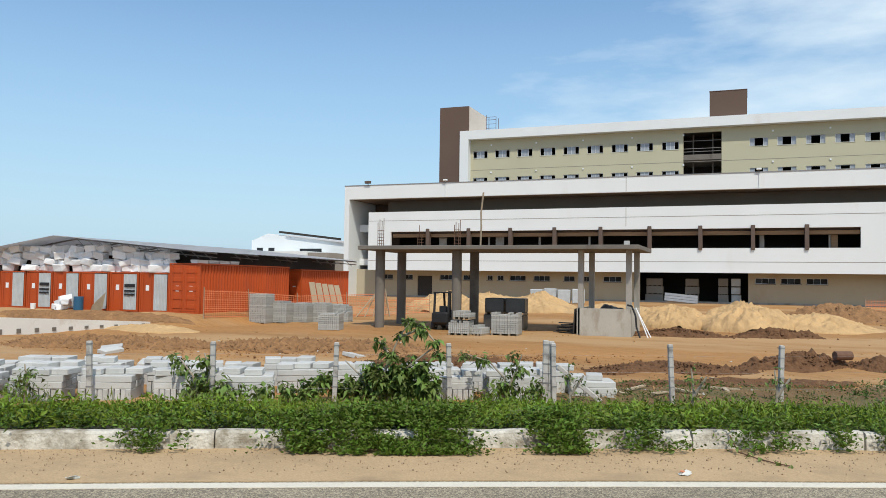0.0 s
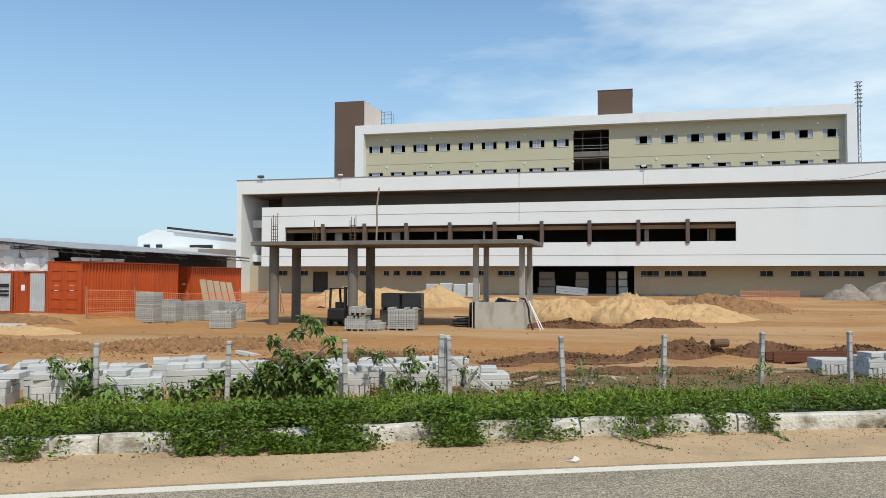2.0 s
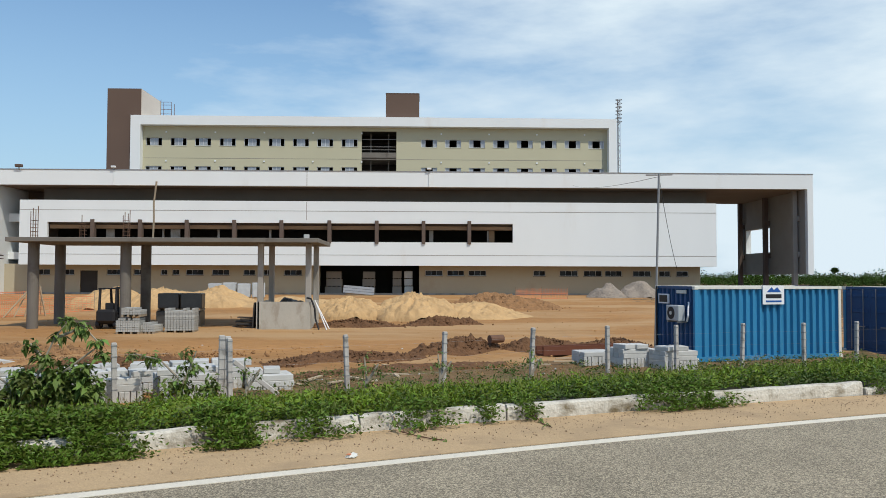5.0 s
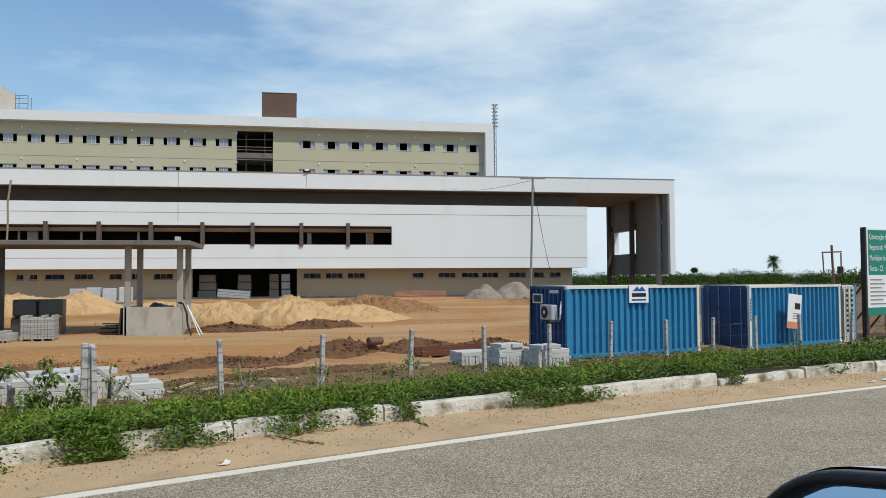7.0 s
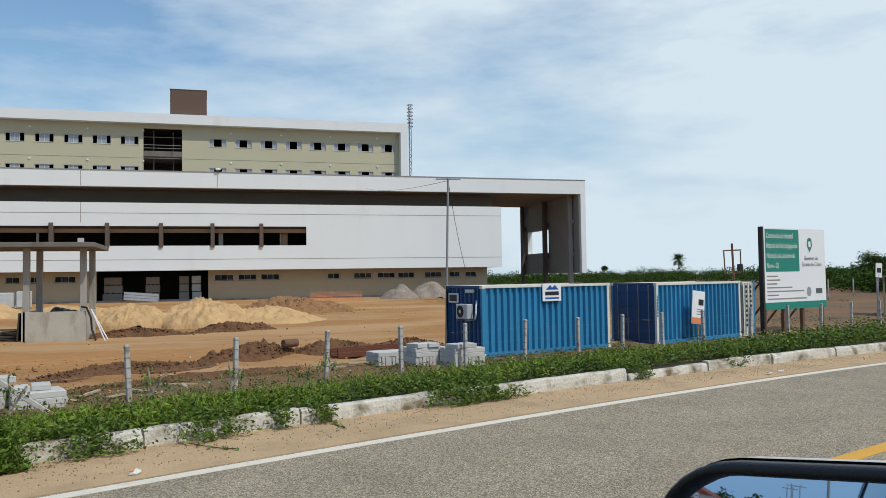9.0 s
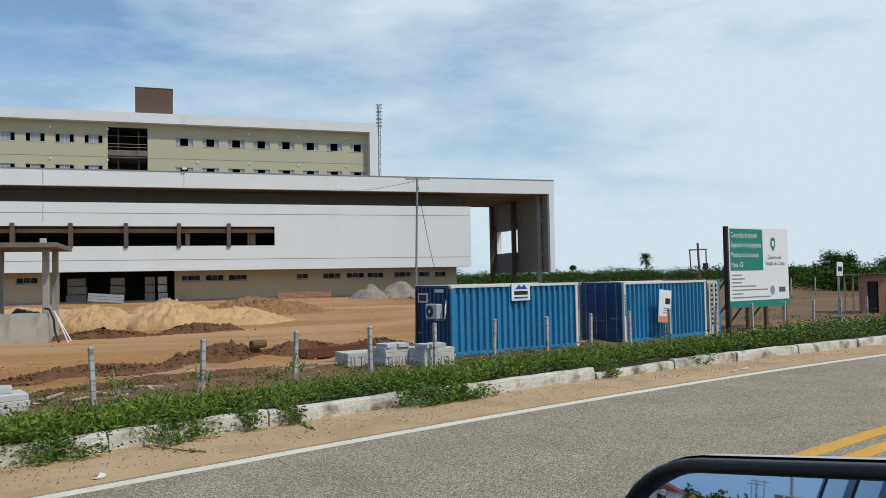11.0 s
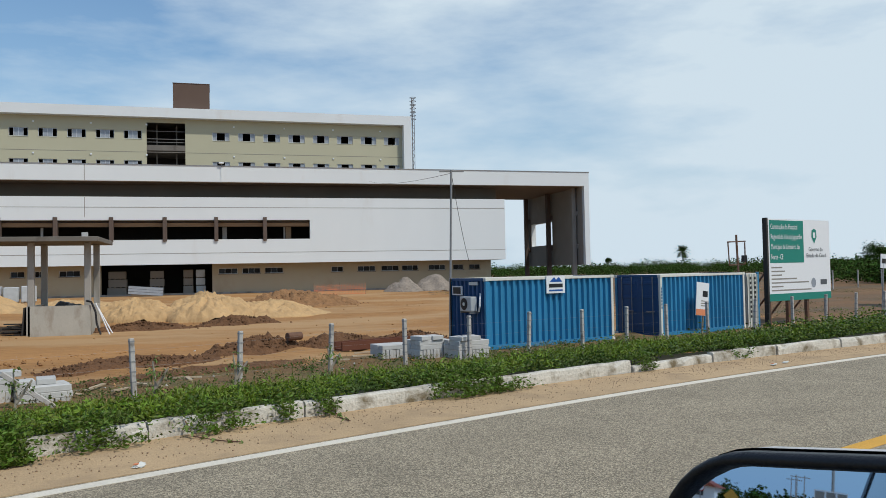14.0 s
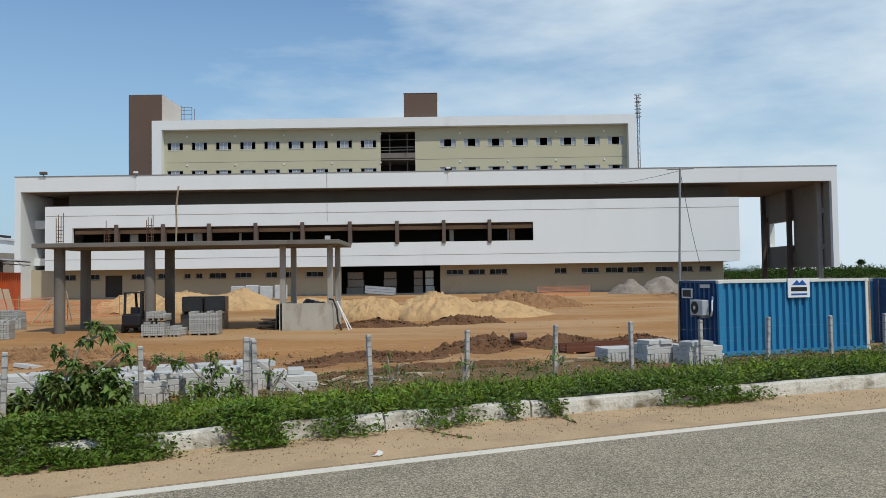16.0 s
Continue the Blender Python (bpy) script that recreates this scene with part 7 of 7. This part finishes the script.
def car():
    c = thing("car", "pale silver car with a black-rimmed door mirror, seen from its window", "car", m=pose(0, 0, 0, 0, 0, math.degrees(math.atan2(HY, HX))))
    # own axes: x ahead, y left; the mirror's top falls away outwards
    def rounded(x, y0, y1, z0, z1, r, seg=8):
        pts = []
        for a0, rr in ((0, r * 1.4), (90, r * 0.5), (180, r * 0.4), (270, r * 0.7)):
            cy = y1 - rr if a0 in (0, 270) else y0 + rr
            cz = z1 - rr if a0 < 180 else z0 + rr
            for k in range(seg + 1):
                a = radians(a0 + 90 * k / seg)
                y = cy + rr * math.cos(a)
                pts.append((x, y, cz + rr * math.sin(a) - 0.13 * (y - 0.15) * (1 if a0 < 180 else 0.3)))
        return pts
    y0, y1, z0, z1 = 0.078, 0.338, 1.165, 1.3555
    rings = [rounded(0.655, y0 + 0.014, y1 - 0.014, z0 + 0.014, z1 - 0.016, 0.046), rounded(0.600, y0 + 0.012, y1 - 0.012, z0 + 0.012, z1 - 0.014, 0.048), rounded(0.586, y0 + 0.009, y1 - 0.009, z0 + 0.009, z1 - 0.010, 0.050), rounded(0.582, y0 + 0.004, y1 - 0.004, z0 + 0.004, z1 - 0.005, 0.054),
             rounded(0.588, y0, y1, z0, z1 - 0.001, 0.058), rounded(0.600, y0, y1, z0, z1 - 0.0015, 0.058), rounded(0.604, y0 + 0.002, y1 - 0.002, z0 + 0.002, z1 - 0.003, 0.056)]
    shell = [rounded(0.6041, y0 + 0.001, y1 - 0.001, z0 + 0.001, z1 - 0.0002, 0.057), rounded(0.63, y0 + 0.003, y1 - 0.003, z0 + 0.003, z1 - 0.0032, 0.056), rounded(0.67, y0 + 0.02, y1 - 0.02, z0 + 0.02, z1 - 0.024, 0.05), rounded(0.71, y0 + 0.06, y1 - 0.06, z0 + 0.05, z1 - 0.06, 0.03)]
    bm = B()
    vr = [[bm.verts.new(p) for p in r] for r in rings]
    n = len(vr[0])
    for a, b in zip(vr, vr[1:]):
        for k in range(n):
            bm.faces.new((a[k], a[(k + 1) % n], b[(k + 1) % n], b[k]))
    hs = part("mirror_housing", bm, M_TRIM, c, "black plastic rim of the door mirror")
    bm = B()
    vr = [[bm.verts.new(p) for p in r] for r in shell]
    for a, b in zip(vr, vr[1:]):
        for k in range(n):
            bm.faces.new((a[k], a[(k + 1) % n], b[(k + 1) % n], b[k]))
    bm.faces.new(vr[-1])
    sh = part("mirror_shell", bm, M_CARPAINT, hs, "silver painted mirror shell")
    for p in sh.data.polygons:
        p.use_smooth = True
    for p in hs.data.polygons:
        p.use_smooth = True
    bm = B()
    ctr = Vector((0.618, 0.214, 1.262))
    nrm = Vector((-1.896, -0.402, 0.272)).normalized()
    ring = []
    for p in rounded(0.600, y0 + 0.0115, y1 - 0.0115, z0 + 0.0115, z1 - 0.0135, 0.048):
        q = Vector(p)
        q.x = 0.618 + (-(nrm.y * (q.y - ctr.y) + nrm.z * (q.z - ctr.z)) / nrm.x)
        ring.append(bm.verts.new(q))
    mid = bm.verts.new(ctr + Vector((0.0, 0, 0)))
    for k in range(n):
        bm.faces.new((ring[k], ring[(k + 1) % n], mid))
    bmesh.ops.recalc_face_normals(bm, faces=bm.faces)
    gl_ = part("mirror_glass", bm, m_mir, hs, "silvered mirror glass")
    boxpart("mirror_arm", (0.62, 0.69, 0.0, 0.13, 1.10, 1.18), M_TRIM, c)
    boxpart("door_panel", (-1.9, 0.75, -0.03, 0.04, 0.35, 1.13), M_CARPAINT, c, "silver painted door", bevel=0.02)
    boxpart("sill", (-1.9, 0.75, -0.09, 0.03, 0.25, 0.345), M_TRIM, c)
    # the flank above the belt leans in towards the roof
    def leaning(name, x0, x1, material, label="", proud=0.0, top=1.64):
        bm = B()
        rows = []
        for x in (x0, x1):
            base = 0.03 + max(0, -x - 0.3) * 0.0315 + proud
            rows.append([bm.verts.new((x, base + (1.45 - z) * 0.3 - t, z)) for z, t in ((1.135, 0), (top, 0), (top, 0.03), (1.135, 0.03))])
        for k in range(4):
            bm.faces.new((rows[0][k], rows[0][(k + 1) % 4], rows[1][(k + 1) % 4], rows[1][k]))
        bm.faces.new(rows[0])
        bm.faces.new(rows[1][::-1])
        bmesh.ops.recalc_face_normals(bm, faces=bm.faces)
        part(name, bm, material, c, label)
    leaning("pillar", -0.40, -0.22, M_TRIM, "black window pillar", 0.004)
    leaning("rear_window", -1.02, -0.41, m_gls, "tinted side window")
    leaning("pillar", -1.32, -1.03, M_TRIM, "black window pillar", 0.004)
    leaning("rear_window", -2.80, -1.33, m_gls, "tinted side window")
    leaning("pillar", -3.05, -2.81, M_TRIM, "black window pillar", 0.006)
    boxpart("wheel_guard", (-3.2, -1.92, -0.1, 0.15, 0.3, 1.12), M_CARPAINT, c, bevel=0.05)
    boxpart("floor_pan", (-3.2, 0.75, -1.62, -0.1, 0.25, 0.33), M_TRIM, c)
    boxpart("door_panel", (-1.9, 0.75, -1.72, -1.65, 0.35, 1.13), M_CARPAINT, c, bevel=0.02)
    boxpart("wheel_guard", (-3.2, -1.92, -1.78, -1.62, 0.3, 1.12), M_CARPAINT, c, bevel=0.05)
    boxpart("tail", (-3.34, -3.21, -1.75, 0.12, 0.35, 1.12), M_CARPAINT, c, bevel=0.05)
    boxpart("tail_window", (-3.1, -3.06, -1.5, -0.1, 1.14, 1.64), m_gls, c)
    boxpart("side_window", (-3.0, 0.3, -1.62, -1.60, 1.14, 1.64), m_gls, c)
    boxpart("bonnet", (0.78, 1.95, -1.66, -0.14, 0.62, 0.98), M_CARPAINT, c, bevel=0.08)
    boxpart("bumper", (1.96, 2.12, -1.68, -0.12, 0.28, 0.66), M_TRIM, c, bevel=0.06)
    boxpart("dashboard", (0.45, 0.77, -1.6, -0.14, 0.7, 1.02), M_TRIM, c, bevel=0.05)
    for y in (-0.14, -1.62):
        bm = B()
        tube(bm, (0.78, y, 1.0), (0.02, y, 1.665), 0.035, 8)
        part("windscreen_pillar", bm, M_CARPAINT, c)
    bm = B()
    box(bm, 0, 1.0, -1.58, -0.18, 0, 0.006, m=pose(0.78, 0, 1.0, 0, -138.8, 0))
    part("windscreen", bm, m_gls, c, "dark windscreen glass")
    for x in (-2.5, 1.3):
        bm = B()
        tube(bm, (x, -1.7, 0.32), (x, -1.5, 0.32), 0.32, 24)
        part("wheel", bm, M_TRIM, c)
        bm = B()
        tube(bm, (x, -0.26, 0.32), (x, -0.06 if x > 0 else 0.155, 0.32), 0.32, 24)
        w = part("wheel", bm, M_TRIM, c)
        bm = B()
        tube(bm, (x, -0.09, 0.32), (x, -0.05 if x > 0 else 0.165, 0.32), 0.2, 18)
        part("rim", bm, M_STEEL, w)
    boxpart("roof", (-3.1, 0.0, -1.66, -0.02, 1.665, 1.70), M_CARPAINT, c, bevel=0.01)


car()
